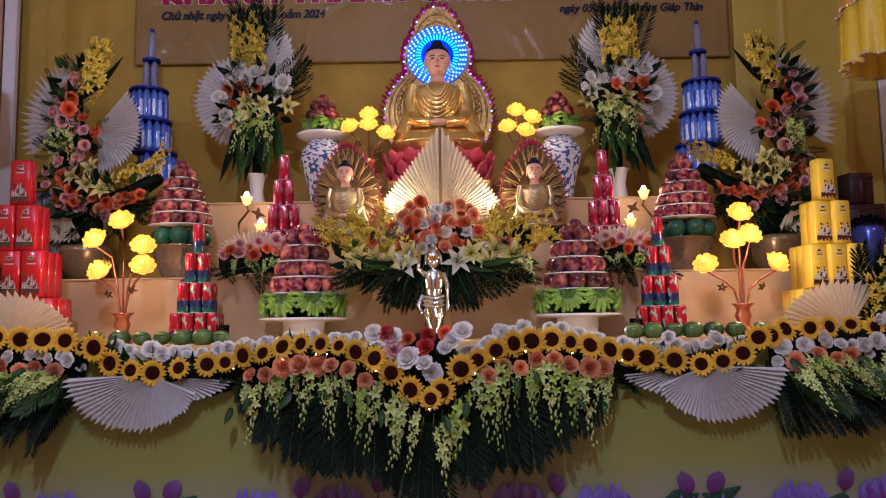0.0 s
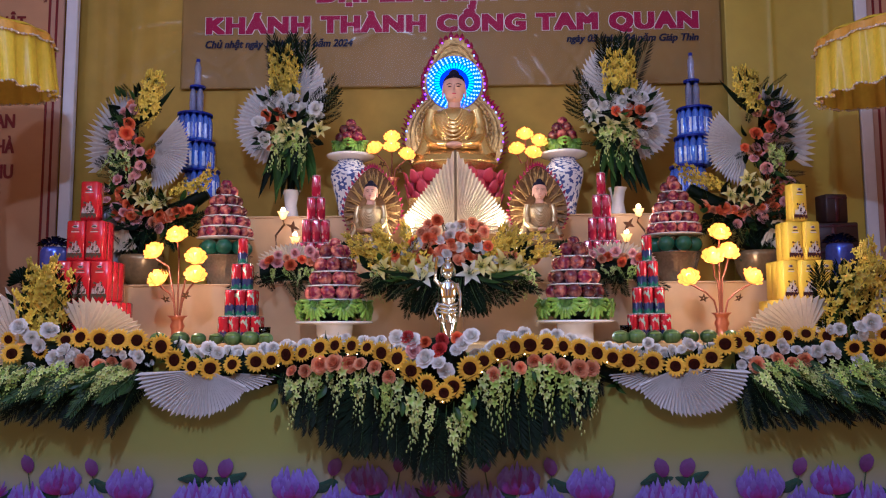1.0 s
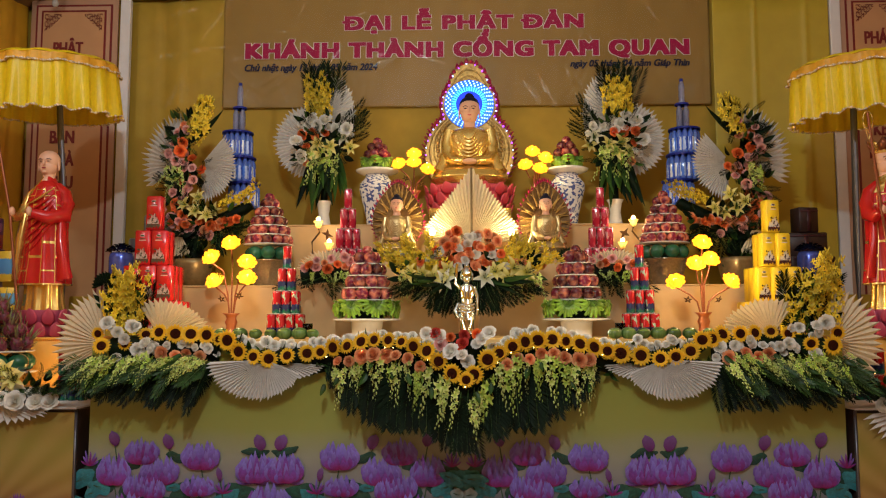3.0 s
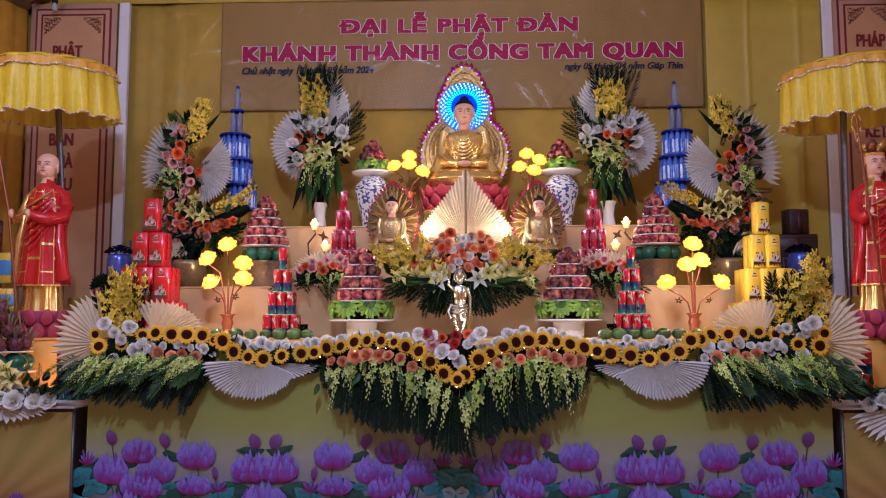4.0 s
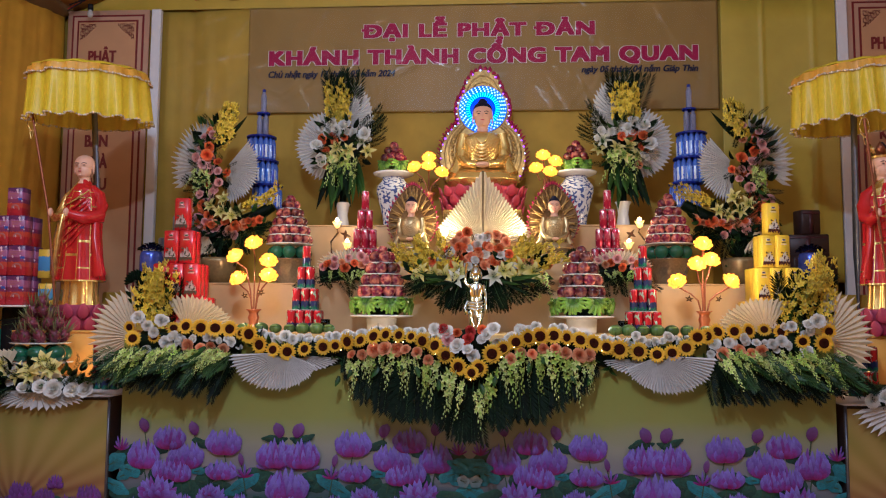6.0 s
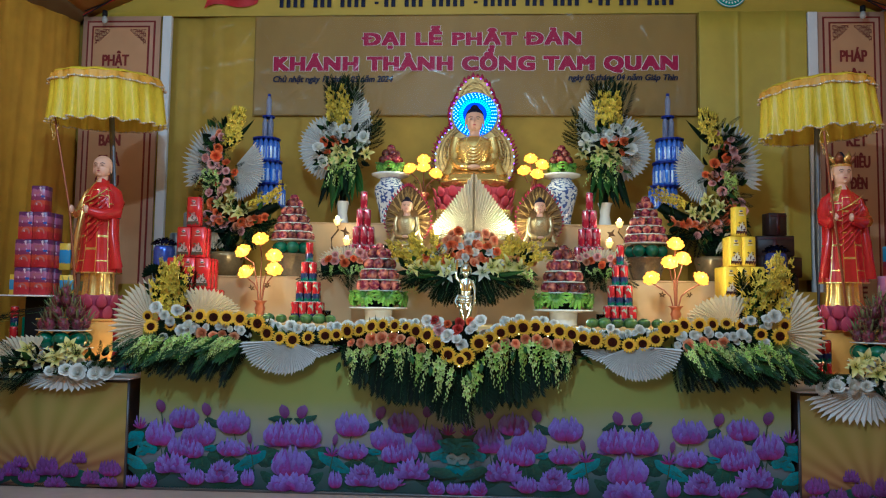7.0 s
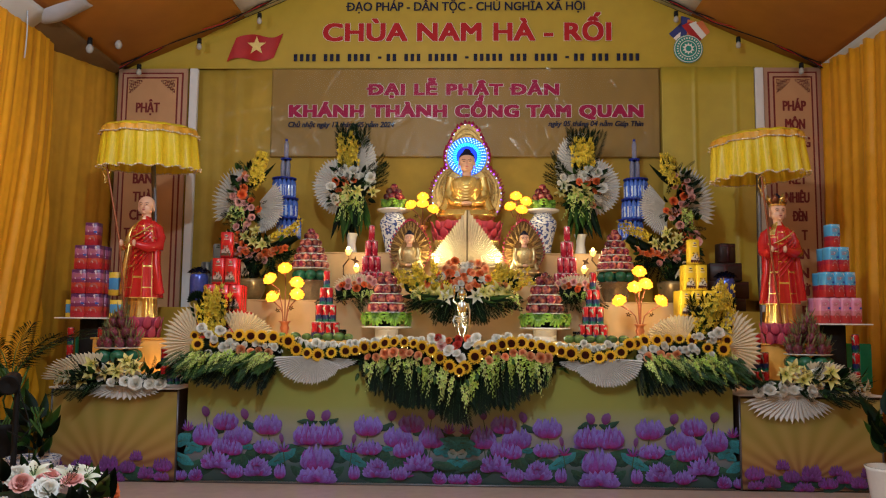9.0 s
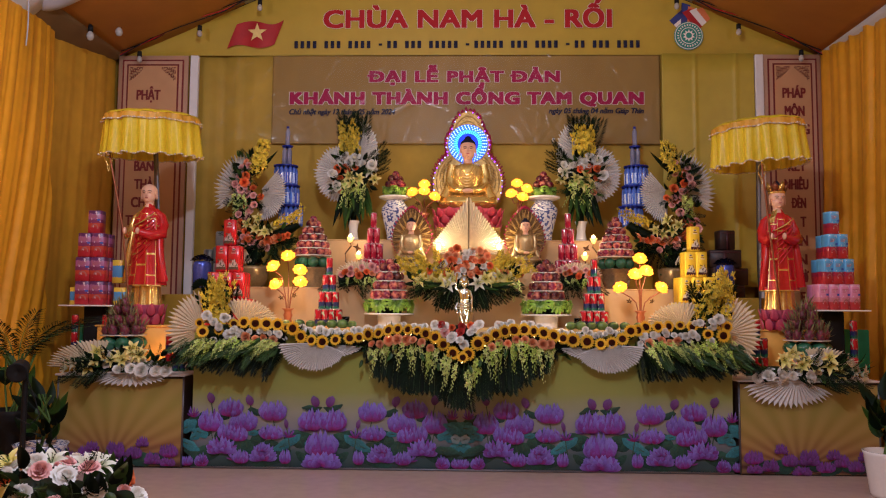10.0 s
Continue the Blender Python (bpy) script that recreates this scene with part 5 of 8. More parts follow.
            def fn(u, v, a=a, c=c):
                e, f = math.pi * (v - 0.5), 2 * math.pi * u
                w = rx * 3.4 / n
                lx, ly, lz = 0.14 * w * math.cos(e) * math.cos(f), w * 0.95 * math.cos(e) * math.sin(f) * (1 - 0.55 * v), h * 0.62 * math.sin(e)
                lx += 0.45 * w * v * v
                return (c[0] + lx * math.cos(a) - ly * math.sin(a), c[1] + lx * math.sin(a) + ly * math.cos(a), c[2] + lz)
            geo.grid(fn, 8, 6, m, wrap=True)


def statue_head(geo, x, y, z, r, skin, hair, bald=False, knob=True):
    """A carved head: skull, narrower jaw, nose, lidded eyes, brows, lips and long ears."""
    geo.ball((x, y + r * 0.08, z + r * 0.22), r * 0.96, 20, 14, skin, 1.0, 1.0, 0.92)
    geo.ball((x, y - r * 0.06, z - r * 0.36), r * 0.80, 18, 12, skin, 1.06, 0.98, 0.92)
    geo.ball((x, y - r * 0.70, z - r * 0.92), r * 0.20, 10, 7, skin, 0.7, 0.9, 1.2)
    geo.tube([(x, y - r * 0.84, z + r * 0.22), (x, y - r * 0.97, z - r * 0.16), (x, y - r * 0.93, z - r * 0.22)], lambda t: r * (0.07 + 0.06 * t), 8, skin)
    for s in (-1, 1):
        geo.ball((x + s * r * 0.92, y + r * 0.05, z - r * 0.22), r * 0.22, 8, 6, skin, 2.3, 0.4, 0.8)
        geo.ball((x + s * r * 0.36, y - r * 0.80, z + r * 0.05), r * 0.17, 8, 5, hair, 0.14, 0.8, 0.7)
        geo.tube([(x + s * r * 0.16, y - r * 0.88, z + r * 0.22), (x + s * r * 0.38, y - r * 0.84, z + r * 0.30), (x + s * r * 0.58, y - r * 0.70, z + r * 0.22)], r * 0.028, 5, hair)
    geo.ball((x, y - r * 0.84, z - r * 0.54), r * 0.15, 8, 5, 3 if not bald else 4, 0.34, 1.3, 0.5)
    geo.lathe([(r * 0.66, -r * 1.7), (r * 0.52, -r * 1.2), (r * 0.56, -r * 0.7)], 16, skin, Matrix.Translation((x, y + r * 0.12, z)))
    if not bald:
        geo.ball((x, y + r * 0.34, z + r * 0.58), r * 0.98, 20, 12, hair, 0.92, 0.98, 1.0)
        if knob:
            geo.ball((x, y + r * 0.1, z + r * 1.32), r * 0.46, 14, 9, hair, 0.9)


def folds(k, amp):
    return lambda u, v: amp * math.sin(2 * math.pi * (k * v + 1.6 * math.sin(2 * math.pi * u))) * (0.4 + 0.6 * abs(math.sin(2 * math.pi * u)))


def seated_buddha(name, cx, cy, z0, h, label, robe, slim=1.0):
    """A seated statue of height h on crossed legs, its arms folded in its lap."""
    g = Geo()
    s = h
    loft(g, [(cx, cy - 0.05 * s, z0, 0.36 * s, 0.24 * s), (cx, cy - 0.06 * s, z0 + 0.07 * s, 0.43 * s, 0.28 * s), (cx, cy - 0.04 * s, z0 + 0.15 * s, 0.38 * s, 0.25 * s), (cx, cy, z0 + 0.22 * s, 0.26 * s, 0.18 * s)], 40, ripple=folds(5, 0.012))
    loft(g, [(cx, cy, z0 + 0.12 * s, 0.24 * s, 0.17 * s), (cx, cy, z0 + 0.30 * s, 0.19 * s, 0.14 * s), (cx, cy, z0 + 0.48 * s, 0.23 * s, 0.15 * s), (cx, cy, z0 + 0.575 * s, 0.245 * s, 0.13 * s), (cx, cy + 0.01 * s, z0 + 0.635 * s, 0.17 * s, 0.10 * s), (cx, cy + 0.01 * s, z0 + 0.665 * s, 0.075 * s, 0.065 * s)], 40, ripple=folds(9, 0.022))
    for sd in (-1, 1):
        g.tube([(cx + sd * 0.21 * s, cy, z0 + 0.62 * s), (cx + sd * 0.25 * s, cy - 0.02 * s, z0 + 0.48 * s), (cx + sd * 0.26 * s, cy - 0.07 * s, z0 + 0.34 * s), (cx + sd * 0.18 * s, cy - 0.20 * s, z0 + 0.25 * s), (cx + sd * 0.06 * s, cy - 0.25 * s, z0 + 0.23 * s)], lambda t: s * (0.075 - 0.03 * t), 14, 0)
        g.tube([(cx + sd * 0.23 * s, cy - 0.04 * s, z0 + 0.42 * s), (cx + sd * 0.28 * s, cy - 0.08 * s, z0 + 0.22 * s), (cx + sd * 0.33 * s, cy - 0.12 * s, z0 + 0.12 * s)], lambda t: s * (0.07 + 0.02 * t), 12, 0)
    for q in range(9):
        hang = 0.50 - 0.040 * q
        w = 0.105 + 0.012 * q
        pts = []
        for k in range(11):
            t = k / 5 - 1
            zz = z0 + (hang + 0.165 * t * t + 0.03 * t) * s
            yy = cy - (0.155 + 0.004 * q) * s * math.sqrt(max(0.05, 1 - (t * w / 0.25) ** 2))
            pts.append((cx + t * w * s, yy, zz))
        g.tube(pts, lambda t: 0.012 * s * (0.30 + 0.70 * math.sin(math.pi * t)), 8, 0)
    g.ball((cx, cy - 0.26 * s, z0 + 0.23 * s), 0.055 * s, 10, 7, 1, 0.6, 1.6, 1.0)
    g.v = [(cx + (a - cx) * slim, b, c) for a, b, c in g.v]
    statue_head(g, cx, cy - 0.01 * s, z0 + 0.845 * s, 0.122 * s * (0.5 + 0.5 * slim), 1, 2)
    return solo(name, g.mesh(name, [robe, SKIN, HAIR, LOTUSRED]), label, "statue")


BX, BY = 0.018, 4.90
g = Geo()
lotus_throne(g, BX, BY, 1.96, 2.18, 0.36, 0.24, 3, 15, 0)
throne = thing("lotus_throne", (BX, BY, Z3), "red lotus petal throne under the large golden statue", "pedestal")
part("petals", g, LOTUSRED, throne)
part("plinth", Geo().box(BX, BY, (Z3 + 1.99) / 2, 0.62, 0.40, 1.99 - Z3, bevel=0.01), GOLD, throne)
seated_buddha("seated_statue", BX, BY, 2.185, 0.70, "large golden seated statue with dark hair on a lotus throne", GOLD)

# mandorla with coloured lights behind the large statue
man = thing("mandorla", (BX, BY + 0.16, 2.20), "carved gilded mandorla with red flame rim and coloured lights", "halo")


def man_r(a):
    """Outline of the mandorla: a lower round behind the body and an upper pointed one behind the head."""
    x, z = math.cos(a), math.sin(a)
    best = 0.0
    for cz, r in ((-0.21, 0.352), (0.18, 0.222)):
        b = -(z * cz)
        disc = b * b - (cz * cz - r * r)
        if disc > 0:
            best = max(best, -b + math.sqrt(disc))
    if z > 0.86:
        best += 0.13 * ((z - 0.86) / 0.14) ** 2
    return best


MZ = 2.68
ring = [(BX + man_r(6.2832 * i / 96) * math.cos(6.2832 * i / 96), MZ + man_r(6.2832 * i / 96) * math.sin(6.2832 * i / 96)) for i in range(96)]
g = Geo()
for y in (BY + 0.15, BY + 0.18):
    g.add([(x, y, z) for x, z in ring] + [(BX, y, MZ)], [(i, (i + 1) % 96, 96) for i in range(96)])
g.add([(x, BY + 0.15, z) for x, z in ring] + [(x, BY + 0.18, z) for x, z in ring], [(i, (i + 1) % 96, 96 + (i + 1) % 96, 96 + i) for i in range(96)])
part("backplate", g, GOLDLEAF, man)
g = Geo()
for k in range(1, 4):
    q = 1 - 0.10 * k
    pts = [(BX + (x - BX) * q, BY + 0.148, MZ + (z - MZ) * q) for x, z in ring]
    g.tube(pts + pts[:1], 0.006, 5)
for i in range(60):
    a = 6.2832 * i / 60
    r = man_r(a) * 0.72
    g.ball((BX + r * math.cos(a), BY + 0.146, MZ + r * math.sin(a)), 0.018, 7, 5, 0, sy=0.5)
part("carving", g, GOLDLEAF, man)
g = Geo()
for i in range(84):
    a = 6.2832 * (i + 0.5) / 84
    r = man_r(a)
    p = Vector((BX + r * math.cos(a), BY + 0.15, MZ + r * math.sin(a)))
    d = Vector((math.cos(a) * 0.7, -0.25, math.sin(a) * 0.7 + 0.65)).normalized()
    t = Vector((-math.sin(a), 0, math.cos(a)))
    ln = 0.031 + 0.010 * (i % 2)
    g.add([p - t * 0.019, p + t * 0.019, p + d * ln * 0.6 + t * 0.016, p + d * ln * 1.2, p + d * ln * 0.6 - t * 0.016, p + Vector((0, -0.022, 0)) + d * ln * 0.4], [(0, 1, 5), (1, 2, 5), (2, 3, 5), (3, 4, 5), (4, 0, 5), (0, 4, 3, 2, 1)])
part("flame_rim", g, FLAMERED, man, smooth=False)
for i in range(48):
    a = 6.2832 * (i + 0.3) / 48
    r = man_r(a) * 0.985
    pu = (i * 7) % 5
    m = Matrix.Translation((BX + r * math.cos(a), BY + 0.132, MZ + r * math.sin(a)))
    part("led", Geo().ball((0, 0, 0), 0.0065 if pu else 0.0085, 7, 5), LED_PURPLE if pu < 3 else LED_WHITE, man, at=m)
HZ = 2.872
halo = thing("light_halo", (BX, BY + 0.13, HZ), "round light halo glowing blue with rings of white lights", "halo")
g = Geo().add([(BX + 0.105 * math.cos(6.2832 * i / 40), BY + 0.125, HZ + 0.105 * math.sin(6.2832 * i / 40)) for i in range(40)], [tuple(range(40))[::-1]])
part("inner_disc", g, LED_BLUE, halo)
part("plate", Geo().lathe([(0.001, 0), (0.195, 0), (0.198, 0.012), (0.001, 0.012)], 48, at=Matrix.Translation((BX, BY + 0.145, HZ)) @ Matrix.Rotation(math.pi / 2, 4, "X")), glow("lit_halo_diffuser", (0.06, 0.20, 1.0), 0.75), halo)
g = Geo()
for i in range(40):
    a = 6.2832 * i / 40
    for r0, r1 in ((0.106, 0.140),):
        g.tube([(BX + r0 * math.cos(a), BY + 0.126, HZ + r0 * math.sin(a)), (BX + r1 * math.cos(a), BY + 0.126, HZ + r1 * math.sin(a))], 0.0045, 5)
part("ray_ring", g, LED_CYAN, halo, kind="stuff")
for r, n_led in ((0.153, 30), (0.170, 33), (0.187, 36)):
    for i in range(n_led):
        a = 6.2832 * (i + (0.5 if r == 0.168 else 0)) / n_led
        part("led", Geo().ball((0, 0, 0), 0.0066, 6, 4), LED_WHITE, halo, at=Matrix.Translation((BX + r * math.cos(a), BY + 0.124, HZ + r * math.sin(a))))


def small_shrine(cx, cy, label):
    """A small seated statue before a leaf-shaped gilded mandorla."""
    z0 = 1.62
    ped = thing("statue_pedestal", (cx, cy, Z2), "peach cloth covered box under a small seated statue", "pedestal", "small pedestals")
    part("box", Geo().box(cx, cy, (Z2 + z0) / 2, 0.30, 0.22, z0 - Z2, bevel=0.01), TIERCLOTH, ped)
    m = thing("leaf_mandorla", (cx, cy + 0.07, z0), "gilded leaf-shaped mandorla with a red toothed rim", "halo", "small mandorlas")
    n = 48
    pts = []
    for i in range(n):
        a = 2 * math.pi * i / n
        z = math.sin(a)
        x = math.cos(a) * (1 - 0.42 * max(0, z) ** 2.2) * (1 - 0.25 * max(0, -z) ** 2)
        zz = z * (1.18 if z > 0 else 0.9)
        pts.append((cx + 0.182 * x, z0 + 0.235 + 0.242 * zz))
    g = Geo()
    y = cy + 0.075
    g.add([(x, y, z) for x, z in pts] + [(cx, y + 0.03, z0 + 0.25)], [(i, n, (i + 1) % n) for i in range(n)][::-1])
    g.add([(x, y, z) for x, z in pts] + [(x, y + 0.02, z) for x, z in pts], [(i, (i + 1) % n, n + (i + 1) % n, n + i) for i in range(n)])
    for q in (0.86, 0.66):
        ring2 = [(cx + (x - cx) * q, y + 0.004 + (1 - q) * 0.03, z0 + 0.24 + (z - z0 - 0.24) * q) for x, z in pts]
        g.tube(ring2 + ring2[:1], 0.006, 5)
    # Solid plate; its dark colour gives the shaded gaps between the carved flames.
    part("leaf_plate", g, SHADEGILT, m)
    g = Geo()
    for i in range(n):
        x, z = pts[i]
        bend = 0.06 * (1 if i % 2 else -1)
        line = []
        for e in (0.50, 0.62, 0.74, 0.86, 0.97):
            dx, dz = (x - cx) * e, (z - z0 - 0.24) * e
            k = bend * math.sin((e - 0.5) * 6.5)
            line.append((cx + dx - k * dz, y - 0.004 - 0.010 * math.sin((e - 0.5) * 6), z0 + 0.24 + dz + k * dx))
        g.tube(line, lambda t: 0.0085 * (1.05 - t) ** 0.6 * (0.5 + t), 5)
    part("carving", g, GOLDLEAF, m, "gilded flame carving")
    g = Geo()
    for i in range(n):
        x, z = pts[i]
        d = Vector((x - cx, 0, z - z0 - 0.24)).normalized()
        p = Vector((x, y - 0.004, z))
        t = Vector((-d.z, 0, d.x))
        g.add([p - t * 0.012, p + t * 0.012, p + d * 0.022 + Vector((0, 0, 0.012)), p + Vector((0, -0.012, 0))], [(0, 3, 2), (3, 1, 2), (0, 2, 1), (0, 1, 3)])
    part("toothed_rim", g, FLAMERED, m, smooth=False)
    seated_buddha("seated_statue", cx, cy - 0.02, z0, 0.405, label, mat("pale_gold_robe", (0.56, 0.42, 0.19), 0.26, metal=0.7, var=0.15, scale=20), 0.84)


small_shrine(-0.500, 4.37, "small pale gold seated statue before a gilded leaf mandorla")
small_shrine(0.545, 4.37, "small pale gold seated statue before a gilded leaf mandorla")


def infant_statue(cx, cy):
    """A small standing brass infant, one arm raised."""
    g = Geo()
    z = Z1
    for s in (-1, 1):
        g.tube([(cx + s * 0.030, cy - 0.02, z + 0.005), (cx + s * 0.032, cy, z + 0.05), (cx + s * 0.034, cy, z + 0.13), (cx + s * 0.03, cy, z + 0.19)], lambda t: 0.018 + 0.016 * t, 12)
        g.ball((cx + s * 0.032, cy - 0.02, z + 0.012), 0.02, 8, 5, 0, 0.6, 1.0, 1.7)
    loft(g, [(cx, cy, z + 0.105, 0.064, 0.046), (cx, cy, z + 0.15, 0.066, 0.050), (cx, cy, z + 0.20, 0.052, 0.042), (cx, cy - 0.004, z + 0.235, 0.055, 0.046), (cx, cy, z + 0.285, 0.062, 0.042), (cx, cy, z + 0.315, 0.048, 0.034), (cx, cy, z + 0.328, 0.020, 0.020)], 36, ripple=lambda u, v: 0.06 * math.sin(2 * math.pi * (9 * u + 3 * v)) if v < 0.30 else 0)
    for q in range(3):
        g.tube([(cx - 0.06, cy - 0.035, z + 0.20 - 0.02 * q), (cx, cy - 0.055, z + 0.19 - 0.02 * q), (cx + 0.06, cy - 0.035, z + 0.20 - 0.02 * q)], 0.006, 6)
    g.tube([(cx + 0.052, cy, z + 0.305), (cx + 0.078, cy - 0.01, z + 0.25), (cx + 0.080, cy - 0.02, z + 0.17), (cx + 0.076, cy - 0.03, z + 0.13)], lambda t: 0.018 - 0.006 * t, 10)
    g.tube([(cx - 0.052, cy, z + 0.305), (cx - 0.085, cy - 0.01, z + 0.33), (cx - 0.080, cy - 0.02, z + 0.40), (cx - 0.074, cy - 0.02, z + 0.45)], lambda t: 0.018 - 0.008 * t, 10)
    g.tube([(cx - 0.066, cy, z + 0.20), (cx - 0.085, cy - 0.02, z + 0.16), (cx - 0.075, cy - 0.02, z + 0.12)], 0.016, 8)
    g.ball((cx, cy - 0.005, z + 0.378), 0.046, 18, 12, 0, 1.12)
    g.ball((cx, cy + 0.004, z + 0.43), 0.022, 12, 8, 0)
    for s in (-1, 1):
        g.ball((cx + s * 0.045, cy, z + 0.37), 0.013, 8, 6, 0, 1.9, 0.5)
    g.v = [(cx + (a - cx) * 0.80, b, c) for a, b, c in g.v]
    return solo("infant_statue", g.mesh("infant_statue", BRASS), "shiny brass infant statue raising one arm on the altar", "statue")


infant_statue(-0.012, 3.70)


def monk(name, cx, cy, z0, h, label, crowned):
    """A standing robed statue on a two-row pink lotus base, with a staff; one mesh."""
    g = Geo()
    s = h / 1.25
    lotus_throne(g, cx, cy, z0, z0 + 0.165 * s, 0.190 * s, 0.155 * s, 2, 10, 4)
    loft(g, [(cx, cy, z0 + 0.15 * s, 0.145 * s, 0.11 * s), (cx, cy, z0 + 0.24 * s, 0.13 * s, 0.10 * s), (cx, cy, z0 + 0.42 * s, 0.12 * s, 0.10 * s)], 60, mat_i=1, ripple=lambda u, v: 0.07 * math.sin(2 * math.pi * u * 11))

    def cloth(u, v):
        if v > 0.62 and 0.50 < u < 0.66 + 0.1 * (v - 0.62):
            return 1
        if v > 0.86 and 0.66 < u < 0.80:
            return 2
        if v < 0.70:
            col = (u * 11 + 0.35) % 1.0
            row = (v * 6.0 + (0.5 if int(u * 11 + 0.35) % 2 else 0.0)) % 1.0
            if v < 0.016 or col < 0.058 or row < 0.062:
                return 1
        return 0

    def hang(u, v):
        return (1 - v) * 0.055 * math.sin(2 * math.pi * (u * 9 + 0.5 * v)) + 0.016 * math.sin(2 * math.pi * (8 * v + 2.2 * math.sin(6.28 * u))) * (v > 0.45)
    rings = [(cx, cy, z0 + 0.32 * s, 0.180 * s, 0.135 * s), (cx, cy, z0 + 0.46 * s, 0.160 * s, 0.12 * s), (cx, cy, z0 + 0.62 * s, 0.146 * s, 0.11 * s), (cx, cy, z0 + 0.76 * s, 0.148 * s, 0.11 * s), (cx, cy, z0 + 0.87 * s, 0.136 * s, 0.10 * s), (cx, cy, z0 + 0.940 * s, 0.100 * s, 0.080 * s), (cx, cy, z0 + 0.98 * s, 0.058 * s, 0.055 * s), (cx, cy, z0 + 1.01 * s, 0.040 * s, 0.042 * s)]
    fine = []
    for a, b in zip(rings, rings[1:]):
        for k in range(3):
            t = k / 3
            fine.append(tuple(a[q] + (b[q] - a[q]) * t for q in range(5)))
    loft(g, fine + rings[-1:], 210, pick=cloth, ripple=hang)
    for sd, mt in ((-1, 0 if crowned else 1), (1, 0)):
        hx = 0.150 if sd < 0 else -0.01
        slim = 0.70 if sd < 0 and not crowned else 1.0
        g.tube([(cx + sd * 0.060 * s, cy, z0 + 0.950 * s), (cx + sd * 0.125 * s, cy, z0 + 0.895 * s), (cx + sd * 0.148 * s, cy - 0.01 * s, z0 + 0.83 * s), (cx + sd * 0.160 * s, cy - 0.05 * s, z0 + 0.755 * s), (cx + sd * 0.5 * (0.165 + hx) * s, cy - 0.13 * s, z0 + 0.735 * s), (cx + sd * hx * s, cy - 0.165 * s, z0 + 0.76 * s)], lambda t: s * slim * (0.026 + 0.024 * math.sin(math.pi * min(1, 0.1 + 0.85 * t))), 14, mt)
        g.tube([(cx + sd * 0.135 * s, cy - 0.05 * s, z0 + 0.77 * s), (cx + sd * 0.150 * s, cy - 0.07 * s, z0 + 0.60 * s), (cx + sd * 0.165 * s, cy - 0.06 * s, z0 + 0.42 * s), (cx + sd * 0.17 * s, cy - 0.05 * s, z0 + 0.36 * s)], lambda t: s * (0.024 + (0.040 if sd > 0 else 0.016) * t * (1 - 0.25 * t)), 14, 1 if sd < 0 and not crowned else 0)
        g.ball((cx + sd * hx * s - sd * 0.01 * s, cy - 0.185 * s, z0 + 0.768 * s), 0.022 * s, 10, 7, 2, 1.3, 0.8)
    for q in range(7):
        pts = [(cx + (0.11 - 0.20 * t) * s, cy - (0.105 + 0.012 * math.sin(3.14 * t)) * s, z0 + (0.93 - 0.034 * q - (0.16 + 0.02 * q) * t + 0.05 * t * t) * s) for t in [k / 6 for k in range(7)]]
        g.tube(pts, lambda t: 0.0085 * s * (0.3 + 0.7 * math.sin(math.pi * t)), 7, 0 if q else 1)
    g.v = [(cx + (a - cx) * 0.88, b, c) for a, b, c in g.v]
    statue_head(g, cx, cy - 0.012 * s, z0 + 1.098 * s, 0.070 * s, 2, 3, bald=True)
    if crowned:
        loft(g, [(cx, cy, z0 + 1.145 * s, 0.066 * s, 0.066 * s), (cx, cy, z0 + 1.165 * s, 0.070 * s, 0.068 * s)], 24, mat_i=1)
        for i in range(9):
            a = 2 * math.pi * i / 9
            ca, sa = math.cos(a), math.sin(a)
            p, t, up = Vector((cx + 0.068 * s * ca, cy + 0.066 * s * sa, z0 + 1.16 * s)), Vector((-sa, ca, 0)) * 0.026 * s, Vector((ca * 0.034, sa * 0.034, 0.085)) * s
            out = Vector((ca, sa, 0)) * 0.010 * s
            g.add([p - t, p + t, p + t * 1.1 + up * 0.5, p + up, p - t * 1.1 + up * 0.5, p + up * 0.4 + out], [(0, 1, 5), (1, 2, 5), (2, 3, 5), (3, 4, 5), (4, 0, 5), (4, 3, 2, 1, 0)], 1 if i % 2 else 5)
        loft(g, [(cx, cy, z0 + 1.15 * s, 0.058 * s, 0.058 * s), (cx, cy, z0 + 1.20 * s, 0.048 * s, 0.048 * s), (cx, cy, z0 + 1.255 * s, 0.010 * s, 0.010 * s)], 16, mat_i=3)
    sx = cx - 0.135 * s
    top = (sx - (0.06 if crowned else 0.135) * s, cy - 0.20 * s, z0 + (1.42 if not crowned else 1.36) * s)
    g.tube([(sx + 0.07 * s, cy - 0.18 * s, z0 + 0.16 * s), (sx, cy - 0.19 * s, z0 + 0.77 * s), top], 0.0085 * s, 8, 5)
    ring_pts = [(top[0] + 0.030 * s * math.sin(6.2832 * i / 14), top[1], top[2] - 0.05 * s + 0.060 * s * math.cos(6.2832 * i / 14)) for i in range(15)]
    g.tube(ring_pts, 0.0035 * s, 6, 1)
    for i in (4, 6, 8, 10):
        g.tube([ring_pts[i], (ring_pts[i][0] + 0.01 * s * (i - 7), top[1], ring_pts[i][2] - 0.06 * s)], 0.003 * s, 5, 1)
    return solo(name, g.mesh(name, [ROBE, GOLD, SKIN, HAIR, LOTUSPINK, STEMCOPPER]), label, "statue")


for cx, w in ((-2.72, 0.74), (2.62, 0.60)):
    st = thing("statue_stand", (cx, 3.95, 0.69), "amber cloth covered box carrying a standing statue", "pedestal", "statue stands")
    part("box", Geo().box(cx, 3.95, 0.87, w, 0.46, 0.345, bevel=0.012), LITBOX, st)
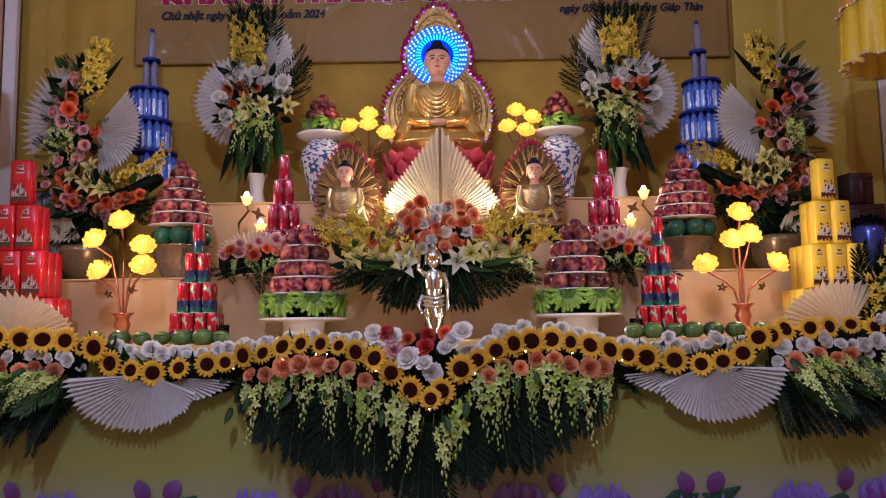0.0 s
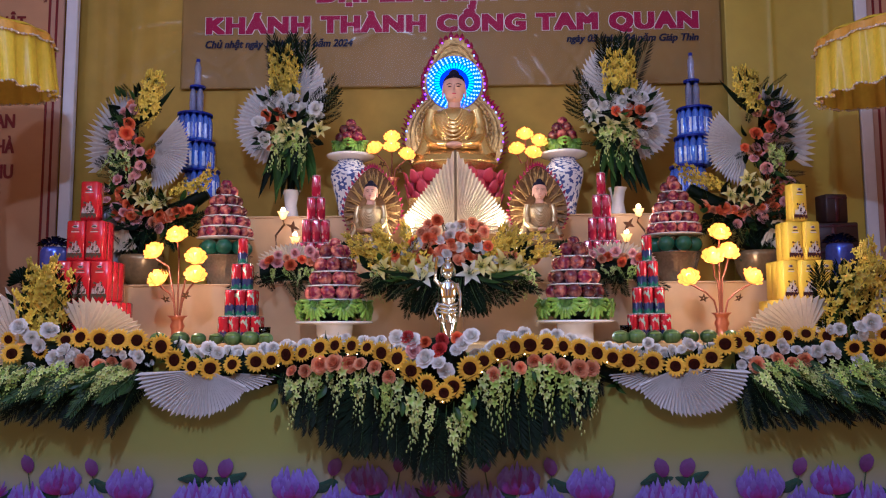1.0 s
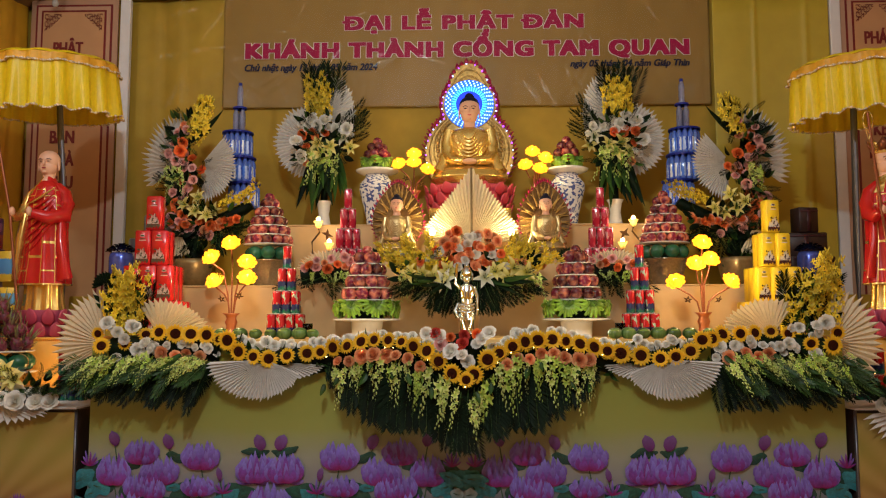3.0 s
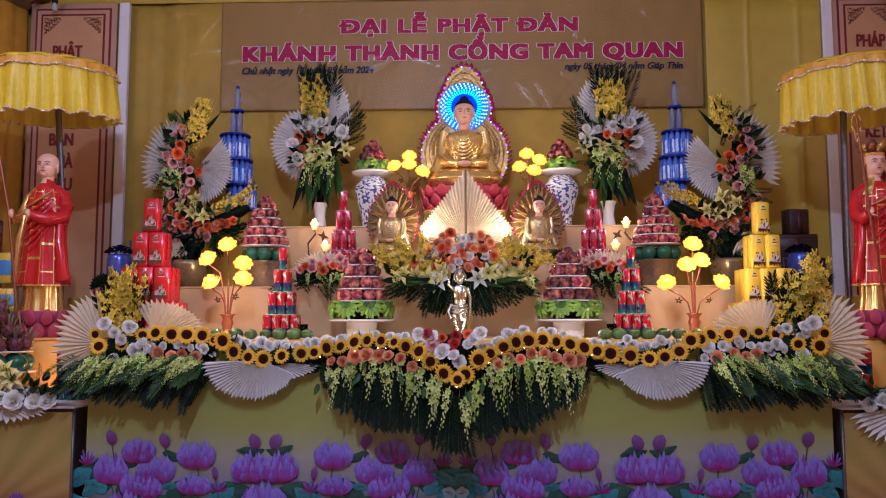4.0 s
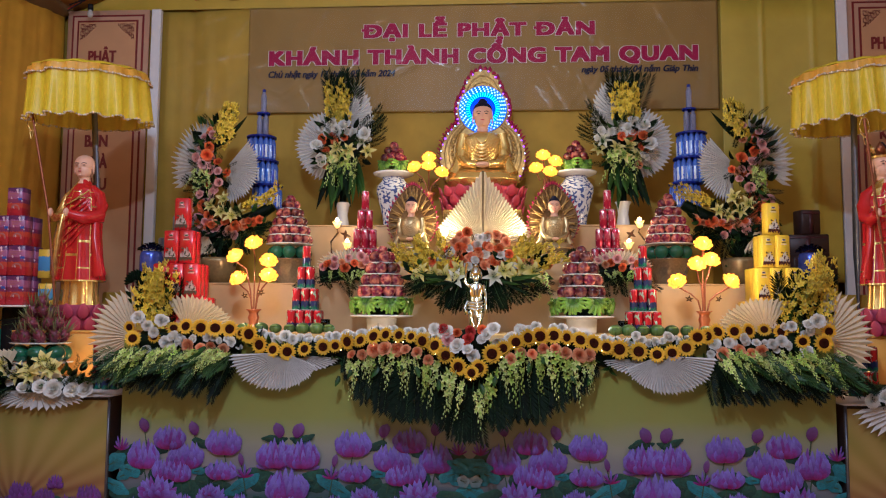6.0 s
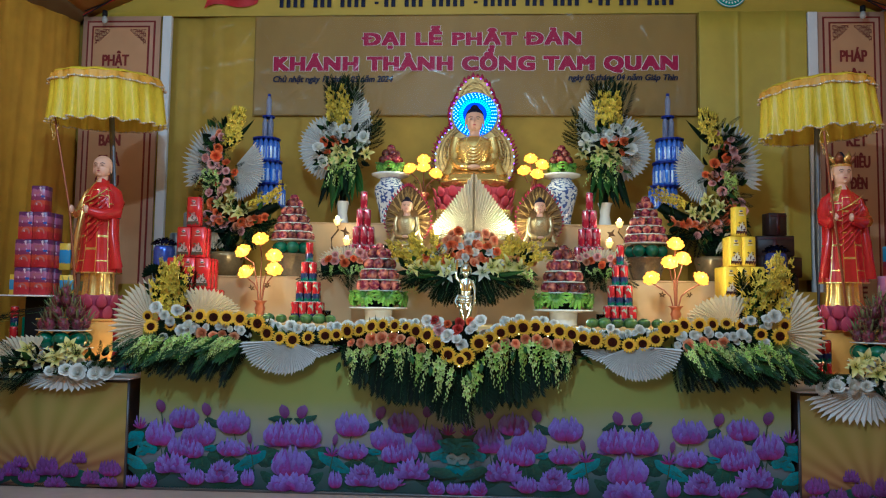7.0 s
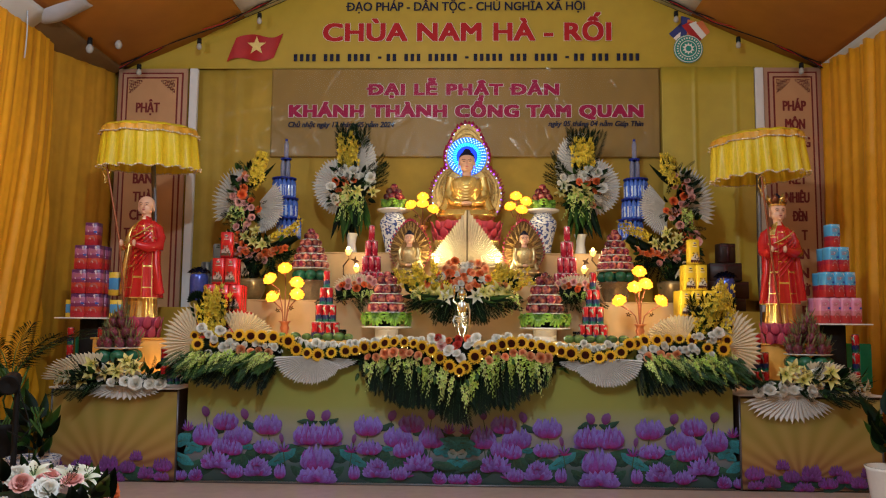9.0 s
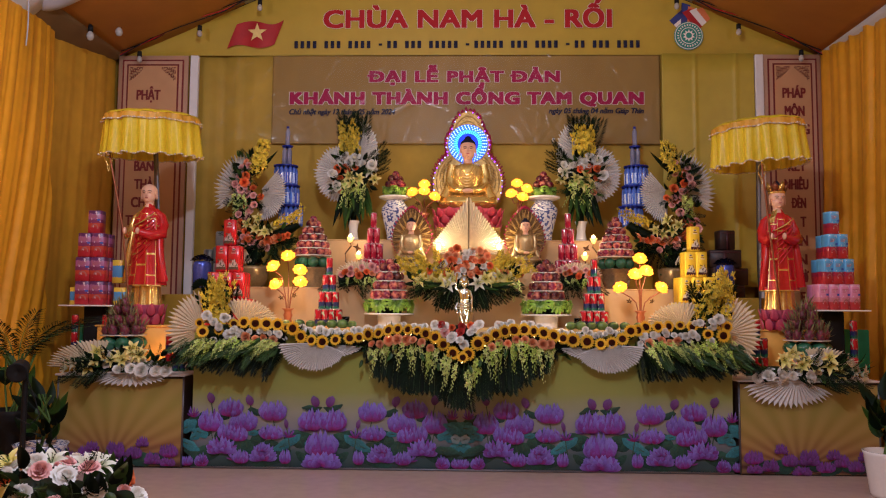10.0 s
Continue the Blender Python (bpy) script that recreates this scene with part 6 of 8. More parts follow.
    part("top_board", Geo().box(cx, 3.95, 1.044, w + 0.03, 0.48, 0.014, bevel=0.004), LITBOX, st)
monk("standing_statue", -2.765, 3.93, 1.052, 1.295, "standing statue in red and gold robe holding a staff", False)
monk("standing_statue", 2.60, 3.78, 1.052, 1.235, "standing crowned statue in red and gold robe holding a staff", True)


# ---- ceremonial umbrellas ----
def parasol(cx, cy, zr, r, tilt_x, tilt_y, pole_x, label):
    p = thing("parasol", (pole_x, cy + 0.12, 0.69), label, "parasol", "parasols")
    at = Matrix.Translation((cx, cy, zr)) @ Euler((math.radians(tilt_x), math.radians(tilt_y), 0)).to_matrix().to_4x4() @ Matrix.Diagonal((1, 1, 0.90, 1))
    n = 17

    def pleat(u, k):
        w = math.sin(2 * math.pi * u * n)
        return 1 + k * 1.5 * math.tanh(2.0 * w) + k * 0.5 * math.sin(2 * math.pi * u * 11 + 1)

    def crown(u, v):
        a = 2 * math.pi * u
        rr = r * 0.97 * math.sin(v * math.pi / 2)
        return (rr * math.cos(a), rr * math.sin(a), 0.385 + 0.06 * math.cos(v * math.pi / 2) + 0.006 * v * math.sin(2 * math.pi * u * 13))

    def ruffle(u, v):
        a = 2 * math.pi * u
        rr = r * (0.97 + 0.025 * v) * pleat(u, 0.012 + 0.012 * v)
        return (rr * math.cos(a), rr * math.sin(a), 0.385 - 0.060 * v + 0.006 * math.sin(2 * math.pi * u * n * 0.5) * v)

    def valance(u, v):
        a = 2 * math.pi * u
        rr = r * (0.955 + 0.05 * v) * pleat(u, 0.016 + 0.026 * v)
        return (rr * math.cos(a), rr * math.sin(a), 0.375 - 0.375 * v + 0.008 * math.sin(2 * math.pi * u * n) * v)
    part("crown", Geo().grid(crown, 104, 8, wrap=True), UMBYELLOW, p, at=at)
    part("ruffle", Geo().grid(ruffle, 208, 4, wrap=True), UMBORANGE, p, at=at)
    part("valance", Geo().grid(valance, 260, 6, wrap=True), UMBYELLOW, p, at=at)
    for fnn, zz in ((ruffle, "ruffle_fringe"), (valance, "fringe")):
        g = Geo()
        for i in range(180):
            q = Vector(fnn(i / 180, 1))
            q *= 1.004
            g.ball((q.x, q.y, q.z), 0.0065 + 0.004 * (i % 3 == 0), 5, 4)
        part(zz, g, FRINGE, p, at=at)
    part("pole", Geo().tube([(pole_x, cy + 0.12, 0.69), (pole_x, cy + 0.12, 1.6), (cx, cy + 0.02, zr + 0.38)], 0.021, 10), STEEL, p)
    for i in range(8):
        a = 6.2832 * i / 8
        part("rib", Geo().tube([(0, 0, 0.30), (r * 0.93 * math.cos(a), r * 0.93 * math.sin(a), 0.37)], 0.006, 5), STEEL, p, at=at)
    return p


parasol(-2.775, 3.98, 2.525, 0.405, 5, 0.5, -2.73, "yellow satin parasol with orange ruffle and silver fringe")
parasol(2.54, 3.98, 2.455, 0.385, 1, -3.5, 2.56, "tilted yellow satin parasol with orange ruffle and silver fringe")


# ---- offerings ----
def can_mesh(name, material):
    g = Geo().lathe([(0.024, 0.0), (0.0285, 0.008), (0.0285, 0.132), (0.0255, 0.142)], 16)
    g.lathe([(0.001, 0.140), (0.022, 0.139), (0.0235, 0.1455), (0.0255, 0.142)], 16, 1)
    g.lathe([(0.001, 0.001), (0.024, 0.0)], 16, 1)
    return g.mesh(name, [material, SILVER])


CAN_A, CAN_B = can_mesh("can", CANRED), can_mesh("can", CANPINK)


def can_tower(x, y, z, layers, me, label, base=0.0, turn=20):
    t = thing("can_tower", (x, y, z), label, "drink cans", "can towers")
    if base:
        part("base_box", Geo().box(x, y, z + base / 2, 0.25, 0.20, base, bevel=0.005), TIERCLOTH, t)
    for k, nn in enumerate(layers):
        zz = z + base + 0.147 * k
        if k:
            w = nn * 0.059 + 0.01
            part("card", Geo().box(0, 0, 0, w, w, 0.0015, at=pose(x, y, zz - 0.0008, 0, 0, turn)), PRINT_WHITE, t, smooth=False)
        for i in range(nn):
            for j in range(nn):
                if 0 < i < nn - 1 and 0 < j < nn - 1:
                    continue
                p = Matrix.Rotation(math.radians(turn), 4, "Z") @ Vector(((i - (nn - 1) / 2) * 0.0585, (j - (nn - 1) / 2) * 0.0585, 0))
                put("can", me, t, pose(x + p.x, y + p.y, zz, 0, 0, 40 * i + 75 * j))
    return t


can_tower(-1.175, 3.93, Z1, (4, 3, 2, 1), CAN_A, "pyramid of red and green drink cans on the altar", turn=8)
can_tower(1.095, 3.93, Z1, (4, 3, 2, 1), CAN_A, "pyramid of red and green drink cans on the altar", turn=-12)
can_tower(-0.86, 4.46, Z2, (4, 3, 2, 1), CAN_B, "pyramid of red cola cans on the lower tier", 0.12, 10)
can_tower(0.945, 4.46, Z2, (4, 3, 2, 1), CAN_B, "pyramid of red cola cans on the lower tier", 0.12, -10)


def pouch_tower(name, x, y, z, layers, w, h, material, motif, label, category, depth=0.06, turn=0.0):
    """Upright packs stacked in rows, each with a printed picture."""
    t = thing(name, (x, y, z), label, category)
    body = Geo().box(0, 0, h / 2, w * 0.97, depth, h * 0.985, bevel=0.008).mesh("pack", material)
    pic = Geo()
    yf = -depth / 2 - 0.0012
    def patch(pts, m, lift):
        pic.add([(w * a, yf - lift, h * b) for a, b in pts], [tuple(range(len(pts)))], m)
    pr2 = random.Random(21)
    # a dark band of figures, pale spires over it, a small crest and two lines of script
    for k in range(13):
        a, b = -0.38 + 0.063 * k, 0.09 + 0.07 * pr2.random()
        patch(((a - 0.04, b - 0.03), (a + 0.05, b - 0.02), (a + 0.045, b + 0.06), (a, b + 0.10 * pr2.random() + 0.05), (a - 0.04, b + 0.05)), 1, 0.0002 * k)
    for k in range(9):
        a, hi = -0.32 + 0.08 * k, 0.26 + 0.20 * (1 - abs(k - 4.3) / 4.5) + 0.08 * pr2.random()
        patch(((a - 0.036, 0.19), (a + 0.036, 0.19), (a + 0.030, hi - 0.06), (a, hi), (a - 0.030, hi - 0.06)), 0, 0.003 + 0.0002 * k)
    for k in range(14):
        a, b, size = pr2.uniform(-0.36, 0.36), pr2.uniform(0.18, 0.46), pr2.uniform(0.03, 0.07)
        patch([(a + size * math.cos(1.2566 * q), b + 0.5 * size * math.sin(1.2566 * q)) for q in range(5)], 1, 0.006 + 0.0002 * k)
    patch([(0.15 * math.cos(0.5236 * q), 0.84 + 0.035 * math.sin(0.5236 * q)) for q in range(12)], 0, 0)
    patch([(0.12 * math.cos(0.5236 * q), 0.84 + 0.022 * math.sin(0.5236 * q)) for q in range(12)], 1, 0.001)
    for k, b in enumerate((0.70, 0.745)):
        patch(((-0.20 + 0.05 * k, b), (0.22 - 0.04 * k, b), (0.22 - 0.04 * k, b + 0.022), (-0.20 + 0.05 * k, b + 0.022)), k % 2, 0)
    picture = pic.mesh("print", motif)
    zz = z
    for nn in layers:
        for j in range(min(nn, 3)):
            for i in range(nn):
                m = pose(x + (i - (nn - 1) / 2) * w, y - (min(nn, 3) - 1) * depth / 2 + j * (depth + 0.002), zz, 0, 0, jit(2.5) + turn)
                ob = put("pack", body, t, m)
                if j == 0:
                    put("print", picture, ob, m)
        zz += h
    return t


pouch_tower("red_pack_tower", -2.035, 3.90, Z1, (4, 3, 2, 1), 0.106, 0.228, REDGLASS, [PRINT_GREY, PRINT_MOSS], "pyramid of shiny red printed packs", "packs", 0.07)
pouch_tower("yellow_pack_tower", 1.955, 3.98, Z1, (4, 3, 2, 1), 0.098, 0.219, YELLOWBOX, [PRINT_WHITE, PRINT_DARK], "pyramid of yellow printed packs", "packs", 0.07, 14)


def fruit_mesh(seed):
    r = random.Random(seed)
    g = Geo().lathe([(0.003, 0.80), (0.10, 0.88), (0.35, 0.93), (0.72, 0.72), (0.98, 0.2), (0.97, -0.25), (0.70, -0.72), (0.35, -0.92), (0.003, -0.82)], 14, wob=0.02)
    g.tube([(0, 0, 0.8), (0.03, 0, 1.0), (0.08, 0.02, 1.12)], 0.05, 5, 1)
    return g.mesh("fruit", [FRUITRED, STEM])


M_FRUIT = [fruit_mesh(1), fruit_mesh(2)]


def ring_of_fruit(parent, x, y, z, n, rad, r):
    for i in range(n):
        a = 6.2832 * (i + 0.3) / n
        loc = (x + rad * math.cos(a), y + rad * math.sin(a), z)
        put("fruit", RND.choice(M_FRUIT), parent, Matrix.Translation(loc) @ Euler((jit(1.2), jit(1.2), jit(3))).to_matrix().to_4x4() @ Matrix.Scale(r, 4))


def fruit_tiers(t, x, y, z, plan, r, gap=0.062):
    """Rings of fruit with a white plate under each ring."""
    for n, rad in plan:
        part("plate", Geo().lathe([(0.001, 0), (rad + r * 1.02, 0.002), (rad + r * 1.12, 0.007), (rad + r * 1.02, 0.009), (0.001, 0.006)], 28, at=Matrix.Translation((x, y, z))), PORCELAIN, t)
        ring_of_fruit(t, x, y, z + 0.008 + r * 0.9, n, rad, r)
        z += gap
    return z


def banana_mesh(seed):
    r = random.Random(seed)
    pts = [(0.0, -0.028 * math.sin(math.pi * (0.15 + 0.75 * t)), -0.088 * t) for t in [k / 6 for k in range(7)]]
    return Geo().tube(pts, lambda t: 0.0098 * (0.35 + 0.75 * math.sin(math.pi * min(1, 0.14 + 0.76 * t)) ** 0.7), 7).mesh("banana", BANANA)


M_BANANA = [banana_mesh(1), banana_mesh(2)]


def banana_fan(parent, x, y, z, turn, s):
    """A hand of bananas pressed against the tower, its fingers spreading down and to both sides of the stalk."""
    base = Matrix.Translation((x, y, z)) @ Matrix.Rotation(turn, 4, "Z")
    for row, (n, wide, k) in enumerate(((10, 1.75, 1.0), (7, 1.25, 0.80))):
        for i in range(n):
            q = (i - (n - 1) / 2) / ((n - 1) / 2)
            m = base @ Matrix.Translation((0.010 * q, -0.004 - 0.014 * row, 0.082 - 0.006 * row)) @ Matrix.Rotation(-q * wide, 4, "Y") @ Matrix.Rotation(-0.35 + jit(0.1), 4, "X") @ Matrix.Scale(s * k * (1 + jit(0.08)) * (1 - 0.12 * abs(q)), 4)
            put("banana", RND.choice(M_BANANA), parent, m)


def plum_tower(x, y, label):
    t = thing("fruit_tower", (x, y, Z1), label, "fruit", "fruit towers")
    part("stand", Geo().lathe([(0.001, 0), (0.096, 0), (0.099, 0.010), (0.098, 0.030), (0.103, 0.085), (0.106, 0.096), (0.200, 0.100), (0.214, 0.104), (0.217, 0.110), (0.212, 0.115), (0.200, 0.109), (0.001, 0.104)], 40, at=Matrix.Translation((x, y, Z1))), PORCELAIN, t, "white porcelain cake stand")
    z = Z1 + 0.102
    for i in range(8):
        a = 6.2832 * (i + 0.5) / 8 - math.pi / 2
        banana_fan(t, x + 0.145 * math.cos(a), y + 0.145 * math.sin(a), z + 0.030, a + math.pi / 2, 1.22)
    part("core", Geo().lathe([(0.001, 0), (0.10, 0), (0.12, 0.12), (0.001, 0.12)], 20, at=Matrix.Translation((x, y, z))), PALM, t)
    z = fruit_tiers(t, x, y, z + 0.125, ((10, 0.128), (9, 0.110), (7, 0.086), (4, 0.052)), 0.042, 0.078)
    ring_of_fruit(t, x, y, z + 0.012, 1, 0.0, 0.036)


plum_tower(-0.655, 3.94, "tiered tower of dark red plums over green bananas")
plum_tower(0.690, 3.94, "tiered tower of dark red plums over green bananas")


def melon_fruit_tower(x, y, label):
    t = thing("fruit_tower", (x, y, Z2), label, "fruit", "fruit towers")
    part("bowl", Geo().lathe([(0.001, 0), (0.09, 0), (0.10, 0.012), (0.13, 0.09), (0.155, 0.175), (0.17, 0.182), (0.001, 0.178)], 32, at=Matrix.Translation((x, y, Z2))), mat("silvered_bowl", (0.36, 0.30, 0.20), 0.18, metal=0.7, var=0.35, scale=30, bump=1.0, bscale=50), t, "silvered patterned bowl")
    z = Z2 + 0.182
    for i in range(7):
        a = 6.2832 * i / 7 - 1.35
        part("green_melon", Geo().ball((0, 0, 0), 0.053, 14, 10, 0, 0.95), MELONGREEN, t, at=Matrix.Translation((x + 0.115 * math.cos(a), y + 0.115 * math.sin(a), z + 0.05)))
    z = fruit_tiers(t, x, y, z + 0.105, ((12, 0.135), (10, 0.118), (8, 0.095), (6, 0.068), (3, 0.040)), 0.036, 0.066)
    ring_of_fruit(t, x, y, z + 0.012, 1, 0.0, 0.037)


melon_fruit_tower(-1.405, 4.36, "tiered tower of dark red plums over green melons in a bowl")
melon_fruit_tower(1.365, 4.36, "tiered tower of dark red plums over green melons in a bowl")

VASEPRINT = banded("blue_white_porcelain", [(0.0, (0.55, 0.56, 0.60)), (0.12, (0.68, 0.68, 0.70)), (0.93, (0.5, 0.5, 0.56))], 0.15, 0, ((0.07, 0.10, 0.28), 0.53, 26))


def porcelain_vase(x, y, label):
    v = thing("porcelain_vase", (x, y, Z3), label, "vase", "porcelain vases")
    prof = [(0.001, 0), (0.075, 0), (0.078, 0.02), (0.085, 0.08), (0.115, 0.20), (0.135, 0.28), (0.132, 0.325), (0.10, 0.365), (0.085, 0.385), (0.09, 0.40)]
    part("body", Geo().lathe(prof, 36, at=Matrix.Translation((x, y, Z3))), VASEPRINT, v)
    part("dish", Geo().lathe([(0.001, 0.40), (0.10, 0.398), (0.155, 0.418), (0.165, 0.432), (0.158, 0.436), (0.10, 0.42), (0.001, 0.42)], 36, at=Matrix.Translation((x, y, Z3))), PORCELAIN, v)
    f = thing("fruit_dish", (x, y, Z3 + 0.43), "red fruit heaped on green bananas in a white dish", "fruit", "vase fruit")
    for i in range(5):
        a = 6.2832 * (i + 0.5) / 5 - math.pi / 2
        banana_fan(f, x + 0.06 * math.cos(a), y + 0.06 * math.sin(a), Z3 + 0.432, a + math.pi / 2, 1.0)
    for n, rad, zz in ((6, 0.07, 0.555), (4, 0.045, 0.61), (1, 0.0, 0.655)):
        ring_of_fruit(f, x, y, Z3 + zz, n, rad, 0.038)


porcelain_vase(-0.690, 4.80, "blue and white porcelain vase carrying a dish of fruit")
porcelain_vase(0.755, 4.80, "blue and white porcelain vase carrying a dish of fruit")


# ---- lotus lamps, candle lamps ----
def lotus_bloom():
    g = Geo()
    r = random.Random(6)
    for k, (n, r1, h, curl) in enumerate(((5, 0.52, 1.50, -0.20), (6, 0.78, 1.45, -0.22), (7, 0.98, 1.25, 0.0), (8, 1.04, 0.95, 0.22))):
        for i in range(n):
            cup_petal(g, 6.2832 * (i + 0.4 * k) / n, 6.2832 / n * 1.06, 0.12, r1, h, curl, 0.0, r, 0, 5, 5)
    for q in range(len(g.v)):
        g.v[q] = (g.v[q][0], g.v[q][1], g.v[q][2] - 0.6)
    return g.mesh("bloom", LAMPYELLOW)


M_BLOOM = lotus_bloom()
M_CORE = Geo().ball((0, 0, 0.5), 0.30, 10, 7, 0, 0.5).mesh("bulb", LAMPCORE)


def lotus_lamp(x, y, z, s, heads, label, vase_h=0.15):
    t = thing("lotus_lamp", (x, y, z), label, "lamp", "lotus lamps")
    part("vase", Geo().lathe([(0.001, 0), (0.045 * s, 0), (0.050 * s, 0.01), (0.034 * s, vase_h * 0.25), (0.030 * s, vase_h * 0.45), (0.040 * s, vase_h * 0.62), (0.030 * s, vase_h * 0.78), (0.036 * s, vase_h * 0.9), (0.056 * s, vase_h), (0.001, vase_h * 0.96)], 20, at=Matrix.Translation((x, y, z))), COPPER, t)
    for dx, hz in heads:
        top = Vector((x + dx, y - 0.02 + jit(0.03), hz - 0.03 * s))
        bow = -0.02 if abs(dx) > 0.08 else 0
        pts = [(x + dx * 0.10, y, z + vase_h * 0.9), (x + dx * 0.22, y, z + vase_h + (hz - z - vase_h) * (0.55 if bow == 0 else 0.35)), (x + dx * (0.6 if bow == 0 else 0.48), y, hz - 0.10 * s - bow), top]
        part("stem", Geo().tube(pts, 0.0055 * s, 7), STEMCOPPER, t)
        d = (dx * 3.0, -0.9, 0.8)
        m = aim((x + dx, top.y, hz), d, 0.050 * s, 0.4 + dx * 9)
        bl = put("bloom", M_BLOOM, t, m, "glowing yellow glass lotus bloom")
        put("bulb", M_CORE, bl, m)
        if abs(dx) > 0.08:
            g = Geo()
            for i in range(5):
                petal_patch(g, 1.26 * i, 0.004, 0, 0.026, 0.014, 0.3, 0.9, 0.1, 0, 2, 3)
            part("side_bud", g, BRONZE, t, at=aim((x + dx * 0.55, top.y, hz - 0.11 * s), (dx, -0.4, -0.3), 1.0))


lotus_lamp(-1.51, 3.85, Z1, 1.0, ((0.0, 1.64), (-0.12, 1.55), (0.10, 1.52), (0.11, 1.42), (-0.095, 1.40)), "copper lotus lamp with five glowing yellow blooms")
lotus_lamp(1.47, 3.85, Z1, 1.0, ((-0.01, 1.63), (-0.05, 1.50), (0.05, 1.53), (-0.165, 1.39), (0.17, 1.39)), "copper lotus lamp with five glowing yellow blooms")
lotus_lamp(-0.405, 4.66 + 0.1, Z3, 0.95, ((0.0, 2.41), (-0.11, 2.325), (0.0, 2.34), (0.10, 2.29)), "copper lotus lamp with four glowing yellow blooms", 0.27)
lotus_lamp(0.515, 4.66 + 0.1, Z3, 0.95, ((-0.02, 2.42), (-0.075, 2.32), (0.07, 2.36), (0.03, 2.28)), "copper lotus lamp with four glowing yellow blooms", 0.27)


def candle_lamp(x, s, label):
    """A curved brass branch with two small lit cups."""
    y = 4.52
    t = thing("candle_lamp", (x, y, Z2), label, "lamp", "candle lamps")
    part("base", Geo().lathe([(0.001, 0), (0.05, 0), (0.052, 0.01), (0.015, 0.025), (0.01, 0.04)], 18, at=Matrix.Translation((x - s * 0.01, y, Z2))), BRONZE, t)
    part("branch", Geo().tube([(x - s * 0.01, y, Z2 + 0.03), (x + s * 0.0, y, Z2 + 0.15), (x - s * 0.04, y, Z2 + 0.25), (x - s * 0.045, y, Z2 + 0.33), (x + s * 0.01, y, Z2 + 0.40), (x, y, Z2 + 0.43)], 0.007, 7), BRONZE, t)
    part("branch", Geo().tube([(x, y, Z2 + 0.15), (x + s * 0.05, y, Z2 + 0.20), (x + s * 0.08, y, Z2 + 0.27)], 0.006, 7), BRONZE, t)
    g = Geo()
    for i in range(4):
        petal_patch(g, 1.57 * i, 0, 0, 0.05, 0.025, 0.3, 0.5, 0.1, 0, 2, 3)
    part("leaf", g, BRONZE, t, at=aim((x + s * 0.065, y - 0.01, Z2 + 0.38), (s * 0.5, -0.6, 0.3)))
    for cx, cz in ((x, Z2 + 0.43), (x + s * 0.08, Z2 + 0.27)):
        cup = part("cup", Geo().lathe([(0.006, 0), (0.020, 0.010), (0.024, 0.030), (0.033, 0.048), (0.038, 0.052)], 16, at=Matrix.Translation((cx, y, cz))), mat("frosted_cup", (0.85, 0.62, 0.25), 0.4, thin=0.6), t, "frosted amber cup")
        part("flame_bulb", Geo().ball((0, 0, 0), 0.017, 10, 8, 0, 1.7), CANDLE, cup, at=Matrix.Translation((cx, y, cz + 0.055)))


candle_lamp(-1.085, 1, "curved dark bronze candle lamp with two lit cups")
candle_lamp(1.19, -1, "curved dark bronze candle lamp with two lit cups")
for cx in (-0.25, 0.305):
    t = thing("altar_bulb", (cx, 4.36, Z2), "bare lit bulb on a slim stand beside the pleated fan", "lamp", "altar bulbs")
    part("stand", Geo().tube([(cx, 4.36, Z2), (cx, 4.36, 1.745)], 0.010, 8), BRASS, t)
    part("bulb", Geo().ball((cx, 4.36, 1.77), 0.022, 12, 9, 0, 1.3), CANDLE, t)


# ---- bottle towers, parcels, blue jars ----
def bottle_meshes():
    b = Geo().lathe([(0.001, 0.0), (0.0215, 0.0), (0.023, 0.01), (0.023, 0.145), (0.020, 0.160), (0.012, 0.176), (0.011, 0.184)], 12).mesh("bottle", BLUEGLASS)
    # Label band carrying the painted highlights of the bottle.
    l = Geo().lathe([(0.0233, 0.02), (0.0236, 0.024), (0.0236, 0.118), (0.0233, 0.122)], 12).mesh("label", BLUESTREAKS)
    c = Geo().lathe([(0.0135, 0.176), (0.014, 0.180), (0.014, 0.198), (0.001, 0.199)], 12).mesh("cap", BLUECAP)
    w = Geo().lathe([(0.001, 0.0), (0.0215, 0.0), (0.023, 0.01), (0.021, 0.05), (0.023, 0.06), (0.021, 0.10), (0.023, 0.11), (0.022, 0.145), (0.012, 0.176), (0.011, 0.184)], 12).mesh("bottle", PALEGLASS)
    return b, l, c, w


M_BOTTLE, M_BSTREAKS, M_BCAP, M_CLEARBOTTLE = bottle_meshes()


def bottle_tower(x, y, label):
    z0 = Z2
    t = thing("bottle_tower", (x, y, z0), label, "bottles", "bottle towers")
    part("crate", Geo().box(x, y, z0 + 0.31, 0.26, 0.24, 0.62, bevel=0.01), WALLCLOTH, t, "olive cloth covered box")
    z = z0 + 0.62
    for k, (n, rad) in enumerate(((14, 0.100), (14, 0.100), (14, 0.096), (3, 0.030), (1, 0.0))):
        lean = (-1 if x < 0 else 1) * (-0.045, -0.008, 0.012, 0.0, 0.0)[k]
        for i in range(n):
            a = 6.2832 * (i + 0.5) / n - 1.57
            m = Matrix.Translation((x + lean + rad * math.cos(a), y + rad * math.sin(a), z)) @ Matrix.Rotation(jit(3.1), 4, "Z")
            b = put("bottle", M_BOTTLE if k < 3 else M_CLEARBOTTLE, t, m)
            if k < 3:
                put("label", M_BSTREAKS, b, m)
            put("cap", M_BCAP, b, m)
        z += 0.200
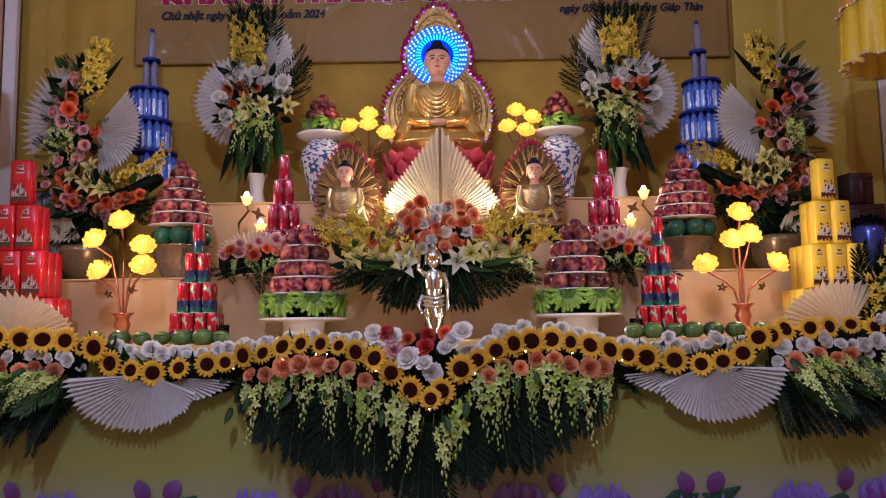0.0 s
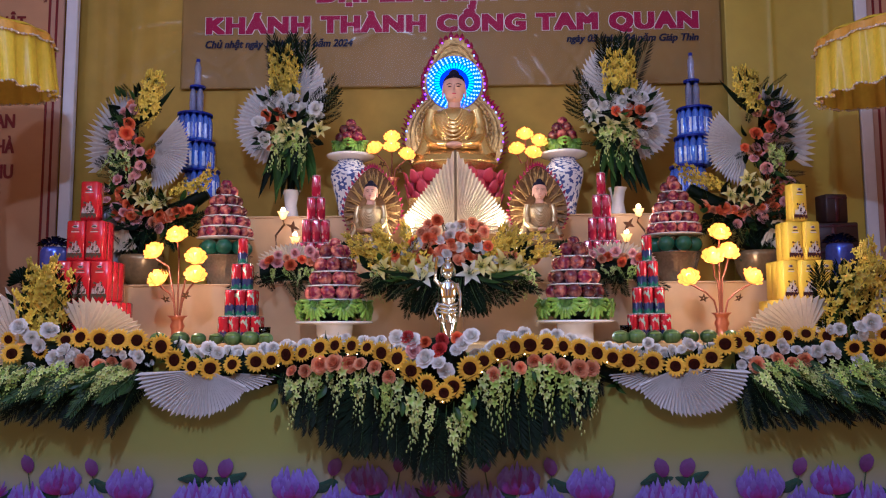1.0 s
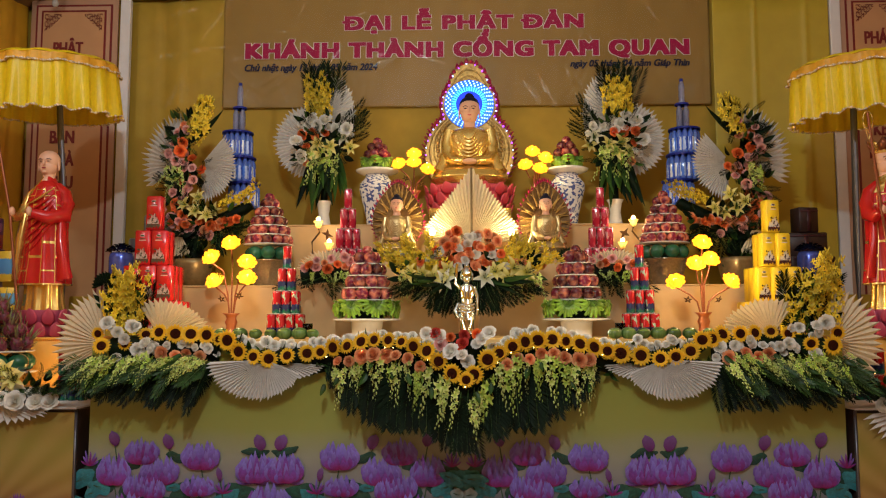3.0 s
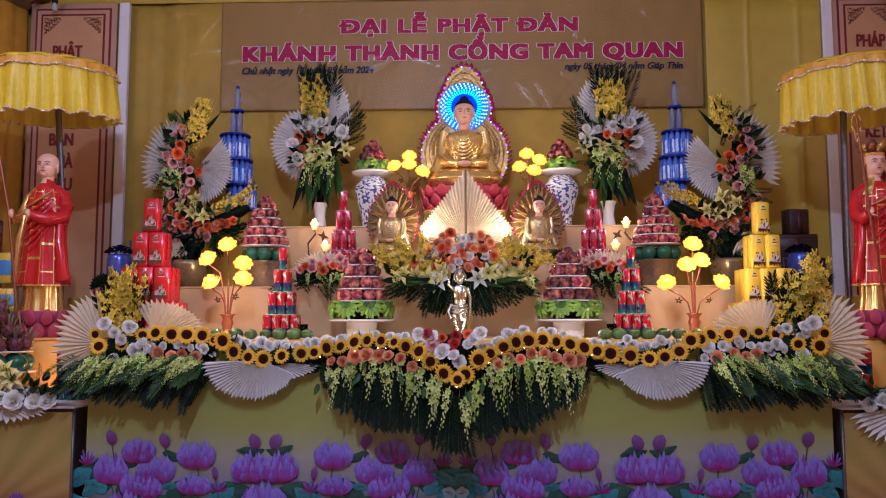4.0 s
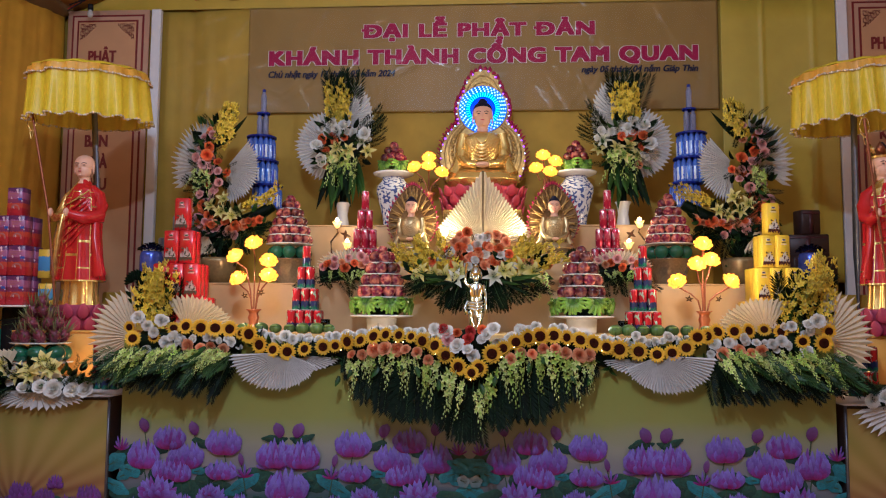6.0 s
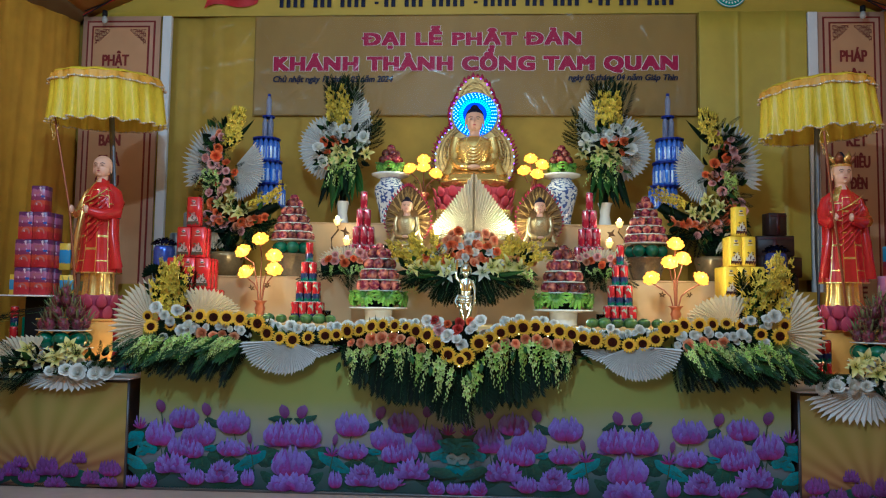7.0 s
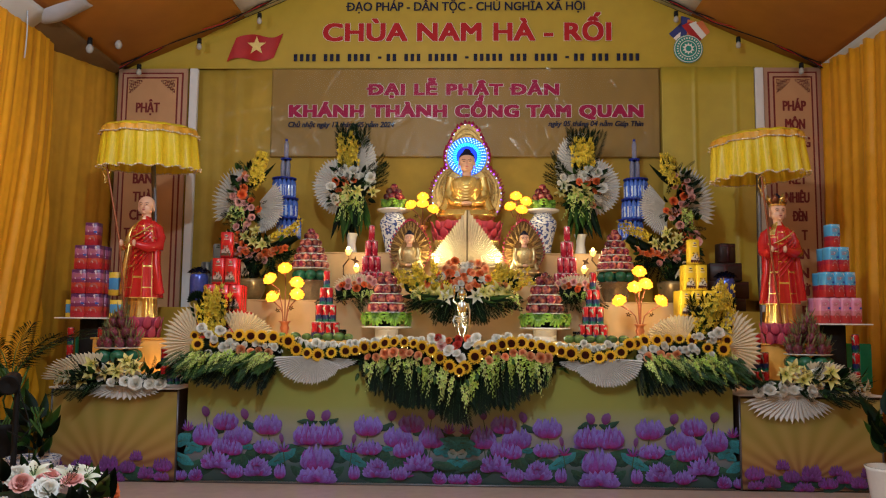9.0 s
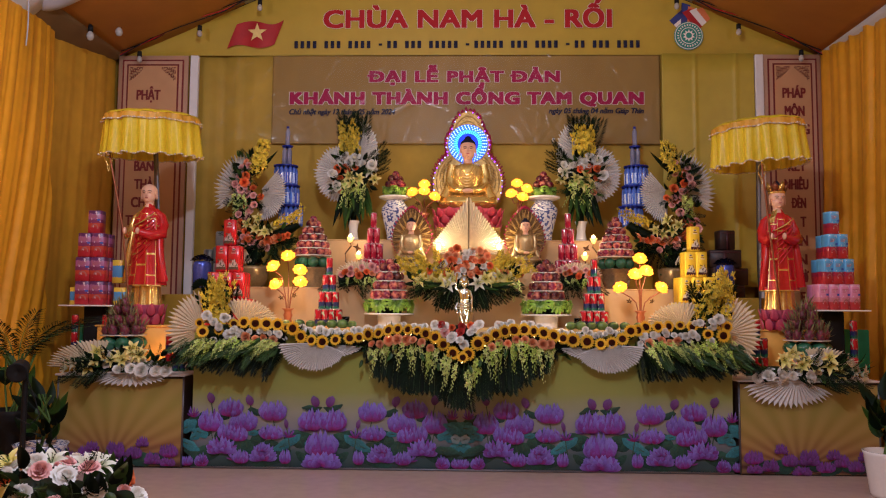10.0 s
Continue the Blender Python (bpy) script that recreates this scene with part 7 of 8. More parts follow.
        if k < 4:
            rr = (0.126, 0.126, 0.122, 0.056)[k]
            part("tray", Geo().lathe([(rr - 0.004, -0.012), (rr - 0.002, -0.011), (rr - 0.002, 0.003), (rr - 0.004, 0.003), (0.001, 0.001)], 28, at=Matrix.Translation((x + lean, y, z - 0.001))), BLUECAP, t)


bottle_tower(-1.775, 4.86, "tower of clear blue water bottles on blue trays")
bottle_tower(1.655, 4.86, "tower of clear blue water bottles on blue trays")
for sx in (-1, 1):
    cx = sx * 2.40 - 0.02
    st = thing("rear_stand", (cx, 4.45, 0), "cloth covered stand beside the altar tiers", "stand", "rear stands")
    part("body", Geo().box(cx, 4.45, 0.66, 0.62, 0.55, 1.32, bevel=0.01), WALLCLOTH, st)


def blue_jar(x, y, z, label):
    t = thing("blue_jar", (x, y, z), label, "jar", "blue jars")
    part("body", Geo().lathe([(0.001, 0), (0.076, 0), (0.080, 0.01), (0.080, 0.20), (0.074, 0.225), (0.066, 0.235), (0.001, 0.235)], 24, at=Matrix.Translation((x, y, z))), mat("blue_violet_foil", (0.10, 0.14, 0.55), 0.2, metal=0.5, var=0.3, scale=20), t)
    g = Geo()
    for i in range(40):
        a = i * 2.4
        rr = 0.085 * math.sqrt(i / 40)
        petal_patch(g, a, rr * 0.8, 0.035 * (1 - i / 40), 0.045, 0.034, 1.3 - 9 * rr, 0.9, 0.4, 0, 2, 2)
    part("foil_rosette", g, mat("dark_foil", (0.03, 0.03, 0.05), 0.25, metal=0.6, var=0.4, scale=40), t, "crumpled dark foil rosette", at=Matrix.Translation((x, y, z + 0.235)))


blue_jar(-2.34, 4.10, 1.375, "violet blue foil jar topped by a dark rosette")
blue_jar(2.305, 4.23, 1.375, "violet blue foil jar topped by a dark rosette")
t = thing("parcel_stack", (2.40, 4.50, 1.32), "stack of dark brown wrapped parcels", "parcels")
zz = 1.32
for k, (w, h, dx, turn) in enumerate(((0.32, 0.12, 0.0, 5), (0.36, 0.16, 0.02, 16), (0.285, 0.165, -0.01, -6), (0.145, 0.18, 0.0, 9))):
    at = pose(2.395 + dx, 4.50, zz, 0, 0, turn)
    pc = part("parcel", Geo().box(0, 0, h / 2, w, 0.12, h - 0.002, bevel=0.007, at=at), BROWNBAG, t)
    part("tape", Geo().box(0, -0.061, h / 2, 0.03, 0.003, h - 0.02, at=at), PRINT_DARK, pc)
    part("flap", Geo().box(0, -0.062, h * 0.86, w * 0.96, 0.004, 0.012, bevel=0.002, at=at), PRINT_DARK, pc)
    zz += h
t = thing("parcel_stack", (-2.28, 4.60, 1.32), "stack of grey wrapped parcels on the stand", "parcels")
GREYPARCEL = mat("grey_parcel_wrap", (0.12, 0.12, 0.11), 0.35, var=0.3, scale=12, bump=0.3, bscale=30, rnd=0.3)
for k, (x, w, h, z) in enumerate(((-2.25, 0.26, 0.15, 1.32), (-2.245, 0.25, 0.148, 1.472), (-2.25, 0.26, 0.15, 1.622), (-2.235, 0.245, 0.145, 1.774), (-2.425, 0.075, 0.43, 1.32))):
    box = part("parcel", Geo().box(0, 0, h / 2, w, 0.2, h, bevel=0.012, at=pose(x, 4.58, z, 0, 0, (4, -2, 3, 5, 0)[k])), GREYPARCEL, t)
    part("tape", Geo().box(0, -0.101, h / 2, 0.03, 0.003, h * 0.96, at=pose(x, 4.58, z, 0, 0, (4, -2, 3, 5, 0)[k])), STEEL, box)


# ---- on the side tables ----
PRINT_PEACH = mat("pale_peach_print", (0.42, 0.15, 0.14), 0.35, var=0.3, scale=60)
PRINT_BLUE = mat("blue_tag_print", (0.05, 0.10, 0.42), 0.35, var=0.2, scale=60)


def carton_tower(x, y, zt, layers, label, turn=0.0):
    """Cartons on a white plate that stands on cans."""
    t = thing("carton_tower", (x, y, 0.695), label, "cartons")
    zp = 1.205
    for dx in (-0.13, 0.13):
        for k in range(3):
            put("can", CAN_A, t, Matrix.Translation((x + dx, y - 0.05, 0.695 + 0.147 * k)))
    part("post", Geo().box(x, y + 0.05, (0.695 + zp) / 2, 0.16, 0.12, zp - 0.695, bevel=0.008), BLACK, t)
    part("plate", Geo().box(x, y, zp + 0.006, 0.46, 0.30, 0.012, bevel=0.004), PORCELAIN, t)
    z = zp + 0.013
    for nn, w, h, m in layers:
        me = Geo().box(0, 0, h / 2, w * 0.98, 0.10, h * 0.99, bevel=0.004).mesh("carton", m)
        pic = Geo()
        for q in range(9):
            a0, a1 = 0.35 * q - 0.2, 0.35 * q + 0.15
            pic.add([(w * (0.05 + rr * math.cos(a)), -0.0512, h * (0.24 + 0.62 * rr * math.sin(a))) for rr, a in ((0.20, a0), (0.29, a0), (0.29, a1), (0.20, a1))], [(0, 1, 2, 3)], 0)
        for q in range(3):
            pic.add([(w * (-0.36 + 0.02 * q), -0.0512, h * (0.78 - 0.05 * q)), (w * (0.30 - 0.12 * q), -0.0512, h * (0.78 - 0.05 * q)), (w * (0.30 - 0.12 * q), -0.0512, h * (0.80 - 0.05 * q)), (w * (-0.36 + 0.02 * q), -0.0512, h * (0.80 - 0.05 * q))], [(0, 1, 2, 3)], 0)
        pic.add([(w * 0.22, -0.0513, h * 0.55), (w * 0.46, -0.0513, h * 0.55), (w * 0.46, -0.0513, h * 0.63), (w * 0.22, -0.0513, h * 0.63)], [(0, 1, 2, 3)], 1)
        pm = pic.mesh("print", [PRINT_PEACH, PRINT_BLUE])
        for i in range(nn):
            for j in range(2 if nn > 1 else 1):
                cm = pose(x + (i - (nn - 1) / 2) * w + 0.004 * j, y - 0.05 + 0.11 * j if nn > 1 else y, z, 0, 0, turn + jit(3))
                box = put("carton", me, t, cm)
                if j == 0:
                    put("print", pm, box, cm)
        z += h
    return t


YB = banded("yellow_blue_carton_print", [(0.0, (0.75, 0.50, 0.03)), (0.25, (0.10, 0.30, 0.55)), (0.75, (0.78, 0.52, 0.03))], 0.35)
tw = carton_tower(-3.185, 3.85, 0, ((2, 0.122, 0.20, PURPLEBOX), (2, 0.126, 0.205, PURPLEBOX), (2, 0.110, 0.205, PURPLEBOX), (1, 0.110, 0.20, PURPLEBOX)), "tower of purple red cartons on a white plate")
for dx in (-0.19, 0.19):
    part("side_carton", Geo().box(0, 0, 0.075, 0.10, 0.05, 0.15, bevel=0.003, at=pose(-3.15 + dx, 3.86, 1.218, 0, 0, 4)), YB, tw)
part("side_carton", Geo().box(0, 0, 0.09, 0.09, 0.05, 0.20, bevel=0.003, at=pose(-3.01, 3.92, 1.418, 0, 0, -4)), YB, tw)
carton_tower(2.985, 3.66, 0, ((4, 0.083, 0.205, PINKBOX), (3, 0.083, 0.205, BLUEBOX), (2, 0.083, 0.20, BLUEBOX), (1, 0.083, 0.19, BLUEBOX)), "tower of pink and blue strawberry cartons on a white plate", 12)


def dragon_mesh():
    g = Geo().ball((0, 0, 0), 1.0, 12, 9, 0, 1.25)
    r = random.Random(4)
    for k in range(20):
        a, e = k * 2.4, -0.8 + 2.1 * k / 20
        p = Vector((math.cos(e) * math.cos(a), math.cos(e) * math.sin(a), 1.25 * math.sin(e)))
        d = (p.normalized() + Vector((0, 0, 0.9))).normalized()
        sd = d.cross(p).normalized() * 0.22
        g.add([p - sd, p + sd, p + d * (1.25 + 1.1 * (k > 12))], [(0, 1, 2)], 1, [(0, 0), (1, 0), (0.5, 1)])
    return g.mesh("dragon_fruit", [DRAGON, DRAGONLEAF])


M_DRAGON = dragon_mesh()


def dragon_tower(x, y, label):
    t = thing("fruit_tower", (x, y, 0.695), label, "fruit", "dragon fruit towers")
    part("stand", Geo().lathe([(0.001, 0), (0.09, 0), (0.07, 0.08), (0.12, 0.155), (0.19, 0.16), (0.195, 0.168), (0.001, 0.165)], 28, at=Matrix.Translation((x, y, 0.695))), PORCELAIN, t)
    for i in range(7):
        a = 6.2832 * i / 7 - 1.2
        part("green_melon", Geo().ball((0, 0, 0), 0.06, 14, 10, 0, 0.9), MELONGREEN, t, at=Matrix.Translation((x + 0.125 * math.cos(a), y + 0.125 * math.sin(a), 0.915)))
    part("plate", Geo().lathe([(0.001, 0), (0.17, 0.002), (0.18, 0.01), (0.001, 0.008)], 28, at=Matrix.Translation((x, y, 0.972))), PORCELAIN, t)
    for n, rad, z in ((9, 0.13, 1.02), (6, 0.09, 1.10), (4, 0.05, 1.175), (1, 0, 1.24)):
        for i in range(n):
            a = 6.2832 * (i + 0.4) / n
            put("dragon_fruit", M_DRAGON, t, Matrix.Translation((x + rad * math.cos(a), y + rad * math.sin(a), z)) @ Euler((jit(0.5), jit(0.5), jit(3))).to_matrix().to_4x4() @ Matrix.Scale(0.036, 4))


dragon_tower(-2.73, 3.42, "pyramid of dragon fruit over green melons on a stand")
dragon_tower(2.66, 3.42, "pyramid of dragon fruit over green melons on a stand")
for x, y, ly in ((-2.30, 3.42, 3), (2.30, 3.50, 3), (2.34, 3.60, 3), (-2.26, 3.52, 2)):
    t = thing("can_stack", (x, y, 0.695), "small stack of red drink cans on the side table", "drink cans", "can stacks")
    for k in range(ly):
        for i in range(3 if k < ly - 1 else 1):
            put("can", CAN_A, t, Matrix.Translation((x + (i - 1) * 0.059 * (k < ly - 1), y, 0.695 + 0.147 * k)))
for x, y in ((-3.18, 4.05), (3.19, 3.95)):
    solo("green_crate", Geo().box(x, y, 0.875, 0.34, 0.2, 0.36, bevel=0.008).mesh("green_crate", GREENBOX), "translucent green plastic crate on the side table", "crate", "green crates")
for x in (-2.40, 2.32):
    t = thing("table_lamp", (x, 3.60, 0.695), "small glowing amber offering lamp on the side table", "lamp", "offering lamps")
    part("base", Geo().lathe([(0.001, 0), (0.03, 0), (0.032, 0.02), (0.001, 0.02)], 14, at=Matrix.Translation((x, 3.60, 0.695))), BRASS, t)
    part("light", Geo().lathe([(0.025, 0.02), (0.03, 0.05), (0.022, 0.075), (0.001, 0.08)], 14, at=Matrix.Translation((x, 3.60, 0.695))), glow("amber_lamp", (1.0, 0.50, 0.10), 25), t)

# ---- flower arrangements ----
CX = -0.035


def front_z(u):
    return float(np.interp(u, [0, 0.06, 0.124, 0.2, 0.3, 0.5, 0.64, 0.8], [0.857, 0.887, 0.950, 1.002, 1.043, 1.052, 1.018, 0.980]))


def front_y(u):
    return float(np.interp(u, [0, 0.15, 0.4, 0.8], [2.86, 2.92, 2.99, 3.04]))


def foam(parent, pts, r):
    """Leaf-covered base under the blooms; its near-black colour darkens the gaps between them."""
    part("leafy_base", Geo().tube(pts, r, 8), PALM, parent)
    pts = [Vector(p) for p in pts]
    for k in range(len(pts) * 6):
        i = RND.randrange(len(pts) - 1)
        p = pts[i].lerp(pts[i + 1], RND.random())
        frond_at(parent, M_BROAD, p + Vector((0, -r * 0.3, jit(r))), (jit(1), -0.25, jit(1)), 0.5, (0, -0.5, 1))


gar = thing("flower_garland", (CX, 3.05, 0.95), "long sunflower, white rose and hanging orchid garland on the altar edge", "flower garland")
foam(gar, [(CX + s * u, front_y(u) + 0.09, front_z(u) - 0.055) for s, u in [(-1, 0.8 - 0.05 * i) for i in range(16)] + [(1, 0.05 * i) for i in range(17)]], 0.058)
for s in (-1, 1):
    for u in (0.055, 0.125, 0.185, 0.255, 0.32, 0.39, 0.465, 0.535, 0.61, 0.685, 0.755):
        z = front_z(u) + jit(0.008)
        sunflower_at(gar, (CX + s * u, front_y(u), z), (s * 0.15 + jit(0.4), -1, 0.15 + jit(0.35)), 0.053 + jit(0.010))
    for u in (0.225, 0.285, 0.345, 0.41, 0.47, 0.535, 0.60, 0.655):
        rose_at(gar, "peach", (CX + s * u, front_y(u) - 0.005, front_z(u) - 0.080 + jit(0.010)), s=0.040)
    for k in range(24):
        u = 0.13 + 0.029 * k
        rose_at(gar, "white", (CX + s * u + jit(0.012), front_y(u) + 0.09 + jit(0.03), front_z(u) + 0.028 + jit(0.018)), (0, -1, 0.6), s=0.033 + jit(0.006))
# Near-black body that darkens the gap in the middle of the garland.
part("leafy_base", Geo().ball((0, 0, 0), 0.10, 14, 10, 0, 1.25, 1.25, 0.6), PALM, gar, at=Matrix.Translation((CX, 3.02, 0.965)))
for x, z, kd, size in ((-0.185, 1.088, "white", 0.038), (-0.124, 1.069, "white", 0.040), (-0.061, 0.991, "white", 0.044), (0.064, 1.022, "white", 0.044), (0.026, 0.941, "white", 0.042), (0.139, 1.078, "white", 0.042), (-0.119, 1.035, "pink", 0.036),
                       (-0.063, 1.059, "orange", 0.038), (0.065, 1.078, "orange", 0.036), (-0.025, 1.004, "orange", 0.036), (0.005, 1.030, "red", 0.034), (-0.141, 1.092, "red", 0.032), (0.008, 1.066, "red", 0.034), (-0.012, 0.968, "white", 0.036), (0.105, 1.050, "white", 0.036)):
    rose_at(gar, kd, (CX + x, 2.90 + 0.35 * max(0, z - 0.95), z), (0, -1, 0.45), size)
sunflower_at(gar, (CX + 0.015, 2.865, 0.855), (0.1, -1, 0.1), 0.047)
for s in (-1, 1):
    for i in range(23):
        u = 0.01 + 0.0315 * i
        zt = front_z(u) - 0.06
        zb = float(np.interp(u, [0, 0.05, 0.11, 0.30, 0.45, 0.63, 0.71], [0.50, 0.555, 0.595, 0.610, 0.662, 0.745, 0.84]))
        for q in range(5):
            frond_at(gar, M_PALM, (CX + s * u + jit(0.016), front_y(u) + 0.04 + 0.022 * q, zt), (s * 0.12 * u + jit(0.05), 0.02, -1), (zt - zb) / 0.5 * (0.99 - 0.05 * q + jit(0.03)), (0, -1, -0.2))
    for i in range(14):
        u = 0.035 + 0.050 * i + jit(0.010)
        spray_at(gar, M_GREENSPRAY, (CX + s * u, front_y(u) - 0.01 + jit(0.02), front_z(u) - 0.095 + jit(0.028)), 0.80 - 0.22 * u - 0.08 * (u < 0.08) + jit(0.12), (jit(5), jit(5)))
        if i % 3 == 1:
            spray_at(gar, M_GREENSPRAY, (CX + s * u + jit(0.02), front_y(u) - 0.02, front_z(u) - 0.11 + jit(0.02)), 0.60 + jit(0.14), (jit(5), jit(8)))
for i in range(14):
    u = jit(0.75)
    frond_at(gar, [M_BROAD[0]], (CX + u, front_y(abs(u)) - 0.015 + jit(0.02), front_z(abs(u)) - 0.13 + jit(0.05)), (jit(0.5), -0.2, -1), 0.5, (jit(0.5), -1, 0.2))
for i in range(5):
    frond_at(gar, M_PALM, (CX + (i - 2) * 0.02, 2.90, 0.74), ((i - 2) * 0.11, -0.02, -1), 0.50, (0, -1, 0))

sl = thing("string_lights", (CX, 2.95, 1.02), "string of tiny warm lights woven through the garland", "string lights")
wire = [(CX - 0.78 + 0.06 * i, front_y(abs(-0.78 + 0.06 * i)) - 0.012, front_z(abs(-0.78 + 0.06 * i)) - 0.045 + 0.012 * (i % 2)) for i in range(27)]
part("wire", Geo().tube(wire, 0.0015, 4), PALM, sl)
M_TINY = Geo().ball((0, 0, 0), 0.0024, 8, 6, 0, 1.3).mesh("bulb", CANDLE)
for k, (x, y, z) in enumerate(wire):
    if k % 3 == 1 or k in (6, 17, 20):
        put("bulb", M_TINY, sl, Matrix.Translation((x + jit(0.015), y - 0.006, z + jit(0.012))))

for s in (-1, 1):
    mx = lambda x: x if s < 0 else 2 * CX - x
    # swag between the centre and the corner, with its pleated fan
    sw = thing("flower_swag", (mx(-1.06), 3.1, 0.97), "sunflower and white rose swag above a white pleated fan", "flower garland", "swags")
    line = [(-0.84, 0.985), (-0.95, 0.968), (-1.06, 0.955), (-1.15, 0.962), (-1.23, 0.99), (-1.295, 1.045)]
    foam(sw, [(mx(x), 3.12, z - 0.01) for x, z in line], 0.05)
    for x, z in ((-0.865, 0.98), (-0.97, 0.968), (-1.07, 0.952), (-1.152, 0.962), (-1.23, 0.99), (-1.292, 1.05)):
        sunflower_at(sw, (mx(x), 3.055, z), (jit(0.35), -1, 0.1 + jit(0.25)), 0.057 + jit(0.008))
    for k in range(14):
        x = -0.81 - 0.033 * k
        rose_at(sw, "white", (mx(x) + jit(0.01), 3.12 + jit(0.02), 1.030 + jit(0.022)), (0, -1, 0.5), 0.034 + jit(0.006))
    pleated_fan("palm_fan", sw, FANWHITE, (mx(-1.085), 3.06, 0.945), (181 if s < 0 else 205), (335 if s < 0 else 359), 0.255, 34, 8, 0.205, 0.010, 0.06, 0.15, 0.14, "", 0.20 * s)
    pleated_fan("palm_fan", sw, FANWHITE, (mx(-1.00), 3.085, 0.93), 186, 354, 0.225, 22, 4, 0.095, 0.010, 0.08, 0.15, 0.08)

    # corner arrangement
    co = thing("flower_arrangement", (mx(-1.7), 3.15, 0.95), "corner arrangement of sunflowers, white roses and orchids with pleated fans", "flower arrangement", "corner arrangements")
    foam(co, [(mx(x), 3.16, 1.0) for x in (-1.36, -1.5, -1.65, -1.8, -1.95)], 0.075)
    for x, z in ((-2.01, 1.085), (-1.975, 1.02), (-1.86, 1.03), (-1.75, 1.08), (-1.665, 1.092), (-1.58, 1.085), (-1.495, 1.082), (-1.41, 1.078), (-1.345, 1.055)):
        sunflower_at(co, (mx(x), 3.08 + jit(0.02), z), (jit(0.4), -1, 0.15 + jit(0.35)), 0.052 + jit(0.010))
    for x, z in ((-1.945, 1.135), (-1.90, 1.09), (-1.81, 1.12), (-1.775, 1.0), (-1.70, 1.012), (-1.615, 1.02), (-1.535, 1.035), (-1.465, 1.015), (-1.39, 1.005), (-1.885, 0.965), (-1.74, 1.03)):
        rose_at(co, "white", (mx(x), 3.07 + jit(0.015), z), (0, -1, 0.3), 0.037 + jit(0.006))
        rose_at(co, "white", (mx(x + 0.035 + jit(0.02)), 3.09 + jit(0.015), z - 0.02 + jit(0.03)), (0, -1, 0.3), 0.031)
    for x, z in ((-1.64, 0.975), (-1.52, 0.975), (-1.435, 0.955), (-1.58, 0.965)):
        rose_at(co, "peach", (mx(x), 3.05, z), (0, -1, 0.2), 0.04)
    for i in range(22):
        q = RND.random()
        wide = (0.10 if s < 0 else 0.15) * (1 - 0.55 * q)
        spray_at(co, M_YELLOWSPRAY, (mx(-1.94 + (0.0 if s < 0 else -0.07 * q) + jit(wide)), 3.21 + jit(0.05), 1.07 + (0.20 if s < 0 else 0.24) * q), 0.72 + 0.15 * RND.random(), (jit(25), jit(24)))
    for i in range(26):
        frond_at(co, M_BROAD, (mx(-1.94 + jit(0.10)), 3.22, 1.10 + 0.20 * RND.random()), (jit(0.8), -0.2, 0.6), 0.55, (0, -1, 0.2))
    for i in range(10):
        frond_at(co, M_PALM, (mx(-1.93 + jit(0.08)), 3.30, 1.08), (jit(0.45), 0.05, 1), 0.62, (0, -1, 0))
    for i in range(26):
        x = -2.00 + 0.0246 * i
        spray_at(co, M_GREENSPRAY, (mx(x), 2.965 + jit(0.03), 0.950 + jit(0.04)), 0.46 + jit(0.10), (-14 + jit(10), s * (-18 - 38 * RND.random())))
    for i in range(54):
        x = -2.06 + 0.70 * i / 53
        frond_at(co, M_PALM, (mx(x), 3.08 + jit(0.03), 0.93 + jit(0.02)), (s * (0.25 + 0.7 * (x + 1.45) / -0.6) + jit(0.25), -0.12, -0.85), 0.44 - 0.10 * max(0.0, -x - 1.75) + jit(0.05), (0, -1, -0.2))
    for i in range(44):
        x = -2.05 + 0.0155 * i
        frond_at(co, M_FERN if i % 2 else [M_BROAD[0]], (mx(x), 3.00 + jit(0.03), 0.93 + jit(0.05)), (s * (0.6 + jit(0.5)), -0.25, -0.7), 0.48, (jit(0.4), -1, 0.2))
    pleated_fan("palm_fan", co, FANCREAM, (mx(-2.02), 3.20, 1.03), (95 if s < 0 else -95), (262 if s < 0 else 85), 0.285, 24, 0, 0.31, 0.012, 0.16)
    pleated_fan("palm_fan", co, FANCREAM, (mx(-1.74), 3.27, 1.07), (6 if s < 0 else 62), (118 if s < 0 else 174), 0.295, 18, -6, 0.205, 0.012, 0.10, 0.12, 0.10)
    pleated_fan("palm_fan", co, PALM, (mx(-2.08), 3.30, 1.36), 20, 200, 0.075, 12, -4, 0.075, 0.006, 0.12)

    # small watermelons along the swag, standing on the table
    for x in (-1.405, -1.30, -1.21, -1.125, -1.045, -0.96, -0.885):
        wm = thing("watermelon", (mx(x), 3.31, Z1), "small dark green watermelon with a pale cut face", "fruit", "watermelons")
        part("rind", Geo().ball((0, 0, 0), 0.036 + jit(0.005), 14, 10, 0, 0.88, 1.15), MELON, wm, at=Matrix.Translation((mx(x), 3.31, Z1 + 0.030)))
        part("cut_face", Geo().ball((0, -0.026, 0.016), 0.024, 12, 8, 0, 0.28, 1.0, 0.5), MELONLIGHT, wm, at=Matrix.Translation((mx(x), 3.31, Z1 + 0.030)) @ Matrix.Rotation(jit(0.4), 4, "Z"))
    for x in (-1.0,):
        solo("glass_cup", Geo().lathe([(0.001, 0), (0.026, 0), (0.030, 0.05), (0.032, 0.085), (0.029, 0.085), (0.026, 0.01), (0.001, 0.008)], 20).mesh("glass_cup", CLEARGLASS), "small clear drinking glass on the altar", "glass", "glasses", at=Matrix.Translation((mx(x), 3.75, Z1)))

    # standing arrangement in a tall vase
    mv = lambda x: x if s < 0 else 0.02 - x
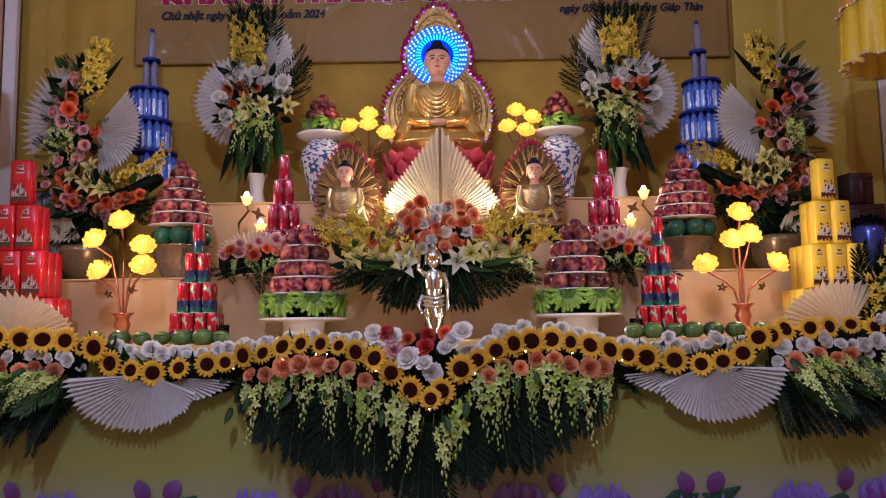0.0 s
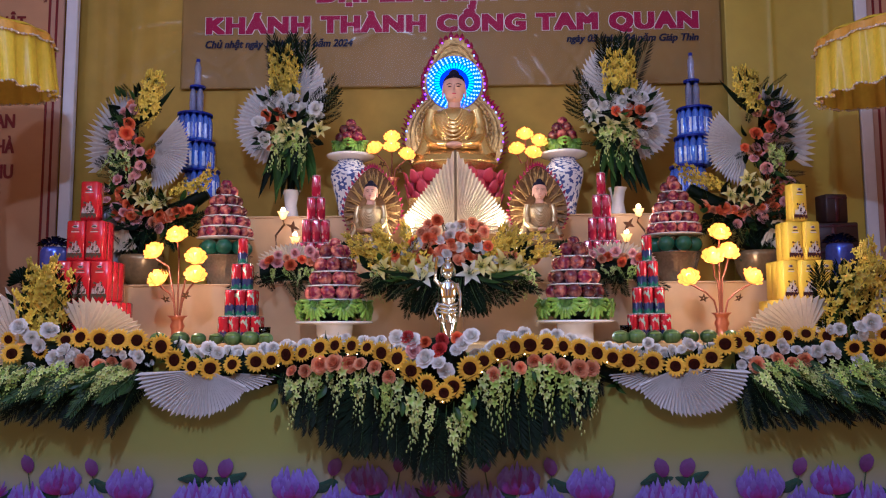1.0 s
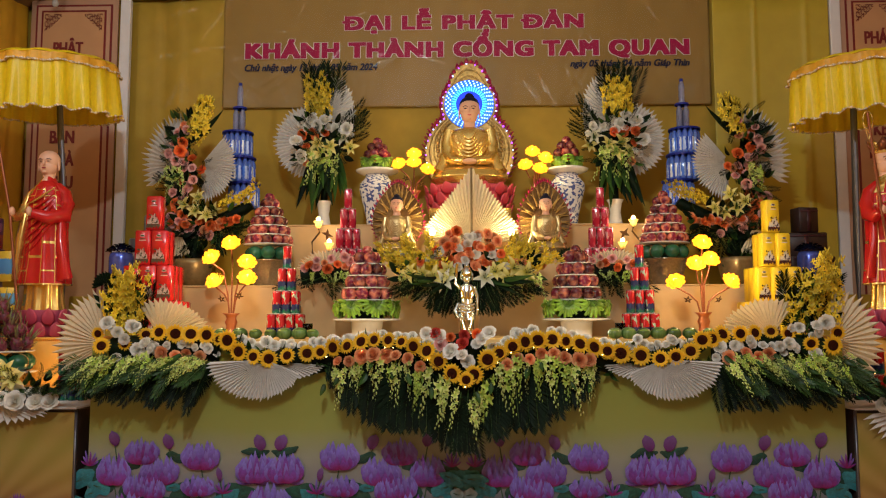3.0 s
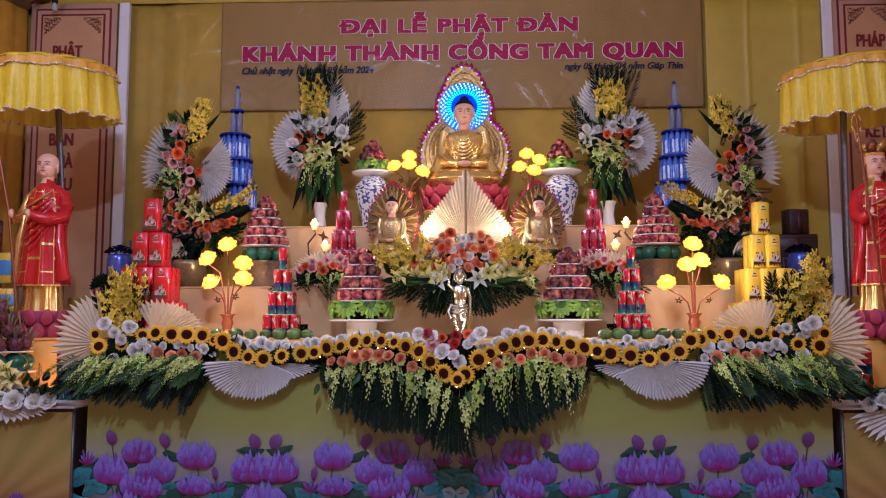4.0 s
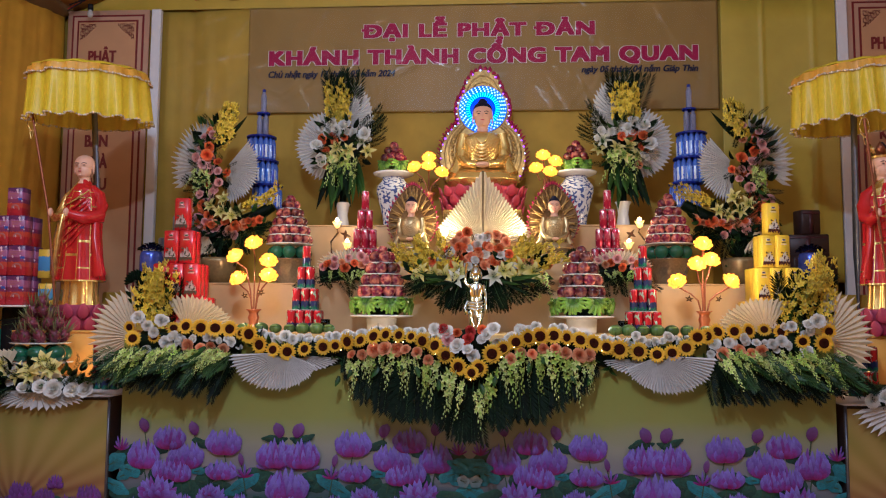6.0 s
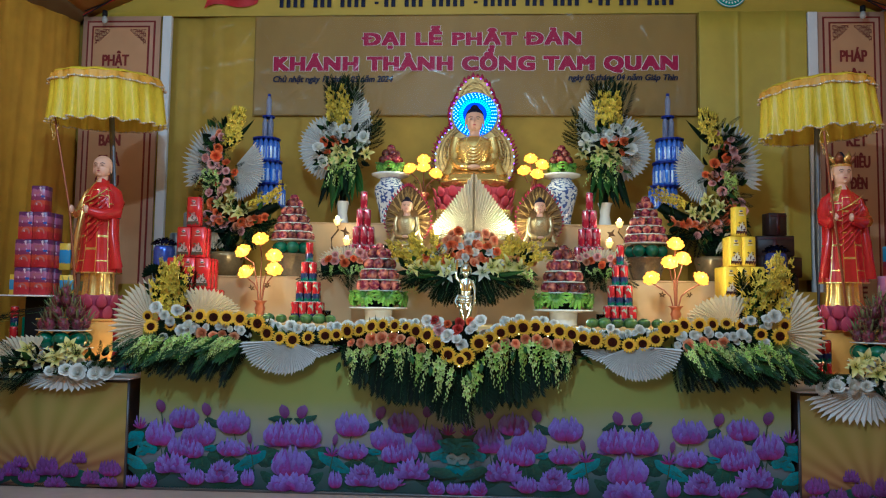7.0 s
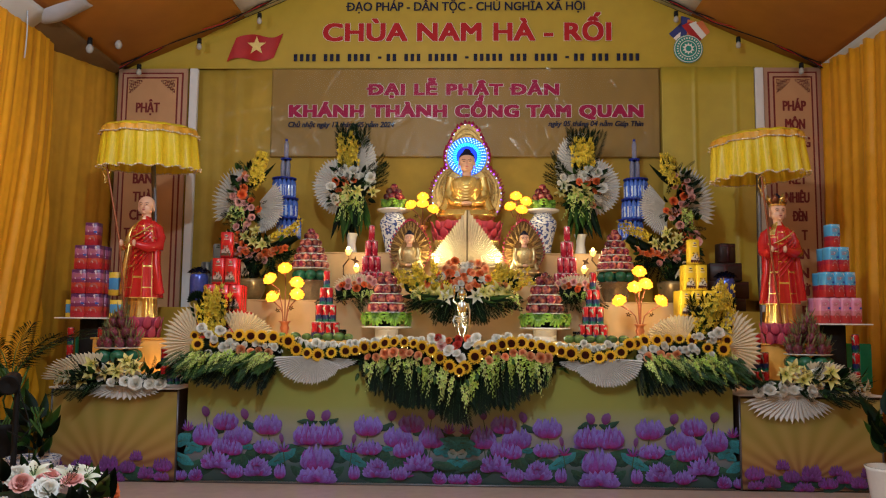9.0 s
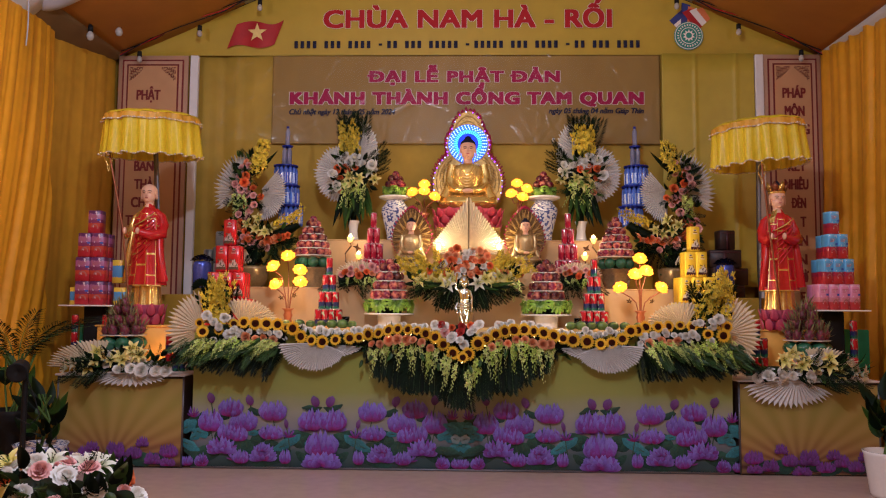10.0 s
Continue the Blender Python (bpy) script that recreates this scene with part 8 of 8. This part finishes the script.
    sd = thing("standing_arrangement", (mv(-1.10), 4.80, Z3), "tall arrangement of white and orange roses with fans in a vase", "flower arrangement", "standing arrangements")
    part("vase", Geo().lathe([(0.001, 0), (0.05, 0), (0.055, 0.01), (0.04, 0.10), (0.05, 0.17), (0.065, 0.20)], 20, at=Matrix.Translation((mv(-1.10), 4.82, Z3))), PORCELAIN, sd)
    part("stalk", Geo().tube([(mv(-1.10), 4.82, Z3 + 0.05), (mv(-1.10), 4.84, 2.5), (mv(-1.12), 4.84, 2.9)], 0.03, 8), PALM, sd)
    part("leafy_base", Geo().ball((mv(-1.10), 4.80, 2.52), 0.15, 12, 8, 0, 1.1, 1.05, 0.5), PALM, sd)
    pleated_fan("palm_fan", sd, FANWHITE, (mv(-1.08), 4.80, 2.72), (-35 if s < 0 else 60), (120 if s < 0 else 215), 0.23, 24, 0, 0.36, 0.010, 0.10)
    pleated_fan("palm_fan", sd, FANWHITE, (mv(-1.20), 4.83, 2.53), (85 if s < 0 else -100), (280 if s < 0 else 95), 0.30, 30, 0, 0.30, 0.010, 0.10)
    for x, z in ((-1.24, 2.63), (-1.16, 2.655), (-1.12, 2.61), (-1.07, 2.65), (-1.0, 2.60), (-0.91, 2.585), (-1.29, 2.49), (-1.24, 2.375), (-1.195, 2.62)):
        rose_at(sd, "white", (mv(x), 4.68 + jit(0.02), z), (0, -1, 0.25), 0.054)
        rose_at(sd, "white" if z > 2.5 else "peach", (mv(x + 0.03), 4.70 + jit(0.02), z - 0.04), (0, -1, 0.25), 0.036)
    for x, z in ((-1.23, 2.545), (-1.16, 2.575), (-1.07, 2.555), (-1.22, 2.46), (-1.15, 2.53)):
        rose_at(sd, "orange", (mv(x), 4.68, z), (0, -1, 0.2), 0.042)
    for x, z, w in ((-1.13, 2.48, False), (-0.93, 2.52, True), (-0.89, 2.45, False), (-1.03, 2.46, False), (-1.19, 2.40, False), (-1.10, 2.40, False)):
        lily_at(sd, (mv(x), 4.68, z), (jit(0.5), -1, 0.2 + jit(0.3)), 0.072, w)
    tuck(sd, mv(-1.09), 4.68, 2.50, 0.18, 0.18, 60)
    for i in range(14):
        spray_at(sd, M_YELLOWSPRAY, (mv(-1.13 + jit(0.06)), 4.74 + jit(0.03), 2.66 + 0.14 * RND.random()), 0.75 + 0.3 * RND.random(), (jit(10), jit(22)))
    for i in range(11):
        frond_at(sd, M_PALMS, (mv(-1.13 + jit(0.06)), 4.83 + 0.01 * (i % 3), 2.66), (s * 0.06 + jit(0.36), 0.05, 1), 0.98, (0, -1, 0))
    for i in range(10):
        spray_at(sd, M_GREENSPRAY, (mv(-1.08 + jit(0.10)), 4.68, 2.42 + jit(0.04)), 0.75, (jit(6), jit(14)))
    for i in range(7):
        frond_at(sd, M_PALMS, (mv(-0.98), 4.76, 2.50 + 0.02 * i), (-s * (0.9 + jit(0.3)), -0.05, 0.15 + 0.10 * i), 0.62, (0, -1, 0.2))
    for i in range(22):
        frond_at(sd, M_BLADE, (mv(-1.09 + jit(0.11)), 4.74 + jit(0.04), 2.42 + jit(0.05)), (jit(0.38), -0.02, -1), 0.95 + jit(0.2), (0, -1, -0.2))

    # crescent arrangement
    cr = thing("crescent_arrangement", (mx(-1.98), 4.45, Z2), "crescent of pink and orange roses with pleated fans in a bowl", "flower arrangement", "crescent arrangements")
    part("bowl", Geo().lathe([(0.001, 0), (0.07, 0), (0.12, 0.07), (0.14, 0.17), (0.135, 0.20), (0.125, 0.20), (0.11, 0.08), (0.001, 0.02)], 28, at=Matrix.Translation((mx(-1.97), 4.46, Z2))), mat("amber_bowl", (0.28, 0.20, 0.09), 0.25, metal=0.5, var=0.3, scale=20), cr, "patterned amber bowl")
    spine = [(-1.97, 1.60), (-2.05, 1.75), (-2.12, 1.92), (-2.10, 2.10), (-2.02, 2.25), (-2.08, 2.42), (-2.03, 2.56)]
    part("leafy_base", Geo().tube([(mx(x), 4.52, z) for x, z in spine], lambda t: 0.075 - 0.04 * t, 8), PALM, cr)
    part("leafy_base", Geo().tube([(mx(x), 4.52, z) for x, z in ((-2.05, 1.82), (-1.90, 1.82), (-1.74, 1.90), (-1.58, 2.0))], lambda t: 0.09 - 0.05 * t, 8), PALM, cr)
    for kd, pts in (("pink", ((-2.14, 2.43), (-2.15, 2.36), (-2.11, 2.51), (-2.11, 2.30), (-2.05, 2.29), (-1.99, 2.25), (-1.975, 2.17), (-2.035, 2.11), (-2.11, 2.075), (-2.19, 2.02), (-2.20, 1.95), (-2.14, 1.90), (-2.07, 1.86), (-2.0, 1.80), (-1.92, 1.79), (-1.85, 1.76))),
                    ("orange", ((-2.07, 2.45), (-2.08, 2.38), (-1.98, 2.32), (-1.92, 2.235), (-2.11, 2.0), (-2.05, 1.92), (-1.93, 1.86), (-1.83, 1.84), (-2.09, 1.96)))):
        for x, z in pts:
            rose_at(cr, kd, (mx(x), 4.44 + jit(0.02), z), (0, -1, 0.15), 0.040 if kd == "pink" else 0.044)
    for i in range(34):
        q = RND.random()
        k = min(int(q * 5), 4)
        (xa, za), (xb, zb) = spine[k + 1], spine[k + 2] if k < 4 else spine[6]
        e = q * 5 - k
        rose_at(cr, RND.choice(("pink", "orange", "pink", "peach")), (mx(xa + (xb - xa) * e + jit(0.07)), 4.465 + jit(0.02), za + (zb - za) * e + jit(0.03)), (0, -1, 0.15), 0.034)
    for i in range(26):
        x = -2.08 + 0.44 * RND.random()
        rose_at(cr, RND.choice(("pink", "orange", "orange", "peach")), (mx(x), 4.43 + jit(0.02), 1.80 + 0.16 * abs(x + 1.88) + 0.05 * RND.random()), (0, -1, 0.1), 0.035)
    for x, z in ((-1.95, 1.93), (-1.80, 1.93), (-1.92, 2.03), (-1.86, 1.90), (-2.02, 1.98)):
        lily_at(cr, (mx(x), 4.40, z), (jit(0.6), -1, 0.3), 0.072)
    for i in range(12):
        t = RND.random()
        spray_at(cr, M_YELLOWSPRAY, (mx(-2.02 + 0.10 * t), 4.45 + jit(0.03), 2.46 + 0.10 * t), 0.85, (jit(10), -s * (8 + jit(14))))
    for i in range(9):
        t = i / 8
        spray_at(cr, M_YELLOWSPRAY, (mx(-1.80 + 0.22 * t), 4.46, 1.98 + 0.05 * t), 0.55, (jit(15), -s * (45 + jit(25))))
        spray_at(cr, M_GREENSPRAY, (mx(-2.12 + jit(0.05)), 4.43, 2.24 + jit(0.05)), 0.5, (jit(10), jit(25)))
    for i in range(30):
        x, z = spine[1 + i % 6]
        frond_at(cr, M_PALMS, (mx(x), 4.50, z), (jit(1), -0.1, jit(1)), 0.42, (0, -1, 0))
    for dx, dz in ((0.5, 1.0), (0.95, 0.8), (0.3, 1.0)):
        frond_at(cr, [M_BLADE[1]], (mx(-2.02), 4.46, 2.45), (-s * dx, 0, dz), 0.85, (0, -1, 0))
    for i in range(16):
        frond_at(cr, M_PALMS, (mx(-1.86 + jit(0.15)), 4.50, 1.84 + jit(0.04)), (-s * (0.4 + jit(0.6)), -0.1, -0.35 + jit(0.5)), 0.62, (0, -1, 0.2))
    pleated_fan("palm_fan", cr, FANWHITE, (mx(-2.10), 4.50, 2.29), (82 if s < 0 else -28), (208 if s < 0 else 98), 0.285, 20, 0, 0.39, 0.014, 0.18)
    pleated_fan("palm_fan", cr, FANWHITE, (mx(-1.96), 4.53, 2.30), (-88 if s < 0 else 130), (50 if s < 0 else 268), 0.27, 28, 0, 0.29, 0.012, 0.14)
    pleated_fan("palm_fan", cr, FANCREAM, (mx(-2.07), 4.40, 1.80), (215 if s < 0 else 245), (295 if s < 0 else 325), 0.24, 12, 0, 0.20, 0.012, 0.14)

    for x, z in spine:
        tuck(cr, mx(x), 4.435, z, 0.10, 0.08, 15, 0.5)
    tuck(cr, mx(-1.85), 4.42, 1.85, 0.22, 0.09, 34, 0.6)

    # wing arrangement on the lower tier
    mw = lambda x: x if s < 0 else 0.04 - x
    wi = thing("tier_arrangement", (mw(-0.95), 4.14, 1.45), "low pink and orange roses with a cream fan on the tier", "flower arrangement", "tier arrangements")
    part("leafy_base", Geo().tube([(mw(x), 4.19, z) for x, z in ((-1.13, 1.45), (-1.0, 1.47), (-0.85, 1.47), (-0.70, 1.46))], 0.06, 8), PALM, wi)
    for k, (x, z) in enumerate(((-1.11, 1.505), (-1.06, 1.525), (-1.01, 1.55), (-0.97, 1.53), (-0.92, 1.56), (-0.88, 1.525), (-0.84, 1.57), (-0.83, 1.515), (-0.785, 1.545), (-0.95, 1.50), (-1.03, 1.505), (-0.75, 1.51), (-0.72, 1.55))):
        rose_at(wi, ("pink", "orange", "pink", "peach")[k % 4], (mw(x), 4.12 + jit(0.015), z), (0, -1, 0.3), 0.036)
    for i in range(12):
        spray_at(wi, M_GREENSPRAY, (mw(-1.10 + 0.40 * RND.random()), 4.11, 1.475), 0.34, (-20, jit(40)))
    for i in range(14):
        frond_at(wi, M_PALMS, (mw(-1.0 + jit(0.20)), 4.15, 1.46), (jit(1.0), -0.25, -0.55 + jit(0.2)), 0.46, (0, -1, 0))
    pleated_fan("palm_fan", wi, FANCREAM, (mw(-0.95), 4.20, 1.47), 14, 168, 0.24, 22, -4, 0.17, 0.010, 0.12)
    pleated_fan("palm_fan", wi, PALM, (mw(-0.66), 4.24, 1.50), 30, 150, 0.13, 14, -4, 0.16, 0.008, 0.12)

# folded pair of pleated fans before the large statue
pf = thing("folded_palm_fan", (0.026, 4.44, 1.62), "pair of tall cream pleated palm fans joined along a stem", "palm fan")
part("stem", Geo().tube([(0.026, 4.42, Z2), (0.026, 4.42, 1.75), (0.026, 4.415, 2.24)], 0.008, 8), mat("dark_rib", (0.12, 0.08, 0.03), 0.5), pf)
for s in (-1, 1):
    g = Geo()
    n = 46
    vs, uv, fs = [], [], []
    for i in range(n + 1):
        a = math.radians(90 - 88 * i / n)
        ca, sa = math.cos(a), math.sin(a)
        # tips lie on the slanting line from the top of the stem to the outer corner
        r = 0.56 / (sa + ca * (0.56 - 0.115) / 0.335) if i < n * 0.82 else 0.335 / max(ca, 0.2) * 0.985
        for j, q in enumerate((0.06, 0.5, 1.0)):
            rr = r * q * (1 - (0.045 if (i % 2 == 0 and j == 2) else 0))
            vs.append((0.026 + s * rr * ca, 4.44 - 0.010 * q * (1 if i % 2 else -1) - 0.10 * rr * ca, 1.70 + rr * sa))
            uv.append((i / n, q))
    for i in range(n):
        for j in range(2):
            k = 3 * i + j
            fs.append((k, k + 1, k + 4, k + 3))
    part("palm_fan", g.add(vs, fs, 0, uv), FANCREAM, pf, smooth=False)

# centre mound behind the infant statue
ce = thing("centre_arrangement", (0.0, 3.98, Z1), "mound of orange and white roses and lilies with spreading palms", "flower arrangement")
part("pot", Geo().lathe([(0.001, 0), (0.06, 0), (0.075, 0.15), (0.10, 0.28), (0.001, 0.26)], 24, at=Matrix.Translation((0, 4.04, Z1))), TIERCLOTH, ce)
part("leafy_base", Geo().ball((0, 4.03, 1.48), 0.17, 14, 10, 0, 0.95, 1.5, 0.5), PALM, ce)
tuck(ce, 0.0, 3.93, 1.53, 0.20, 0.10, 26, 0.42)
for k in range(46):
    x, z = jit(0.19), 1.61 + jit(0.11)
    rose_at(ce, ("peach", "white", "orange", "peach", "peach")[k % 5], (x, 3.89 + jit(0.03), z - 0.9 * x * x), (x * 1.5, -1, 0.4), 0.034)
for k, (x, z) in enumerate(((-0.14, 1.67), (-0.07, 1.72), (-0.01, 1.69), (0.11, 1.70), (-0.15, 1.62), (-0.07, 1.61), (-0.05, 1.56), (0.05, 1.62), (0.05, 1.57), (0.13, 1.59), (-0.16, 1.50), (-0.07, 1.49), (0.04, 1.49), (0.10, 1.51), (0.23, 1.49), (0.15, 1.54), (-0.21, 1.60), (0.05, 1.68), (0.18, 1.64), (-0.11, 1.545), (-0.24, 1.53), (-0.02, 1.635), (0.21, 1.57), (-0.02, 1.53))):
    rose_at(ce, ("peach", "orange", "white", "peach", "orange", "white")[k % 6], (x, 3.90 - 0.25 * max(0, 1.66 - z) + jit(0.02), z), (x * 1.5, -1, 0.4), 0.039)
for x, z, w in ((0.17, 1.455, False), (0.28, 1.475, False), (-0.28, 1.44, False), (-0.15, 1.40, True), (0.10, 1.42, True), (-0.13, 1.46, False), (0.36, 1.45, False), (-0.36, 1.45, False), (0.24, 1.41, False), (-0.22, 1.42, False)):
    lily_at(ce, (x, 3.82, z), (x * 1.6 + jit(0.4), -1, 0.15 + jit(0.4)), 0.080, w)
for s in (-1, 1):
    tuck(ce, s * 0.30, 3.87, 1.47, 0.14, 0.06, 26, 0.6)
    for i in range(14):
        a = RND.random()
        rose_at(ce, ("peach", "white", "orange")[i % 3], (s * (0.10 + 0.25 * a), 3.86, 1.50 + 0.10 * (1 - a) + jit(0.03)), (s * 0.4, -1, 0.4), 0.034)
    for i in range(26):
        spray_at(ce, M_YELLOWSPRAY, (s * (0.16 + 0.26 * RND.random()), 3.89 + jit(0.04), 1.46 + 0.06 * RND.random()), 0.82, (jit(20), s * (48 + jit(28))))
    for k, x in enumerate((0.34, 0.42, 0.48, 0.38)):
        rose_at(ce, ("orange", "white", "peach", "orange")[k], (s * x, 3.95, 1.53 + jit(0.03)), (0, -1, 0.3), 0.038)
    for i in range(18):
        q = i / 17
        frond_at(ce, M_PALMS, (s * (0.06 + 0.24 * q), 3.86 + jit(0.03), 1.42 + jit(0.03)), (s * (0.15 + 0.75 * q + jit(0.2)), -0.25, -0.95 + 0.60 * q), 0.54, (0, -1, 0))
    for i in range(12):
        frond_at(ce, M_PALMS, (s * (0.02 + 0.22 * RND.random()), 3.90, 1.40), (s * (0.05 + 0.5 * RND.random()), -0.10, -1), 0.50, (0, -1, 0))
    for i in range(9):
        frond_at(ce, M_BLADE, (s * (0.08 + 0.12 * RND.random()), 3.83, 1.42), (s * (0.4 + RND.random()), -0.4, -0.55 + 0.6 * RND.random()), 0.62, (0, -1, 0.3))
    for i in range(8):
        spray_at(ce, M_GREENSPRAY, (s * (0.30 + 0.14 * RND.random()), 3.83, 1.44), 0.5, (jit(8), s * jit(20)))

    # side-table arrangement
    ms = lambda x: x if s < 0 else -0.10 - x
    si = thing("table_arrangement", (ms(-2.62), 3.2, 0.695), "flat arrangement of white roses and yellow lilies on the side table", "flower arrangement", "side arrangements")
    part("leafy_base", Geo().tube([(ms(x), 3.16, 0.755) for x in (-2.95, -2.75, -2.55, -2.25)], lambda t: 0.055 - 0.02 * t, 8), PALM, si)
    for x, z in ((-2.707, 0.762), (-2.62, 0.725), (-2.51, 0.730), (-2.415, 0.725), (-2.32, 0.718), (-2.24, 0.715), (-2.785, 0.838), (-2.69, 0.832), (-2.56, 0.765), (-2.46, 0.765), (-2.37, 0.755)):
        rose_at(si, "white", (ms(x), 3.06 + (0.06 if z > 0.75 else 0), z), (0, -1, 0.35), 0.052)
    for x, z in ((-2.59, 0.835), (-2.48, 0.83), (-2.85, 0.74), (-2.78, 0.80), (-2.52, 0.88), (-2.66, 0.80)):
        lily_at(si, (ms(x), 3.10, z), (jit(0.5), -0.9, 0.5), 0.080)
    tuck(si, ms(-2.60), 3.10, 0.79, 0.32, 0.05, 40, 0.6)
    for x, z in ((-2.45, 0.84), (-2.78, 0.86), (-2.58, 0.80)):
        lily_at(si, (ms(x), 3.08, z), (jit(0.5), -0.9, 0.3), 0.07)
    for x, z in ((-2.93, 0.78), (-3.0, 0.74)):
        lily_at(si, (ms(x), 3.08, z), (-s * -0.8, -0.8, 0.1), 0.085, True)
    for i in range(14):
        frond_at(si, M_BLADE, (ms(-2.70 + jit(0.25)), 3.14, 0.76), (-s * -1 * (0.9 + jit(0.8)), -0.35, 0.05 + jit(0.2)), 0.55, (0, -0.4, 1))
    for i in range(9):
        frond_at(si, M_PALM, (ms(-2.80 + jit(0.12)), 3.08, 0.73), (s * (0.35 + jit(0.45)), -0.4, -0.62 + jit(0.25)), 0.36, (0, -0.8, 0.5))
    for i in range(8):
        frond_at(si, M_FERN, (ms(-2.35 + jit(0.12)), 3.14, 0.75), (-s * (0.7 + jit(0.4)), -0.4, 0.05), 0.6, (0, -0.4, 1))
    pleated_fan("palm_fan", si, FANCREAM, (-2.83 if s < 0 else 2.66, 3.19, 0.735 if s < 0 else 0.765), (78 if s < 0 else 4), (179 if s < 0 else 112), 0.39 if s < 0 else 0.30, 20, -6, 0.225 if s < 0 else 0.175, 0.012, 0.10)
    pleated_fan("palm_fan", si, FANWHITE, (-2.54 if s < 0 else 2.44, 3.09, 0.715), (186 if s < 0 else 192), (354 if s < 0 else 325), 0.33 if s < 0 else 0.36, 20, 10, 0.105 if s < 0 else 0.215, 0.010, 0.16, 0.15, 0.12, "", 0.0 if s < 0 else -0.18)


# ---- in front of the altar ----
KX, KY = -1.56, 0.06
bk = thing("flower_basket", (KX, KY, 0), "round basket of white lilies and orange roses on the floor", "flower basket")
part("basket", Geo().lathe([(0.001, 0), (0.15, 0), (0.16, 0.02), (0.19, 0.28), (0.22, 0.36), (0.001, 0.34)], 28, at=Matrix.Translation((KX, KY, 0))), mat("wicker", (0.25, 0.14, 0.06), 0.6, var=0.4, scale=50, bump=0.8, bscale=80), bk)
part("leafy_base", Geo().ball((KX, KY, 0.40), 0.24, 14, 9, 0, 0.7, 1.2), PALM, bk)
for i in range(50):
    a, rr = i * 2.4, 0.36 * math.sqrt((i + 0.5) / 50)
    x, y, z = KX + 1.02 * rr * math.cos(a), KY + 0.9 * rr * math.sin(a), 0.645 - 1.3 * rr * rr + jit(0.03)
    d = (math.cos(a) * rr * 3, math.sin(a) * rr * 3 - 0.5, 0.9)
    if i % 4 == 0:
        lily_at(bk, (x, y, z), d, 0.070, i % 8 == 0)
    else:
        rose_at(bk, ("white", "orange", "white", "pink", "white", "white", "pink")[i % 7], (x, y, z - 0.02), d, 0.044)
tuck(bk, KX, KY - 0.20, 0.53, 0.36, 0.11, 46, 0.7)
for i in range(30):
    a = i * 2.4
    frond_at(bk, M_BROAD, (KX + 0.25 * math.cos(a), KY + 0.2 * math.sin(a), 0.50), (math.cos(a) * 0.6, math.sin(a) * 0.5, 1), 0.9, (0, -1, 0.2))


def potted_plant(x, y, h, label, material, pot_r=0.17, pot_h=0.30, n=26, thin_leaf=True):
    p = thing("potted_plant", (x, y, 0), label, "plant", "potted plants")
    part("pot", Geo().lathe([(0.001, 0), (pot_r * 0.75, 0), (pot_r * 0.8, 0.02), (pot_r, pot_h * 0.92), (pot_r * 1.06, pot_h), (pot_r * 0.96, pot_h), (pot_r * 0.92, pot_h - 0.03), (0.001, pot_h - 0.03)], 28, at=Matrix.Translation((x, y, 0))), material, p)
    for i in range(5):
        part("stalk", Geo().tube([(x + jit(0.04), y + jit(0.04), pot_h - 0.04), (x + jit(0.08), y + jit(0.06), h * 0.6), (x + jit(0.14), y + jit(0.10), h * 0.85)], 0.008, 6), STEM, p)
    for i in range(n):
        a = i * 2.4
        zz = pot_h + (h * 0.8 - pot_h) * RND.random()
        frond_at(p, [M_BLADE[1]] if thin_leaf else M_BROAD, (x + 0.05 * math.cos(a), y + 0.05 * math.sin(a), zz), (math.cos(a), math.sin(a), 0.5 + RND.random()), 0.7 if thin_leaf else 1.1, (0, -1, 0.6))
    return p


potted_plant(2.79, 2.50, 0.80, "leafy green plant in a white pot on the floor", PORCELAIN, 0.16, 0.29, 30, False)
potted_plant(-2.92, 2.60, 0.70, "dark leafy plant in a blue and white pot on the floor", VASEPRINT, 0.17, 0.26, 20, False)
pt = potted_plant(-3.30, 2.92, 1.0, "arching dark palm plant in a black pot on the floor", BLACK, 0.16, 0.45, 5, False)
M_ARCH = [make_palm("palm_frond", PALM, 50 + k, 0.62, 22, 0.16, 0.75, 0.010) for k in range(2)]
for i in range(9):
    a = i * 2.4
    frond_at(pt, M_ARCH, (-3.30 + 0.04 * math.cos(a), 2.92 + 0.04 * math.sin(a), 0.80), (math.cos(a) * 0.50, math.sin(a) * 0.40, 1), 0.80, (math.cos(a), math.sin(a), 0.3))
sp = thing("floor_spotlight", (-2.80, 2.15, 0), "black spotlight head on a stand trailing a thin cable", "spotlight")
part("stand", Geo().tube([(-2.80, 2.15, 0), (-2.80, 2.15, 0.80)], 0.018, 8), BLACK, sp)
part("foot", Geo().lathe([(0.001, 0), (0.12, 0), (0.12, 0.015), (0.03, 0.03), (0.001, 0.03)], 20, at=Matrix.Translation((-2.80, 2.15, 0))), BLACK, sp)
part("head", Geo().lathe([(0.001, -0.10), (0.045, -0.10), (0.06, -0.06), (0.065, 0.06), (0.075, 0.10), (0.06, 0.10), (0.001, 0.07)], 20, at=aim((-2.84, 2.15, 0.80), (0.3, -0.9, -0.2), 0.85, 0)), BLACK, sp)
part("cable", Geo().tube([(-2.80, 2.13, 0.80), (-2.70, 2.10, 0.60), (-2.66, 2.08, 0.52), (-2.72, 2.08, 0.46), (-2.82, 2.10, 0.50)], 0.004, 6), BLACK, sp)
